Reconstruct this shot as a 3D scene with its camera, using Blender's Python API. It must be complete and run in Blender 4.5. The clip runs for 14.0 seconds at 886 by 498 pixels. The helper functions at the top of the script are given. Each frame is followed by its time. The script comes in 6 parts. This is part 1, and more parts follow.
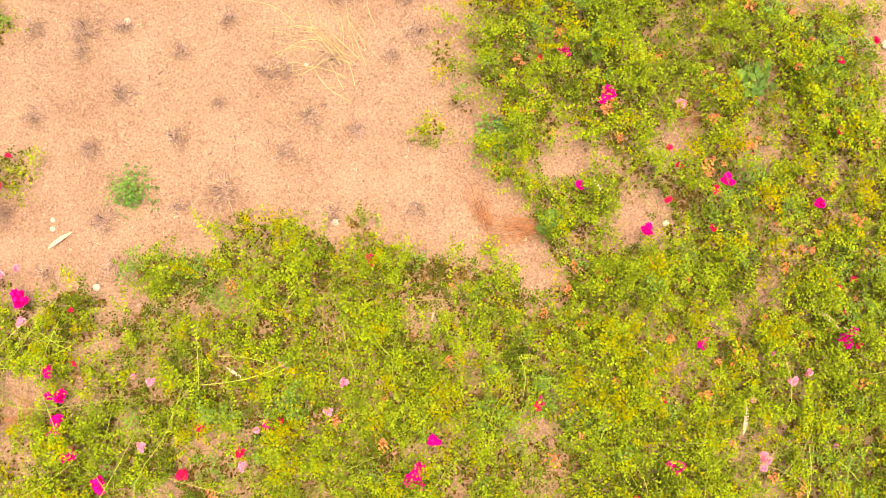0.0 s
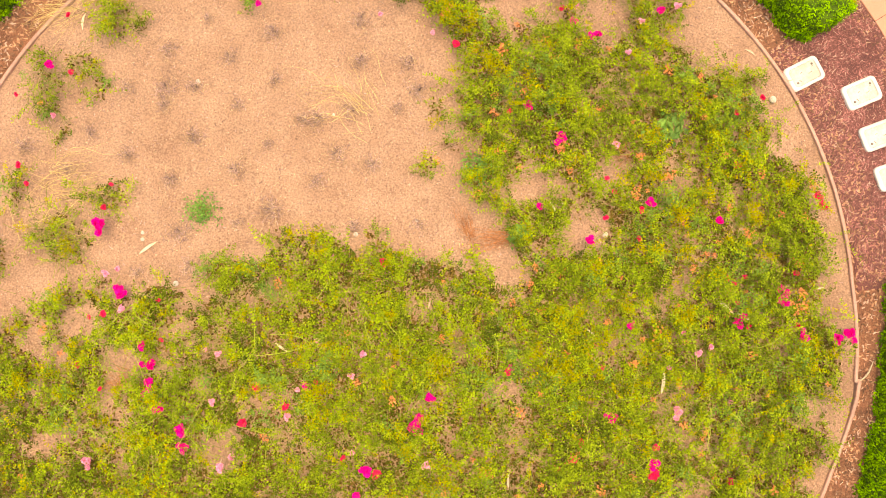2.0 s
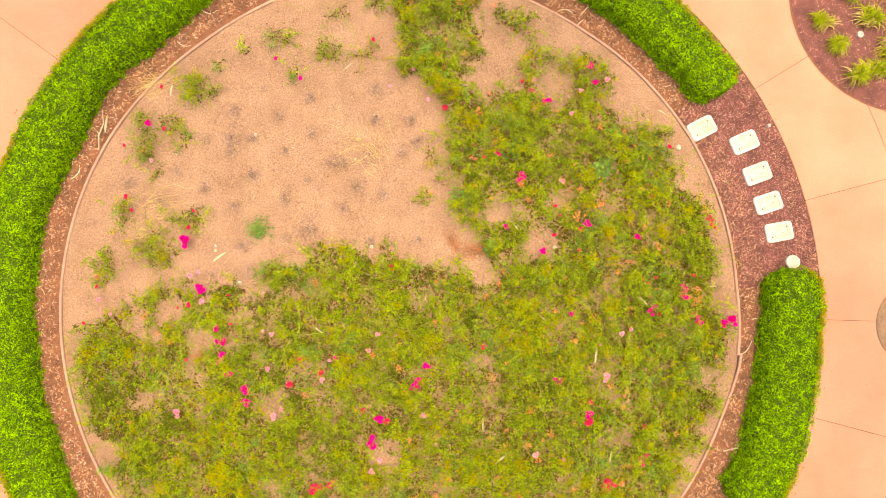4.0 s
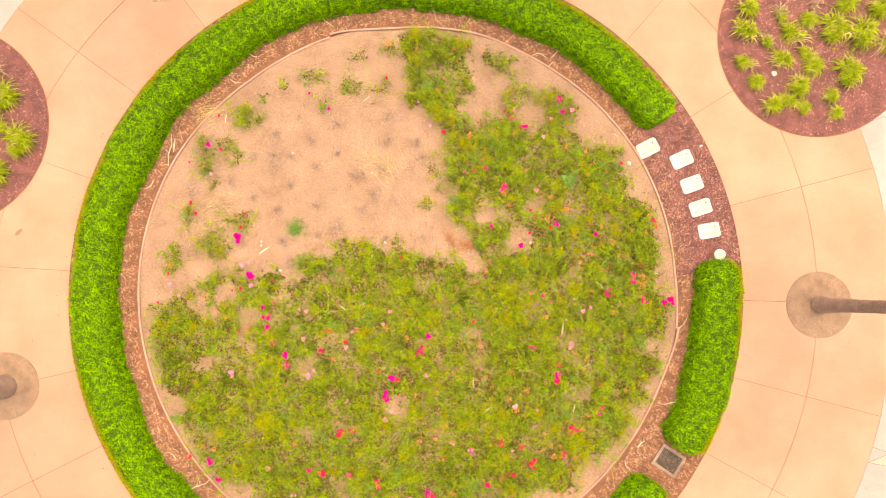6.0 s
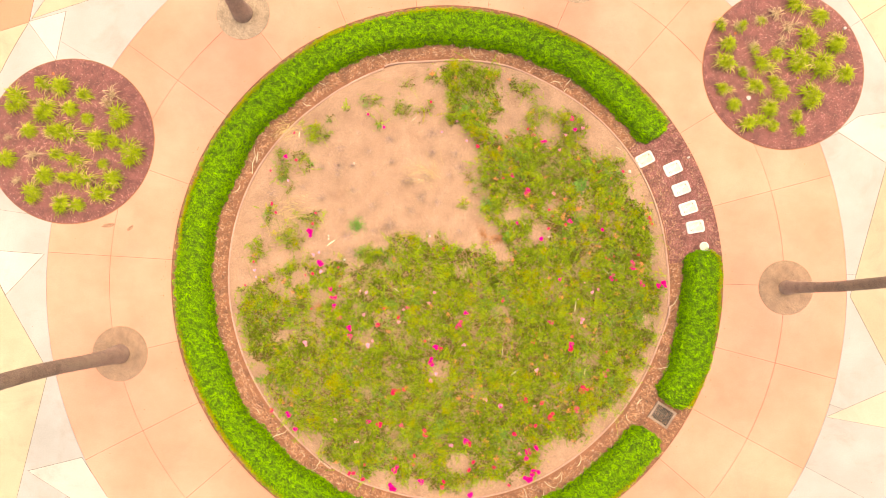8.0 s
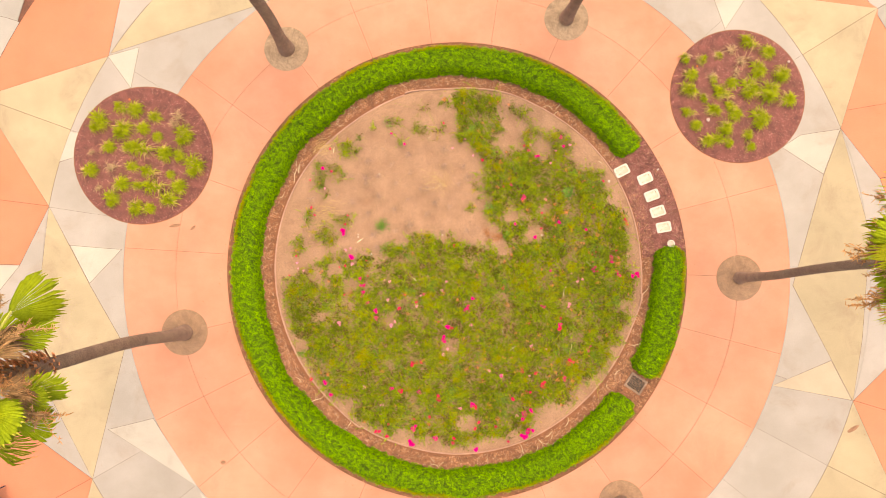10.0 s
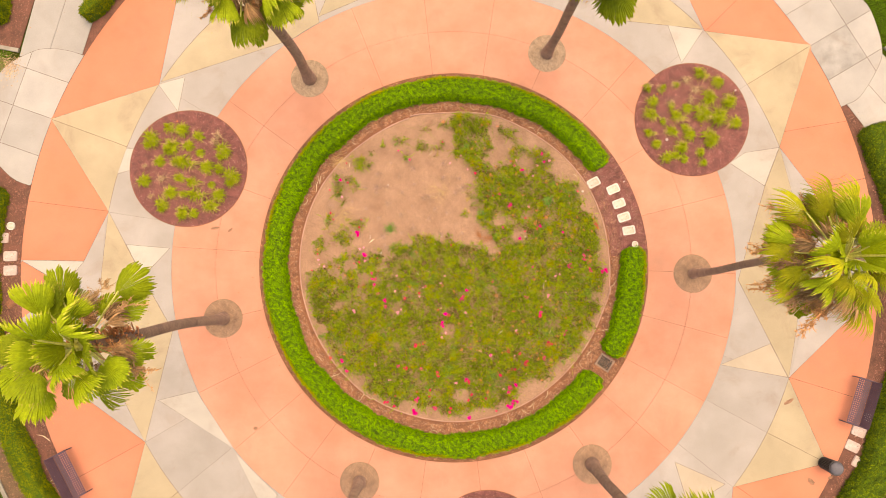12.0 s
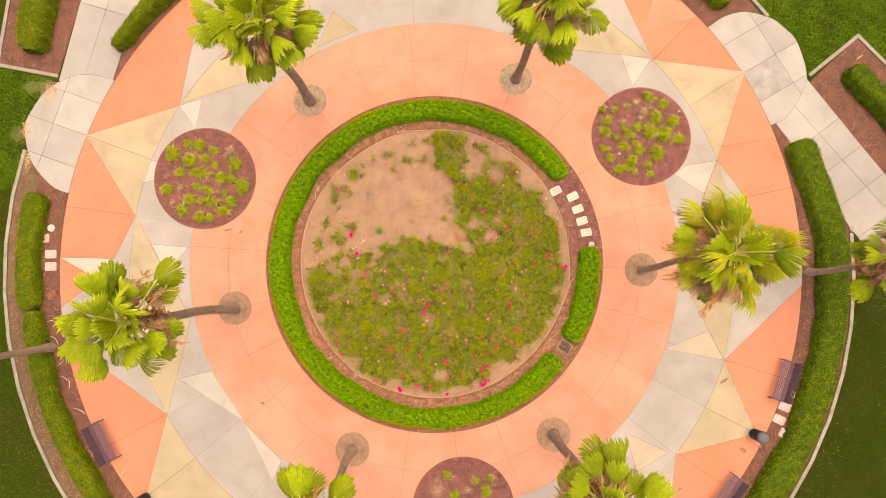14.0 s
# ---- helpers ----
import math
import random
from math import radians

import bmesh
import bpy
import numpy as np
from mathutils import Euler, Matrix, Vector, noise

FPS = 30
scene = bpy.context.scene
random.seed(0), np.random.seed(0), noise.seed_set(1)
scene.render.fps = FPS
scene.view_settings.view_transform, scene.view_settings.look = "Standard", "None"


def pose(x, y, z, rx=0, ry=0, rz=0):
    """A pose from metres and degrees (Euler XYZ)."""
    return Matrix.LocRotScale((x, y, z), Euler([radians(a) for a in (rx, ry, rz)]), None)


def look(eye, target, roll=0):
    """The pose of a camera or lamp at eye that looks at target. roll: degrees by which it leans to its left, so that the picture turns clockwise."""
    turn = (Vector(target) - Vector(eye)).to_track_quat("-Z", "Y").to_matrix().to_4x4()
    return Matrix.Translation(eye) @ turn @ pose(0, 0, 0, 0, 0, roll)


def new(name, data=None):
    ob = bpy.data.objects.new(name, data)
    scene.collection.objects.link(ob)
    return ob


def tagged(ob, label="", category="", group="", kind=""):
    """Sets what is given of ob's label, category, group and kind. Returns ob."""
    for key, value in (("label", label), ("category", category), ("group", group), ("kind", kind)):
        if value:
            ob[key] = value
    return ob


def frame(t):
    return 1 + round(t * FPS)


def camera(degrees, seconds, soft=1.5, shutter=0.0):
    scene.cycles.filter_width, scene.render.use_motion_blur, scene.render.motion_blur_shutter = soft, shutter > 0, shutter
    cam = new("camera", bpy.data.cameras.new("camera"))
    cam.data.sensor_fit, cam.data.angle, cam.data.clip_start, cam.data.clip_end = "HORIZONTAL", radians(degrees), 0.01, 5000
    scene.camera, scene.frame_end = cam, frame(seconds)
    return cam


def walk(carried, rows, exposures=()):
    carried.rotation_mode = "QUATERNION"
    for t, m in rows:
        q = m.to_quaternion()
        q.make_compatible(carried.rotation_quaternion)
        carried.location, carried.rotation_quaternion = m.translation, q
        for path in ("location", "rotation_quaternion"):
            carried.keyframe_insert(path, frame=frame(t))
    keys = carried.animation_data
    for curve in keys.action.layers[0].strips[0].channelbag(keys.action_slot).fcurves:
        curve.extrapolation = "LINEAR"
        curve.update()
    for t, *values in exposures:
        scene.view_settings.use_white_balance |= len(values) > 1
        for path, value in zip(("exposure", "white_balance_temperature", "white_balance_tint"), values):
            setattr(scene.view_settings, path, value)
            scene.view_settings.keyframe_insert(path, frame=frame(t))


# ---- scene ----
cam = camera(68.0, 14.0, 0.6)
# seconds, place in metres, tilt to the north, tilt to the west, turn
ROWS = [
    (0, 0.481, 0.515, 6.001, 2.32, -0.43, -0.27),
    (0.5, 0.494, 0.480, 6.382, 2.32, -0.45, -0.27),
    (1, 0.500, 0.459, 6.827, 2.30, -0.49, -0.27),
    (1.5, 0.519, 0.461, 7.339, 2.29, -0.50, -0.27),
    (2, 0.529, 0.504, 7.935, 2.30, -0.49, -0.26),
    (2.5, 0.553, 0.545, 8.622, 2.31, -0.46, -0.28),
    (3, 0.574, 0.545, 9.347, 2.34, -0.45, -0.30),
    (5.5, 0.696, 0.340, 12.903, 2.51, -0.44, -0.26),
    (6, 0.634, 0.262, 13.581, 2.54, -0.45, -0.28),
    (6.5, 0.500, 0.180, 14.281, 2.58, -0.42, -0.29),
    (7, 0.281, 0.100, 15.015, 2.60, -0.38, -0.29),
    (7.5, 0.029, 0.008, 15.752, 2.64, -0.34, -0.28),
    (8, -0.209, -0.089, 16.561, 2.68, -0.30, -0.26),
    (8.5, -0.311, -0.178, 17.406, 2.73, -0.31, -0.24),
    (11, -0.592, -0.612, 21.596, 3.11, -0.22, -0.15),
    (11.5, -0.557, -0.699, 22.523, 3.20, -0.22, -0.09),
    (12, -0.473, -0.785, 23.455, 3.28, -0.19, -0.07),
    (12.5, -0.335, -0.869, 24.442, 3.36, -0.16, -0.06),
    (13, -0.119, -0.970, 25.444, 3.43, -0.13, -0.06),
    (13.5, 0.125, -1.071, 26.413, 3.50, -0.14, -0.03),
    (14, 0.295, -1.147, 27.078, 3.55, -0.11, 0.00),
]
# seconds, stops, kelvin, tint: the clip's camera starts bright and warm and settles after the ninth second
LIGHT = [
    (0.0, 1.71, 8150, 5),
    (3.0, 1.47, 8950, 5),
    (7.5, 1.65, 8100, 2),
    (8.5, 1.46, 8250, 4),
    (11.0, 1.14, 8780, 9),
    (14.0, 1.08, 8830, 10),
]
walk(cam, [(t, pose(x, y, z, a, b, c)) for t, x, y, z, a, b, c in ROWS], LIGHT)

# ---- light ----
world = bpy.data.worlds.new("sky")
scene.world = world
world.use_nodes = True
wn = world.node_tree
sky = wn.nodes.new("ShaderNodeTexSky")
sky.sky_type, sky.sun_disc = "NISHITA", False
sky.sun_elevation, sky.sun_rotation = radians(80), radians(27)
sky.air_density, sky.dust_density = 1.0, 6.0
wn.links.new(sky.outputs["Color"], wn.nodes["Background"].inputs["Color"])
wn.nodes["Background"].inputs["Strength"].default_value = 0.15
sun = new("sun", bpy.data.lights.new("sun", "SUN"))
sun.data.energy, sun.data.angle, sun.data.color = 0.6, radians(60), (1.0, 0.94, 0.84)
sun.matrix_world = look((2, 4, 25), (0, 0, 0))

# ---- materials ----


def material(name, a, b, rough=0.8, scale=3.0, fine=40.0, bump=0.3, depth=0.01, island=0.0, piece=0.0, metal=0.0, leafy=0.0, spec=0.3, grain=0.25, spots=None, wear=0.0):
    """A surface whose colour wanders from a to b in large stains and fine grain; island and piece vary it by loose part and by object."""
    m = bpy.data.materials.new(name)
    m.use_nodes = True
    t = m.node_tree
    n, bs = t.nodes, t.nodes["Principled BSDF"]

    def node(kind, **kw):
        o = n.new(kind)
        for k, v in kw.items():
            o.inputs[k].default_value = v
        return o

    def mixed(fac, x, y, kind="MIX"):
        o = n.new("ShaderNodeMix")
        o.data_type, o.blend_type = "RGBA", kind
        for sock, v in ((o.inputs[0], fac), (o.inputs[6], x), (o.inputs[7], y)):
            if isinstance(v, (float, int)):
                sock.default_value = v
            elif isinstance(v, tuple):
                sock.default_value = (*v, 1)
            else:
                t.links.new(v, sock)
        return o.outputs[2]

    def ranged(v, lo, hi, x, y):
        o = n.new("ShaderNodeMapRange")
        t.links.new(v, o.inputs[0])
        for i, q in zip((1, 2, 3, 4), (lo, hi, x, y)):
            o.inputs[i].default_value = q
        return o.outputs[0]

    co = n.new("ShaderNodeTexCoord")
    big = node("ShaderNodeTexNoise", Scale=scale, Detail=4.0, Roughness=0.6)
    small = node("ShaderNodeTexNoise", Scale=fine, Detail=3.0, Roughness=0.7)
    for q in (big, small):
        t.links.new(co.outputs["Object"], q.inputs["Vector"])
    col = mixed(ranged(big.outputs[0], 0.33, 0.67, 0.0, 1.0), a, b)
    if spots:
        sp = node("ShaderNodeTexVoronoi", Scale=spots[1])
        t.links.new(co.outputs["Object"], sp.inputs["Vector"])
        col = mixed(ranged(sp.outputs["Distance"], spots[2], spots[2] * 1.5, 1.0, 0.0), col, spots[0])
    if wear:
        dirt = node("ShaderNodeTexNoise", Scale=0.75, Detail=9.0, Roughness=0.68, Distortion=0.6)
        t.links.new(co.outputs["Object"], dirt.inputs["Vector"])
        col = mixed(ranged(dirt.outputs[0], 0.52, 0.74, 0.0, wear), col, (0.21, 0.14, 0.1))
        pale = node("ShaderNodeTexNoise", Scale=0.42, Detail=5.0, Roughness=0.6)
        t.links.new(co.outputs["Object"], pale.inputs["Vector"])
        col = mixed(ranged(pale.outputs[0], 0.5, 0.72, 0.0, wear * 0.8), col, tuple(min(1.0, q * 1.25 + 0.02) for q in a))
    g = ranged(small.outputs[0], 0.3, 0.7, 1 - grain, 1 + grain)
    col = mixed(1.0, col, g, "MULTIPLY")
    if island:
        geo = n.new("ShaderNodeNewGeometry")
        col = mixed(1.0, col, ranged(geo.outputs["Random Per Island"], 0, 1, 1 - island, 1 + island), "MULTIPLY")
    if piece:
        inf = n.new("ShaderNodeObjectInfo")
        col = mixed(1.0, col, ranged(inf.outputs["Random"], 0, 1, 1 - piece, 1 + piece), "MULTIPLY")
    t.links.new(col, bs.inputs["Base Color"])
    bs.inputs["Roughness"].default_value, bs.inputs["Metallic"].default_value = rough, metal
    bs.inputs["Specular IOR Level"].default_value = spec
    if bump:
        bp = node("ShaderNodeBump", Strength=bump, Distance=depth)
        t.links.new(small.outputs[0], bp.inputs["Height"])
        t.links.new(bp.outputs[0], bs.inputs["Normal"])
    if leafy:
        tr = n.new("ShaderNodeBsdfTranslucent")
        t.links.new(col, tr.inputs["Color"])
        mx = n.new("ShaderNodeMixShader")
        mx.inputs[0].default_value = leafy
        t.links.new(bs.outputs[0], mx.inputs[1])
        t.links.new(tr.outputs[0], mx.inputs[2])
        t.links.new(mx.outputs[0], n["Material Output"].inputs["Surface"])
    return m


M_SOIL = material("sandy_soil", (0.345, 0.2, 0.131), (0.26, 0.144, 0.09), 0.95, 1.6, 45, 0.9, 0.02, grain=0.42, spots=((0.42, 0.30, 0.20), 26, 0.10))
M_CLOD = material("soil_clods", (0.385, 0.222, 0.148), (0.24, 0.13, 0.082), 0.95, 3, 40, island=0.5)
M_BARK = material("orange_bark_mulch", (0.27, 0.112, 0.06), (0.165, 0.07, 0.04), 0.9, 4, 60, 0.8, 0.02, grain=0.5)
M_BARK_CHIP = material("orange_bark_chips", (0.37, 0.19, 0.105), (0.21, 0.1, 0.06), 0.85, 4, 60, island=0.65)
M_MULCH = material("red_wood_mulch", (0.2, 0.07, 0.06), (0.12, 0.045, 0.039), 0.9, 4, 70, 0.8, 0.02, grain=0.5)
M_MULCH_CHIP = material("red_wood_chips", (0.36, 0.15, 0.13), (0.168, 0.06, 0.053), 0.85, 4, 60, island=0.6)
M_MULCH_OUT = material("brown_wood_mulch", (0.175, 0.072, 0.05), (0.098, 0.045, 0.03), 0.9, 2.2, 70, 0.8, 0.02, grain=0.5)
M_MULCH_OUT_CHIP = material("brown_wood_chips", (0.31, 0.14, 0.1), (0.135, 0.055, 0.04), 0.85, 4, 60, island=0.6)
M_PALE_CHIP = material("bleached_chips", (0.5, 0.325, 0.25), (0.35, 0.213, 0.15), 0.85, 4, 60, island=0.3)
M_PINK = material("salmon_concrete", (0.497, 0.232, 0.157), (0.428, 0.176, 0.111), 0.8, 0.55, 30, 0.1, 0.003, piece=0.035, grain=0.05, wear=0.3)
M_ORANGE = material("orange_concrete", (0.494, 0.181, 0.108), (0.449, 0.154, 0.0869), 0.8, 0.5, 30, 0.1, 0.003, piece=0.04, grain=0.06, wear=0.3)
M_GREY = material("grey_concrete", (0.322, 0.28, 0.257), (0.272, 0.237, 0.214), 0.85, 0.6, 30, 0.1, 0.003, piece=0.05, grain=0.06, wear=0.4)
M_YELLOW = material("buff_yellow_concrete", (0.368, 0.288, 0.19), (0.305, 0.24, 0.158), 0.8, 0.6, 30, 0.1, 0.003, piece=0.07, grain=0.06, wear=0.5)
M_CREAM = material("cream_concrete", (0.395, 0.348, 0.305), (0.355, 0.312, 0.272), 0.8, 0.6, 30, 0.1, 0.003, piece=0.04, grain=0.05, wear=0.4)
M_BUFF = material("pale_buff_concrete", (0.375, 0.302, 0.228), (0.34, 0.268, 0.2), 0.8, 0.6, 30, 0.1, 0.003, piece=0.04, grain=0.06, wear=0.4)
M_WALKWAY = material("pale_concrete", (0.346, 0.312, 0.288), (0.275, 0.248, 0.23), 0.85, 0.5, 30, 0.1, 0.003, piece=0.1, grain=0.07, wear=0.25)
M_WALKWAY_WORN = material("scuffed_pale_concrete", (0.335, 0.3, 0.275), (0.2, 0.185, 0.175), 0.85, 1.3, 30, 0.1, 0.003, grain=0.12, wear=0.5)
M_STAIN = material("paving_stain", (0.17, 0.09, 0.055), (0.3, 0.15, 0.09), 0.8, 9, 40)
M_JOINT = material("joint_dirt", (0.1, 0.055, 0.035), (0.08, 0.045, 0.03), 0.95)
M_KERB = material("kerb_concrete", (0.29, 0.25, 0.2), (0.21, 0.18, 0.145), 0.85, 2, 40, 0.2, 0.004, piece=0.06, grain=0.1)
M_EDGING = material("brown_edging_board", (0.42, 0.24, 0.18), (0.32, 0.175, 0.13), 0.7, 2, 30, 0.2, 0.004, grain=0.15)
M_AGGREGATE = material("exposed_aggregate", (0.31, 0.178, 0.11), (0.185, 0.108, 0.07), 0.85, 3.5, 60, 0.6, 0.01, piece=0.1, grain=0.5, spots=((0.38, 0.28, 0.2), 48, 0.16), wear=0.4)
M_AGGREGATE_GREY = material("worn_grey_aggregate", (0.33, 0.222, 0.148), (0.2, 0.13, 0.084), 0.85, 4.5, 50, 0.6, 0.01, piece=0.1, grain=0.5, spots=((0.36, 0.27, 0.2), 40, 0.18), wear=0.6)
M_VALVE = material("valve_box_concrete", (0.56, 0.53, 0.49), (0.48, 0.45, 0.4), 0.8, 6, 60, 0.15, 0.003, piece=0.06, grain=0.08)
M_VALVE_LID = material("valve_lid_concrete", (0.54, 0.48, 0.41), (0.45, 0.35, 0.27), 0.8, 9, 60, 0.15, 0.003, piece=0.06, grain=0.1)
M_DRAIN = material("worn_drain_concrete", (0.30, 0.2, 0.15), (0.2, 0.13, 0.1), 0.85, 6, 60, 0.15, 0.003, grain=0.2)
M_STEEL = material("galvanised_steel", (0.16, 0.11, 0.085), (0.1, 0.07, 0.055), 0.7, 8, 60, metal=0.0)
# near black: painted shade below the drain bars, and the bin liner
M_DARK = material("shade_and_liner_black", (0.02, 0.018, 0.015), (0.015, 0.012, 0.01), 0.9)
M_LAWN = material("lawn_soil", (0.028, 0.046, 0.002), (0.036, 0.038, 0.005), 0.95, 0.35, 60, 0.6, 0.03, grain=0.5, spec=0.08)
M_GRASS = material("lawn_blades", (0.062, 0.13, 0.006), (0.024, 0.058, 0.003), 0.7, 0.16, 30, 0, island=0.6, leafy=0.25, spec=0.08)
M_LUSH = material("fresh_lawn_blades", (0.15, 0.255, 0.014), (0.088, 0.17, 0.009), 0.7, 0.6, 30, 0, island=0.5, leafy=0.25, spec=0.08)
M_OLIVE_GRASS = material("olive_lawn_blades", (0.036, 0.054, 0.006), (0.016, 0.029, 0.004), 0.7, 0.5, 30, 0, island=0.6, leafy=0.2, spec=0.08)
M_STRIP = material("trodden_brown_soil", (0.165, 0.1, 0.056), (0.1, 0.06, 0.034), 0.95, 2.5, 50, 0.8, 0.02, grain=0.5)
M_WORN = material("worn_turf_soil", (0.2, 0.145, 0.065), (0.11, 0.1, 0.035), 0.95, 2.5, 40, 0.6, 0.02, grain=0.5)
M_DRYGRASS = material("dry_lawn_blades", (0.30, 0.24, 0.09), (0.2, 0.18, 0.05), 0.8, 0.8, 30, 0, island=0.4)
M_HEDGE = material("hedge_leaves", (0.235, 0.43, 0.002), (0.072, 0.162, 0.002), 0.55, 8, 12, 0, island=0.6, leafy=0.25, grain=0.2, spec=0.1)
# plain hull colour, darkened for the shade between the hedge leaves
M_HEDGE_CORE = material("hedge_shade_core", (0.07, 0.12, 0.003), (0.045, 0.08, 0.003), 0.95, 4, 30, 0.5, 0.03, grain=0.5)
M_HEDGE_OUT = material("outer_hedge_leaves", (0.14, 0.182, 0.003), (0.036, 0.06, 0.002), 0.6, 5, 12, 0, island=0.65, leafy=0.2, grain=0.2, spec=0.1)
M_HEDGE_WEST = material("yellowing_hedge_leaves", (0.2, 0.212, 0.003), (0.085, 0.112, 0.002), 0.6, 3, 12, 0, island=0.38, leafy=0.2, grain=0.2, spec=0.1)
M_ROSE = material("rose_leaves", (0.228, 0.278, 0.014), (0.108, 0.146, 0.008), 0.55, 8, 10, 0, island=0.45, leafy=0.12, grain=0.2, spec=0.04)
M_SAGE = material("cool_rose_leaves", (0.165, 0.25, 0.04), (0.11, 0.18, 0.024), 0.6, 2.2, 10, 0, island=0.45, leafy=0.15, grain=0.2, spec=0.04)
M_ROSE_YELLOW = material("yellowing_leaves", (0.34, 0.27, 0.006), (0.26, 0.24, 0.005), 0.6, 1.3, 10, 0, island=0.35, leafy=0.3, spec=0.04)
# darker copy of the rose leaves; stands for shade low down and in gaps
M_ROSE_DARK = material("shade_dark_rose_leaves", (0.092, 0.116, 0.008), (0.06, 0.08, 0.006), 0.6, 1.3, 10, 0, island=0.45, leafy=0.12, grain=0.2, spec=0.04)
M_DRYBIT = material("dry_bits", (0.45, 0.30, 0.17), (0.33, 0.2, 0.11), 0.85, 3, 20, 0, island=0.4)
M_STEM = material("green_stems", (0.17, 0.185, 0.016), (0.135, 0.13, 0.014), 0.7, 2, 20, 0, island=0.4)
M_TWIG = material("dry_twigs", (0.36, 0.22, 0.185), (0.21, 0.123, 0.1), 0.85, 3, 20, 0, island=0.55)
M_STRAW = material("straw", (0.56, 0.38, 0.15), (0.44, 0.29, 0.12), 0.8, 3, 20, 0, island=0.3)
M_RUST = material("rusty_dead_stems", (0.36, 0.14, 0.055), (0.27, 0.10, 0.04), 0.85, 3, 20, 0, island=0.4)
# dead leaves with the olive-brown shade under the roses put into their colour
M_UNDER = material("shade_dark_leaf_litter", (0.14, 0.086, 0.02), (0.085, 0.05, 0.012), 0.95, 2, 20, 0, island=0.6, spec=0.03)
M_MAGENTA = material("magenta_petals", (0.78, 0.001, 0.27), (0.72, 0.001, 0.2), 0.6, 8, 20, 0, island=0.15, leafy=0.2, spec=0.1)
M_RED = material("red_petals", (0.7, 0.006, 0.06), (0.64, 0.004, 0.1), 0.6, 8, 20, 0, island=0.25, leafy=0.2)
M_PINKP = material("pink_petals", (0.70, 0.17, 0.30), (0.72, 0.32, 0.42), 0.6, 8, 20, 0, island=0.3, leafy=0.2)
M_SPENT = material("spent_petals", (0.68, 0.22, 0.085), (0.58, 0.155, 0.055), 0.7, 8, 20, 0, island=0.35, leafy=0.2)
M_PALELEAF = material("bleached_leaf", (0.56, 0.45, 0.30), (0.42, 0.30, 0.2), 0.7, 10, 60, 0.1, 0.002, piece=0.2)
M_WEED = material("weed_leaves", (0.15, 0.27, 0.04), (0.1, 0.205, 0.028), 0.6, 3, 20, 0, island=0.4, leafy=0.25)
M_LIME = material("lime_leaves", (0.3, 0.365, 0.016), (0.22, 0.285, 0.011), 0.6, 3, 20, 0, island=0.35, leafy=0.3, spec=0.04)
M_TUFT = material("tuft_blades", (0.345, 0.38, 0.014), (0.205, 0.25, 0.008), 0.6, 3, 20, 0, island=0.45, leafy=0.25, spec=0.12)
M_VINE = material("trailing_weed_stems", (0.28, 0.31, 0.035), (0.22, 0.25, 0.025), 0.7, 3, 20, 0, island=0.35)
M_FRUIT = material("rusty_fruit_stalks", (0.52, 0.25, 0.1), (0.37, 0.165, 0.062), 0.85, 3, 20, 0, island=0.4)
M_TRUNK = material("palm_trunk_bark", (0.375, 0.243, 0.18), (0.25, 0.157, 0.12), 0.9, 3, 40, 0.6, 0.02, piece=0.12, grain=0.3)
M_BOOT = material("red_leaf_bases", (0.7, 0.31, 0.15), (0.5, 0.2, 0.09), 0.8, 5, 30, 0.3, 0.01, island=0.5)
M_FROND = material("palm_fronds", (0.285, 0.335, 0.015), (0.175, 0.225, 0.01), 0.6, 1.2, 14, 0, piece=0.3, leafy=0.16, grain=0.2, spec=0.1)
M_FROND_OLIVE = material("olive_palm_fronds", (0.35, 0.33, 0.017), (0.215, 0.22, 0.011), 0.6, 1.2, 14, 0, piece=0.3, leafy=0.16, grain=0.2, spec=0.08)
M_FRINGE = material("frond_fringe", (0.42, 0.385, 0.055), (0.32, 0.31, 0.035), 0.7, 2, 14, 0, piece=0.3, leafy=0.16, spec=0.1)
M_PETIOLE = material("palm_stalks", (0.5, 0.48, 0.12), (0.42, 0.38, 0.09), 0.6, 2, 20, 0)
M_DEADFROND = material("dead_fronds", (0.4, 0.225, 0.105), (0.25, 0.13, 0.055), 0.8, 3, 25, 0, piece=0.3, island=0.3)
M_BENCH = material("plum_bench_steel", (0.095, 0.056, 0.08), (0.072, 0.042, 0.062), 0.5, 5, 60, 0.05, 0.001, grain=0.1)
M_BIN = material("charcoal_bin_steel", (0.06, 0.05, 0.055), (0.045, 0.038, 0.042), 0.5, 5, 60, 0.05, 0.001, grain=0.1)
M_LID = material("grey_bin_lid", (0.12, 0.108, 0.122), (0.09, 0.08, 0.09), 0.6, 5, 60, 0.05, 0.001, grain=0.1)
M_STONE = material("pebbles", (0.372, 0.312, 0.252), (0.3, 0.24, 0.192), 0.8, 5, 40, 0.2, 0.004, island=0.3)

# ---- mesh helpers ----
RNG = np.random.default_rng(7)


def quick_mesh(name, verts, faces):
    """A mesh from arrays; all faces have the same number of corners."""
    verts, faces = np.asarray(verts, np.float32), np.asarray(faces, np.int32)
    me = bpy.data.meshes.new(name)
    k = faces.shape[1]
    me.vertices.add(len(verts))
    me.vertices.foreach_set("co", verts.ravel())
    me.loops.add(faces.size)
    me.loops.foreach_set("vertex_index", faces.ravel())
    me.polygons.add(len(faces))
    me.polygons.foreach_set("loop_start", np.arange(0, faces.size, k, dtype=np.int32))
    me.update(calc_edges=True)
    return me


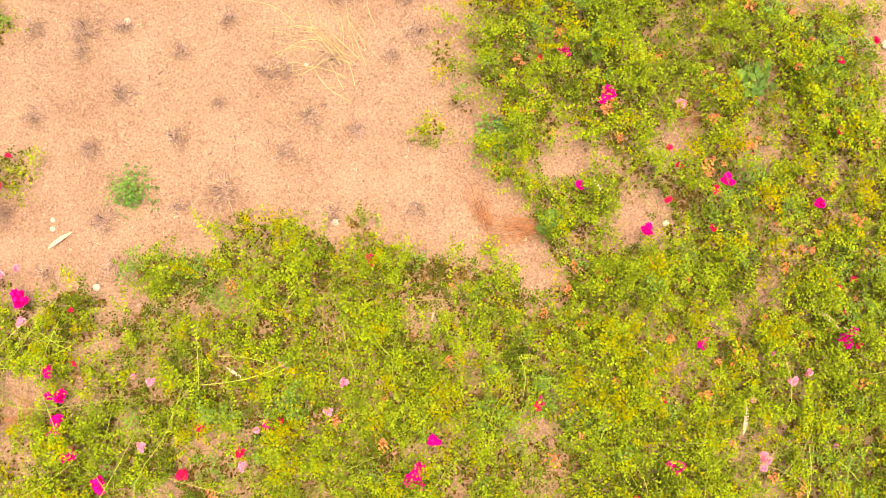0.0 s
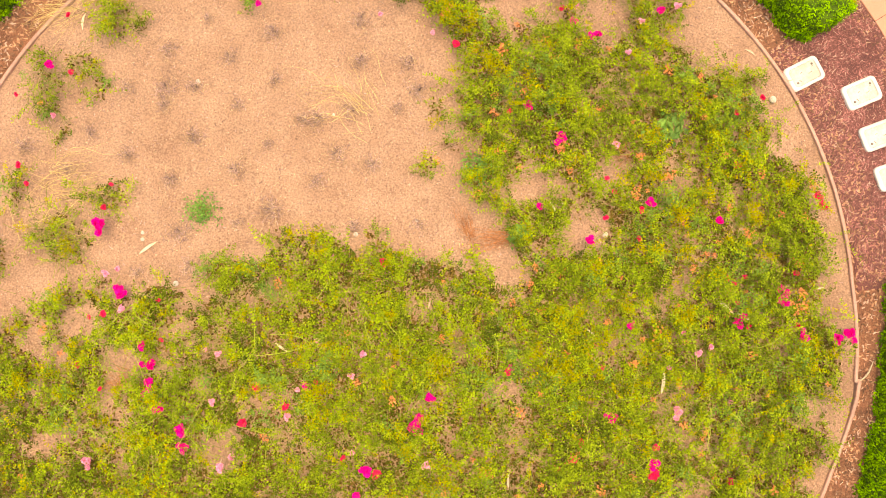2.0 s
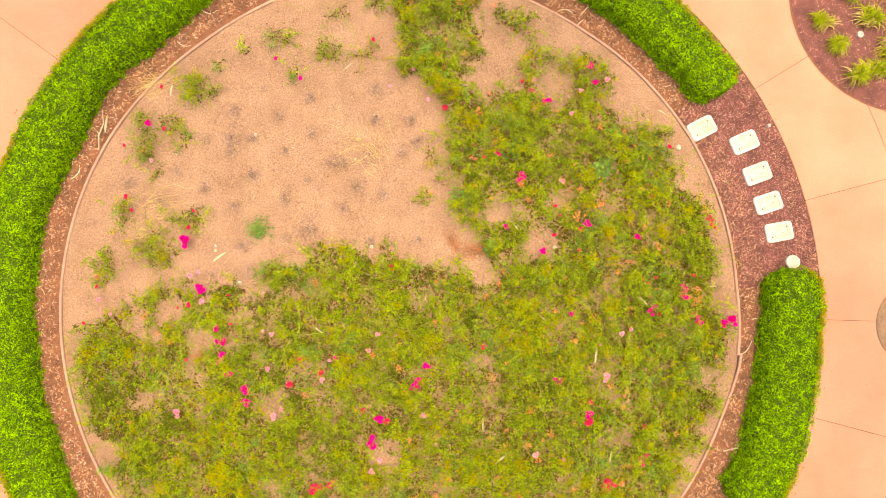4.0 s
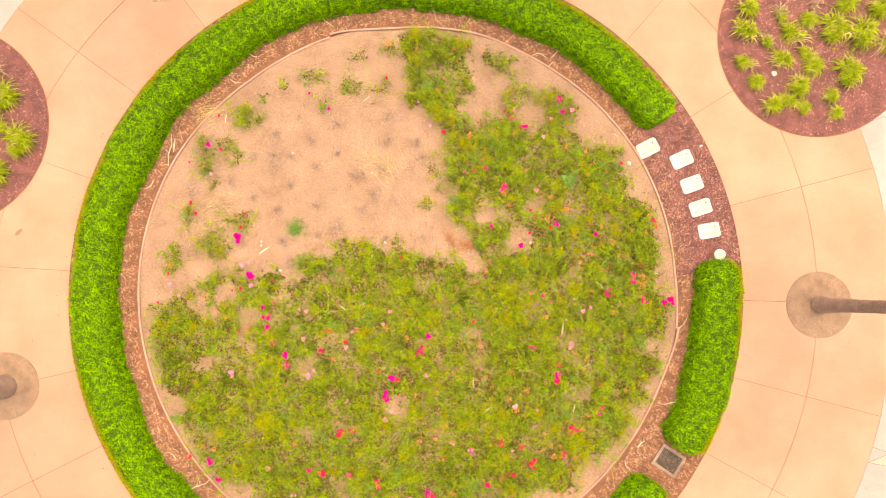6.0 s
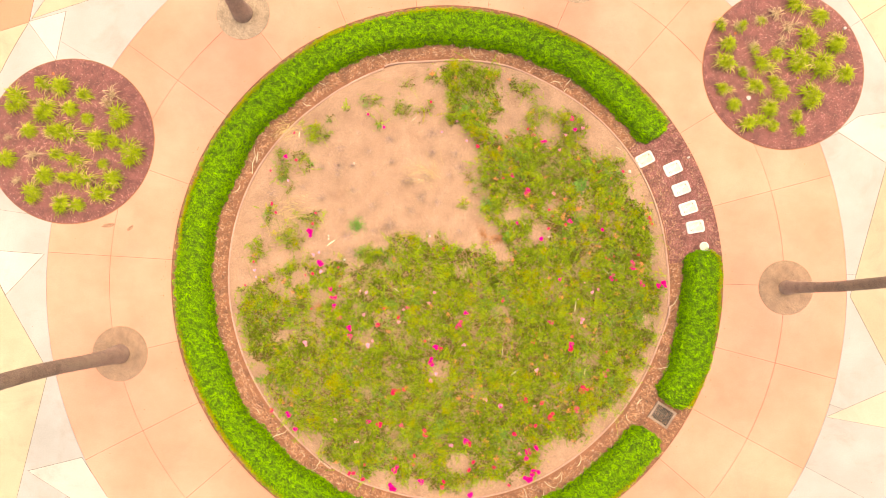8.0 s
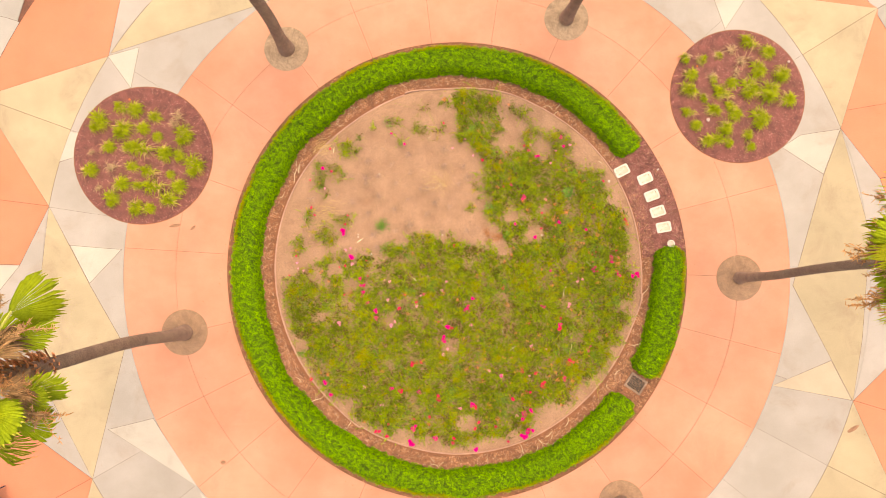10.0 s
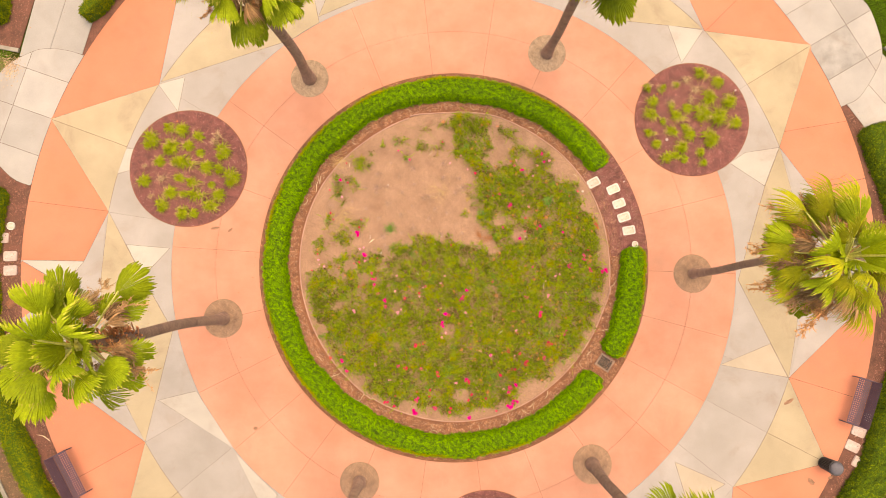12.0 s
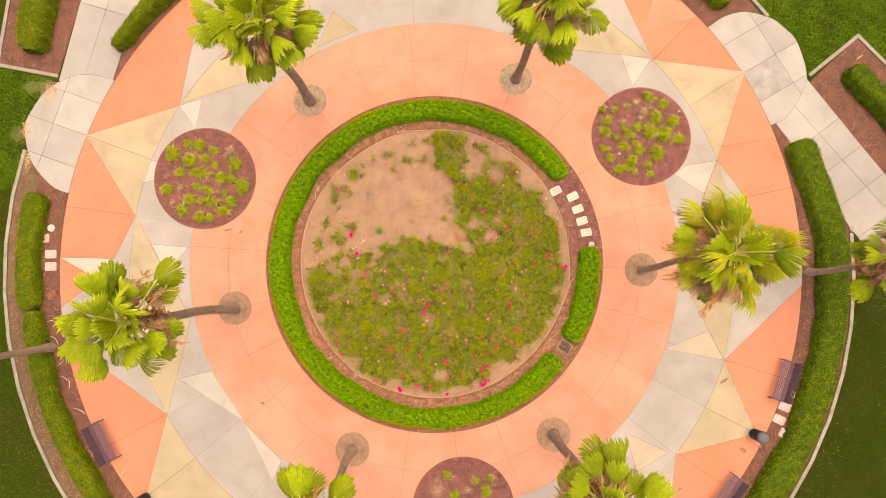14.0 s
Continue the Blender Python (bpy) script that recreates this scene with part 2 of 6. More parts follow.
def hang(name, me, mat, parent=None, label=""):
    ob = new(name, me)
    if mat and not me.materials:
        me.materials.append(mat)
    if parent is not None:
        ob.parent = parent
    if label:
        ob["label"] = label
    return ob


def arrays(name, verts, faces, mat, parent=None, label=""):
    return hang(name, quick_mesh(name, verts, faces), mat, parent, label)


def part(name, bm, mat, parent=None, label="", smooth=False):
    me = bpy.data.meshes.new(name)
    bmesh.ops.recalc_face_normals(bm, faces=bm.faces)
    bm.to_mesh(me)
    bm.free()
    if smooth:
        me.polygons.foreach_set("use_smooth", [True] * len(me.polygons))
    return hang(name, me, mat, parent, label)


def empty(name, label, category, group="", kind="", m=None):
    ob = tagged(new(name), label, category, group, kind)
    if m is not None:
        ob.matrix_basis = m
    return ob


def polar(r, deg, cx=0.0):
    return (cx + r * math.cos(radians(deg)), r * math.sin(radians(deg)))


def arc(r, a, b, cx=0.0, step=2.0):
    n = max(2, int(abs(b - a) / step) + 1)
    return [polar(r, a + (b - a) * i / (n - 1), cx) for i in range(n)]


def prism(outline, z0, z1):
    """A flat-topped block over an outline."""
    bm = bmesh.new()
    area = sum(x0 * y1 - x1 * y0 for (x0, y0), (x1, y1) in zip(outline, outline[1:] + outline[:1]))
    pts = outline if area > 0 else outline[::-1]
    low = [bm.verts.new((x, y, z0)) for x, y in pts]
    top = [bm.verts.new((x, y, z1)) for x, y in pts]
    cap = bm.faces.new(top)
    for i in range(len(pts)):
        j = (i + 1) % len(pts)
        bm.faces.new((low[i], low[j], top[j], top[i]))
    bmesh.ops.triangulate(bm, faces=[cap])
    return bm


def shrink(outline, d):
    """The outline drawn in by d."""
    pts = [Vector(p) for p in outline]
    area = sum(a.x * b.y - b.x * a.y for a, b in zip(pts, pts[1:] + pts[:1]))
    s, out = (1 if area > 0 else -1), []
    for i, p in enumerate(pts):
        a, b = (p - pts[i - 1]), (pts[(i + 1) % len(pts)] - p)
        if a.length < 1e-6 or b.length < 1e-6:
            continue
        na, nb = Vector((-a.y, a.x)).normalized() * s, Vector((-b.y, b.x)).normalized() * s
        k = (na + nb) / max(0.35, 1 + na.dot(nb))
        out.append(tuple(p + k * d))
    return out


def slab(outline, mat, parent, z=0.0, gap=0.004, deep=0.06, name="slab"):
    return part(name, prism(shrink(outline, gap), z - deep, z), mat, parent)


def sheet(name, outline, z, mat, label, category, kind="structure", deep=0.05):
    ob = part(name, prism(outline, z - deep, z), mat)
    return tagged(ob, label, category, "", kind)


def tube(bm, pts, radii, sides=6, cap=True):
    rings = []
    for i, p in enumerate(pts):
        p = Vector(p)
        d = (Vector(pts[min(i + 1, len(pts) - 1)]) - Vector(pts[max(i - 1, 0)])).normalized()
        u = d.orthogonal().normalized() if not rings else (rings[-1][1] - d * rings[-1][1].dot(d)).normalized()
        v = d.cross(u)
        r = radii[i] if hasattr(radii, "__len__") else radii
        rings.append(([bm.verts.new(p + r * (math.cos(6.28318 * k / sides) * u + math.sin(6.28318 * k / sides) * v)) for k in range(sides)], u))
    for (a, _), (b, _) in zip(rings, rings[1:]):
        for k in range(sides):
            bm.faces.new((a[k], a[(k + 1) % sides], b[(k + 1) % sides], b[k]))
    if cap:
        bm.faces.new(rings[0][0][::-1])
        bm.faces.new(rings[-1][0])
    return bm


def box(bm, c, s, rz=0.0, bevel=0.0):
    r = bmesh.ops.create_cube(bm, size=1.0, matrix=Matrix.Translation(c) @ Matrix.Rotation(rz, 4, "Z") @ Matrix.Diagonal((*s, 1)))
    if bevel:
        es = list({e for v in r["verts"] for e in v.link_edges})
        bmesh.ops.bevel(bm, geom=es, offset=bevel, segments=2, affect="EDGES", profile=0.5)
    return bm


def leaf_quads(p, n, size, rng, ratio=0.55, fold=0.12):
    """Diamond leaves at p that face along n: arrays of corners and faces."""
    k = len(p)
    n = n / np.linalg.norm(n, axis=1)[:, None]
    d = rng.normal(size=(k, 3))
    d -= n * (d * n).sum(1)[:, None]
    d /= np.linalg.norm(d, axis=1)[:, None]
    w = np.cross(n, d)
    s = np.asarray(size)[:, None] * np.ones((k, 1))
    v = np.stack([p - d * s * 0.5, p + w * s * ratio * 0.5 + n * s * fold, p + d * s * 0.5 - n * s * fold * 0.5, p - w * s * ratio * 0.5 + n * s * fold], 1)
    return v.reshape(-1, 3), np.arange(4 * k).reshape(k, 4)


def leaflets(p, d, n, size, ratio=0.5, fold=0.1):
    """Diamond leaflets that start at p, point along d and face along n."""
    n = n - d * (d * n).sum(1)[:, None]
    n /= np.linalg.norm(n, axis=1)[:, None] + 1e-9
    w = np.cross(n, d)
    s = size[:, None]
    v = np.stack([p, p + d * s * 0.5 + w * s * ratio * 0.5 + n * s * fold, p + d * s, p + d * s * 0.5 - w * s * ratio * 0.5 + n * s * fold], 1)
    return v.reshape(-1, 3), np.arange(4 * len(p)).reshape(-1, 4)


def strips(starts, ends, lift, width, rng, seg=3):
    """Thin arched blades, each from a start to an end, its middle lifted: arrays of corners and faces."""
    k = len(starts)
    t = np.linspace(0, 1, seg + 1)
    mid = starts[:, None] * (1 - t)[None, :, None] + ends[:, None] * t[None, :, None]
    mid[:, :, 2] += np.asarray(lift)[:, None] * 4 * (t * (1 - t))[None]
    d = ends - starts
    side = np.stack([-d[:, 1], d[:, 0], np.zeros(k)], 1)
    side /= np.linalg.norm(side, axis=1)[:, None] + 1e-9
    w = np.asarray(width)[:, None, None] * (1 - 0.75 * t ** 2)[None, :, None] * side[:, None]
    v = np.stack([mid - w, mid + w], 2).reshape(-1, 3)
    base = (np.arange(k) * 2 * (seg + 1))[:, None, None] + (np.arange(seg) * 2)[None, :, None]
    f = base + np.array([0, 1, 3, 2])[None, None]
    return v, f.reshape(-1, 4)


def chips(p, length, width, rng, flat=0.35):
    """Loose slivers lying about at p: wedges of six corners, as arrays."""
    k = len(p)
    a = rng.uniform(0, 6.283, k)
    d = np.stack([np.cos(a), np.sin(a), rng.normal(0, flat * 0.5, k)], 1)
    w = np.stack([-np.sin(a), np.cos(a), rng.normal(0, flat, k)], 1)
    up = np.cross(d, w)
    L, W = (np.asarray(length) * np.ones(k))[:, None] * 0.5, (np.asarray(width) * np.ones(k))[:, None] * 0.5
    h = W * 0.7
    v = np.stack([p - d * L - w * W, p + d * L - w * W, p + d * L * 0.8 + w * W, p - d * L * 0.7 + w * W, p - d * L * 0.8 + up * h, p + d * L * 0.85 + up * h], 1)
    q = np.array([[0, 1, 5, 4], [2, 3, 4, 5], [0, 4, 3, 3], [1, 2, 5, 5]])[:2]
    f = (np.arange(k) * 6)[:, None, None] + q[None]
    return v.reshape(-1, 3), f.reshape(-1, 4)


def joined(items):
    vs, fs, k = [], [], 0
    for v, f in items:
        vs.append(v)
        fs.append(f + k)
        k += len(v)
    return np.concatenate(vs), np.concatenate(fs)

# ---- ground, rings of paving, beds ----
HEDGE_R, RING_1, RING_2, RING_3 = 6.95, 8.5, 10.08, 12.52
OUT_R, OUT_X = 15.3, -0.14

ground = part("ground", prism([(-600, -600), (600, -600), (600, 600), (-600, 600)], -0.5, -0.06), M_LAWN)
tagged(ground, "green mown lawn with worn patches round the plaza", "lawn", "", "structure")

outer_bed = sheet("outer_bed", arc(17.4, 0, 358, -0.08), -0.025, M_MULCH_OUT, "dark red wood mulch bed round the plaza", "mulch bed")
joint_bed = sheet("joint_bed", arc(OUT_R + 0.01, 0, 358, OUT_X), -0.016, M_JOINT, "dirt in the joints of the plaza paving", "paving joint", deep=0.02)

plaza = empty("plaza_pavement", "round plaza of salmon, orange, buff and grey concrete", "pavement", "", "structure")
CUTS = [96.3, 81.2, 66, 48.5, 31.3, 14.5, -1.9, -15.1, -28.7, -41, -54.6, -69.3, -83.4, -98.3, -113.4, -126.6, -140, -153.4, -166.8, -183.7, -199.8, -216.2, -232.7, -248.3, -263.7]
for a, b in zip(CUTS, CUTS[1:]):
    slab(arc(HEDGE_R, a, b) + arc(RING_1, b, a), M_PINK, plaza)
    slab(arc(RING_1, a, b) + arc(RING_2, b, a), M_PINK, plaza)
GREY_CUTS = [160.1, 148.5, 95, 42.9, 31.5, 19.8, 0, -18.8, -28.3, -38.7, -55, -75, -95, -115, -128, -140.6, -150.2, -168, -188.7, -199.9]
for a, b in zip(GREY_CUTS, GREY_CUTS[1:]):
    slab(arc(RING_2, a, b) + arc(RING_3, b, a), M_GREY, plaza, gap=0.003)
    slab(arc(RING_3, a, b) + arc(OUT_R, b, a, OUT_X), M_GREY, plaza, gap=0.003)

TIP_NW, TIP_SW, TIP_NE, TIP_SE = (-14.55, 5.28), (-11.65, -9.5), (13.05, 8.0), (13.1, -7.0)


def pieces(bm, cuts, gap=0.006):
    """A block cut by upright planes, each a point and a normal; the cuts stay open as joints."""
    found = [bm]
    for co, no in cuts:
        nxt = []
        for b in found:
            for sgn in (1, -1):
                c = b.copy()
                bmesh.ops.bisect_plane(c, geom=list(c.verts) + list(c.edges) + list(c.faces), plane_co=co + no * gap * sgn, plane_no=no * sgn, clear_inner=True)
                rimmed = [q for q in c.edges if len(q.link_faces) == 1]
                if rimmed:
                    bmesh.ops.holes_fill(c, edges=rimmed)
                if len(c.faces) > 3:
                    nxt.append(c)
                else:
                    c.free()
            b.free()
        found = nxt
    return found


def field(mat, outline, *lines):
    """A coloured field of the star, set in dark joints and cut along lines."""
    slab(outline, M_JOINT, plaza, 0.0015, -0.004, 0.01, "joint_filler")
    cuts = []
    for p, q in lines:
        d = Vector((q[0] - p[0], q[1] - p[1], 0)).normalized()
        cuts.append((Vector((*p, 0)), Vector((-d.y, d.x, 0))))
    for b in pieces(prism(shrink(outline, 0.005), -0.016, 0.004), cuts):
        part("slab", b, mat, plaza)


def star(tip, a, b, mid):
    """A buff star point in two halves, with its foot on the third ring."""
    field(M_YELLOW, [tip] + arc(RING_3, a, mid) + arc(RING_3, mid, b)[1:], (tip, polar(RING_3, mid)))


star(TIP_NW, 148.5, 171.2, 160.1)
star(TIP_NE, 42.9, 19.8, 31.5)
star(TIP_SE, -18.8, -38.7, -28.3)
star(TIP_SW, -150.2, -128.5, -140.6)


def rim(a, b):
    return arc(OUT_R - 0.004, a, b, OUT_X)


M1, M2, M3 = polar(RING_3, 148.5), polar(RING_3, 171.2), polar(RING_3, -150.2)
N1, N2, N3, N4 = polar(RING_3, 42.9), polar(RING_3, 19.8), polar(RING_3, -18.8), polar(RING_3, -38.7)
field(M_ORANGE, [TIP_NW, M1, (-9.72, 11.85)] + rim(129, 159))
field(M_ORANGE, [M2, TIP_NW] + rim(160.5, 179.3) + [(-13.2, 0.15)], ((-15.32, 2.31), (-12.47, 1.94)))
field(M_ORANGE, [M3, (-14.95, -3.3)] + rim(193, 218.5) + [TIP_SW], ((-10.88, -6.19), (-12.4, -7.02)))
field(M_ORANGE, [(-15.41, 0.15), (-13.87, -0.74)] + rim(187, 179.8))
field(M_ORANGE, [TIP_NE, N1, (7.2, 12.9)] + rim(60, 32.4), ((9.22, 8.54), (11.14, 10.45)))
field(M_ORANGE, [N2, TIP_NE] + rim(30.5, 11.7) + [(12.92, 2.7)], ((12.12, 4.83), (14.42, 5.22)))
field(M_ORANGE, [N3] + rim(-3.6, -27.2) + [TIP_SE], ((11.77, -3.98), (14.01, -4.67)))
field(M_ORANGE, [TIP_SE, N4, (9.35, -11.8)] + rim(-51.5, -29), ((9.74, -7.69), (11.46, -8.88)))
field(M_ORANGE, [TIP_SW] + rim(-139.5, -122) + [polar(RING_3, -128.5)])
field(M_ORANGE, [(14.84, 3.09), (12.92, 2.69), (13.3, 1.6)] + rim(2, 10.8))
field(M_CREAM, [(-15.4, 0.17), (-13.2, 0.135), (-13.86, -0.72)])
field(M_YELLOW, [M2, (-11.72, 0.72), (-11.1, -0.43), (-9.98, -2.33), M3, (-12.5, -3.2), (-12.57, -0.32)])
field(M_YELLOW, [N2, (11.2, 2.8), (10.15, -0.56), N3, (12.2, -2.2), (12.55, 1.0)])
field(M_CREAM, [(-11.71, 0.73), (-10.15, 0.6), (-11.09, -0.42)])
field(M_CREAM, [(-10.43, -4.77), (-9.1, -4.45), (-7.75, -6.45)])
field(M_CREAM, [(-7.7, -6.6), (-6.53, -8.89), (-6.2, -8.05)])
field(M_CREAM, [(-10.7, 6.55), (-9.74, 6.82), (-9.97, 5.55)])
field(M_CREAM, [(-11.8, 4.2), (-11.4, 4.17), (-11.55, 3.44), (-12.1, 3.27)])
field(M_CREAM, [(11.76, 4.22), (10.53, 4.04), (9.95, 3.66), (11.19, 2.83)])
field(M_CREAM, [(9.12, 8.56), (7.83, 8.74), (8.3, 7.34)])
field(M_BUFF, [(9.45, -3.56), (11.24, -2.82), (11.82, -4.01)])
field(M_YELLOW, [(-4.3, 10.6), (-4.93, 9.05), (-3.25, 9.78)])
field(M_BUFF, [(7.75, -6.95), (9.5, -7.72), (8.2, -8.5)])
field(M_YELLOW, [(-6.35, 8.05)] + arc(RING_2 + 0.02, 127, 119)[1:] + [(-5.4, 11.3)] + arc(RING_3 - 0.01, 116, 148))
field(M_YELLOW, [(5.75, 8.95)] + [(5.6, 11.15)] + arc(RING_3 - 0.01, 62, 43.4))
slab([(8.82, 9.75), (11.04, 10.37), (10.5, 10.96), (9.3, 11.3)], M_PINK, plaza, 0.008, 0.003, 0.01)

# walks that leave the plaza to the north-east and north-west
walk_ne = empty("walkway_north_east", "pale grey concrete walk with a rounded apron", "pavement", "", "structure")
walk_nw = empty("walkway_north_west", "pale grey concrete walk with a rounded apron", "pavement", "", "structure")


def split_slabs(outline, parent, z, *lines):
    """Slabs of a walk: the outline cut along lines."""
    cuts = []
    for p, q in lines:
        d = Vector((q[0] - p[0], q[1] - p[1], 0)).normalized()
        cuts.append((Vector((*p, 0)), Vector((-d.y, d.x, 0))))
    for b in pieces(prism(outline, z - 0.05, z), cuts, 0.007):
        mid = sum((v.co for v in b.verts), Vector()) / len(b.verts)
        part("slab", b, M_WALKWAY_WORN if math.hypot(mid.x - 14.1, mid.y - 7.7) < 0.75 else M_WALKWAY, parent)


def rounding(pts, n=4):
    """A smooth line through points."""
    q = [Vector(p) for p in [pts[0]] + pts + [pts[-1]]]
    out = []
    for a, b, c, d in zip(q, q[1:], q[2:], q[3:]):
        for i in range(n):
            t = i / n
            out.append(tuple(0.5 * (2 * b + (c - a) * t + (2 * a - 5 * b + 4 * c - d) * t * t + (3 * b - a - 3 * c + d) * t ** 3)))
    return out + [tuple(q[-1])]


ROUND_NE = rounding([(11.62, 9.97), (12.15, 10.33), (12.67, 10.52), (13.27, 10.57), (14.22, 10.31), (14.77, 9.88), (15.27, 9.31), (15.64, 7.9), (15.39, 7.05), (14.76, 6.09), (14.27, 5.81)])
ROUND_NW = rounding([(-13.45, 7.62), (-14.02, 7.79), (-14.65, 7.86), (-15.27, 7.76), (-16.28, 7.17), (-17.0, 6.03), (-17.1, 5.4), (-16.75, 4.14), (-15.91, 3.17), (-15.23, 2.86)])
APRON_NE = arc(OUT_R + 0.012, 21.9, 40.4, OUT_X) + ROUND_NE
APRON_NW = arc(OUT_R + 0.012, 150.2, 169.0, OUT_X) + ROUND_NW[::-1]
for name, outline in (("apron_bed_north_east", APRON_NE), ("apron_bed_north_west", APRON_NW)):
    sheet(name, shrink(outline, -0.011), -0.001, M_JOINT, "dirt in the joints of the pale walk", "paving joint", deep=0.02)
across = (0.86, 0.51)
split_slabs(APRON_NE, walk_ne, 0.002, ((13.27, 10.57), (15.38, 7.04)), *[((x, y), (x + across[0], y + across[1])) for x, y in ((13.61, 9.98), (14.32, 8.74), (15.03, 7.52))])
split_slabs([(15.4, 7.9), (15.62, 7.72), (17.8, 4.89), (22.5, -1.1), (20.1, -2.3), (17.25, 1.4), (14.81, 5.09), (14.3, 5.78)], walk_ne, -0.004, ((15.13, 6.49), (16.06, 5.39)), *[((16.06 + 0.62 * k, 5.39 - 0.8 * k), (16.89 + 0.62 * k, 6.01 - 0.8 * k)) for k in (0, 1.45, 2.9, 4.35)])
split_slabs(APRON_NW, walk_nw, 0.002, ((-15.49, 7.15), (-16.36, 4.43)), *[((x, y), (x + 0.943, y - 0.333)) for x, y in ((-15.49, 7.15), (-15.94, 5.79), (-16.36, 4.43))])
split_slabs([(-15.76, 7.6), (-14.98, 10.94), (-13.7, 16.2), (-10.9, 16.0), (-12.1, 12.3), (-13.2, 8.7), (-13.5, 7.65)], walk_nw, -0.004, ((-13.76, 11.08), (-14.65, 7.9)), *[((-14.93 + 0.28 * k, 10.97 + k), (-13.16 + 0.28 * k, 10.45 + k)) for k in (0, 1.6, 3.2)])
sheet("bed_north_east", [(15.7, 7.5), (17.85, 9.52), (25.5, 1.6), (23.6, 0.0), (18.83, 3.62)], -0.03, M_MULCH_OUT, "dark red mulch bed beside the pale walk", "mulch bed")
sheet("bed_north_west", [(-18.3, 8.3), (-15.8, 7.85), (-13.62, 16.2), (-17.2, 17.0)], -0.03, M_MULCH_OUT, "dark red mulch bed beside the pale walk", "mulch bed")

sheet("soil_strip", arc(17.44, 164.5, 236, -0.2, 3) + arc(16.72, 236, 164.5, -0.1, 3), -0.019, M_STRIP, "trodden brown soil between hedge and kerb", "soil", deep=0.02)

# kerbs between the beds and the lawn
kerb = empty("kerb", "pale concrete mowing kerb between mulch bed and lawn", "kerb", "", "structure")


def kerb_run(pts, width=0.15, long=1.8):
    for (x0, y0), (x1, y1) in zip(pts, pts[1:]):
        d = Vector((x1 - x0, y1 - y0))
        e = Vector((-d.y, d.x)).normalized() * width / 2
        k = max(1, round(d.length / long))
        for i in range(k):
            a, b = Vector((x0, y0)) + d * (i / k), Vector((x0, y0)) + d * ((i + 1) / k)
            slab([tuple(a - e), tuple(b - e), tuple(b + e), tuple(a + e)], M_KERB, kerb, 0.03, 0.003, 0.12, "kerb_stone")


kerb_run(arc(17.22, 4.0, -60, 0.08, 6))
kerb_run(arc(17.5, 36.4, 62, 0.0, 6))
kerb_run([(17.32, 1.25), (17.22, 1.5)])
kerb_run(arc(17.5, 164.5, 236, -0.2, 6))
kerb_run([(15.75, 7.85), (17.86, 9.55), (19.0, 8.35), (25.6, 1.65)])
for x, y in ((17.86, 9.55), (-18.35, 8.28)):
    slab([(x - 0.1, y), (x, y - 0.1), (x + 0.1, y), (x, y + 0.1)], M_KERB, kerb, 0.032, 0.0, 0.12, "kerb_stone")
kerb_run([(-15.8, 7.8), (-18.35, 8.28), (-17.25, 17.0)])

# the round bed in the middle
bark_ring = sheet("bark_ring", arc(HEDGE_R - 0.006, 0, 358), -0.004, M_BARK, "orange brown bark mulch under the ring hedge", "mulch bed", deep=0.03)
mulch_wedge = sheet("mulch_wedge", arc(5.62, 3, 35) + arc(HEDGE_R - 0.01, 35, 3), 0.003, M_MULCH, "dark red wood mulch round the valve boxes", "mulch bed", deep=0.02)


def soil_height(x, y):
    return 0.028 * noise.noise((x * 0.6, y * 0.6, 3.1)) + 0.022 * noise.noise((x * 2.3, y * 2.3, 7.7)) + 0.010 * noise.noise((x * 8, y * 8, 1.3)) + 0.05


EDGE = [(-180, 5.49), (-164, 5.47), (-148, 5.47), (-132, 5.50), (-116, 5.525), (-106, 5.50), (-90, 5.525), (-80, 5.515), (-68, 5.505), (-52, 5.47), (-40, 5.475), (-28, 5.495), (-20, 5.52),
    (-10, 5.585), (-4, 5.565), (4, 5.53), (16, 5.55), (30, 5.56), (44, 5.54), (56, 5.515), (64, 5.525), (74, 5.565), (84, 5.525), (93, 5.485), (104, 5.54), (110, 5.515), (118, 5.48), (126, 5.46), (138, 5.485), (149, 5.51), (164, 5.505), (180, 5.49)]


def edge_r(deg):
    """The radius of the edging board, which bows in and out a little."""
    return float(np.interp((deg + 180) % 360 - 180, [q[0] for q in EDGE], [q[1] for q in EDGE]))


vs, fs, NR, NA = [(0, 0, soil_height(0, 0))], [], 110, 300
for i in range(1, NR + 1):
    for j in range(NA):
        a = 360 * j / NA
        x, y = polar(edge_r(a) * i / NR, a)
        vs.append((x, y, soil_height(x, y)))
quad = [(1 + (i - 1) * NA + j, 1 + i * NA + j, 1 + i * NA + (j + 1) % NA, 1 + (i - 1) * NA + (j + 1) % NA) for i in range(1, NR) for j in range(NA)]
quad += [(0, 1 + 2 * j, 2 + 2 * j, 1 + (2 * j + 2) % NA) for j in range(NA // 2)]
soil = arrays("bed_soil", vs, quad, M_SOIL)
soil.data.polygons.foreach_set("use_smooth", [True] * len(soil.data.polygons))
tagged(soil, "dry sandy orange soil in the round flower bed", "soil", "", "structure")

edging = empty("edging_board", "thin brown edging board round the flower bed", "edging", "", "structure")
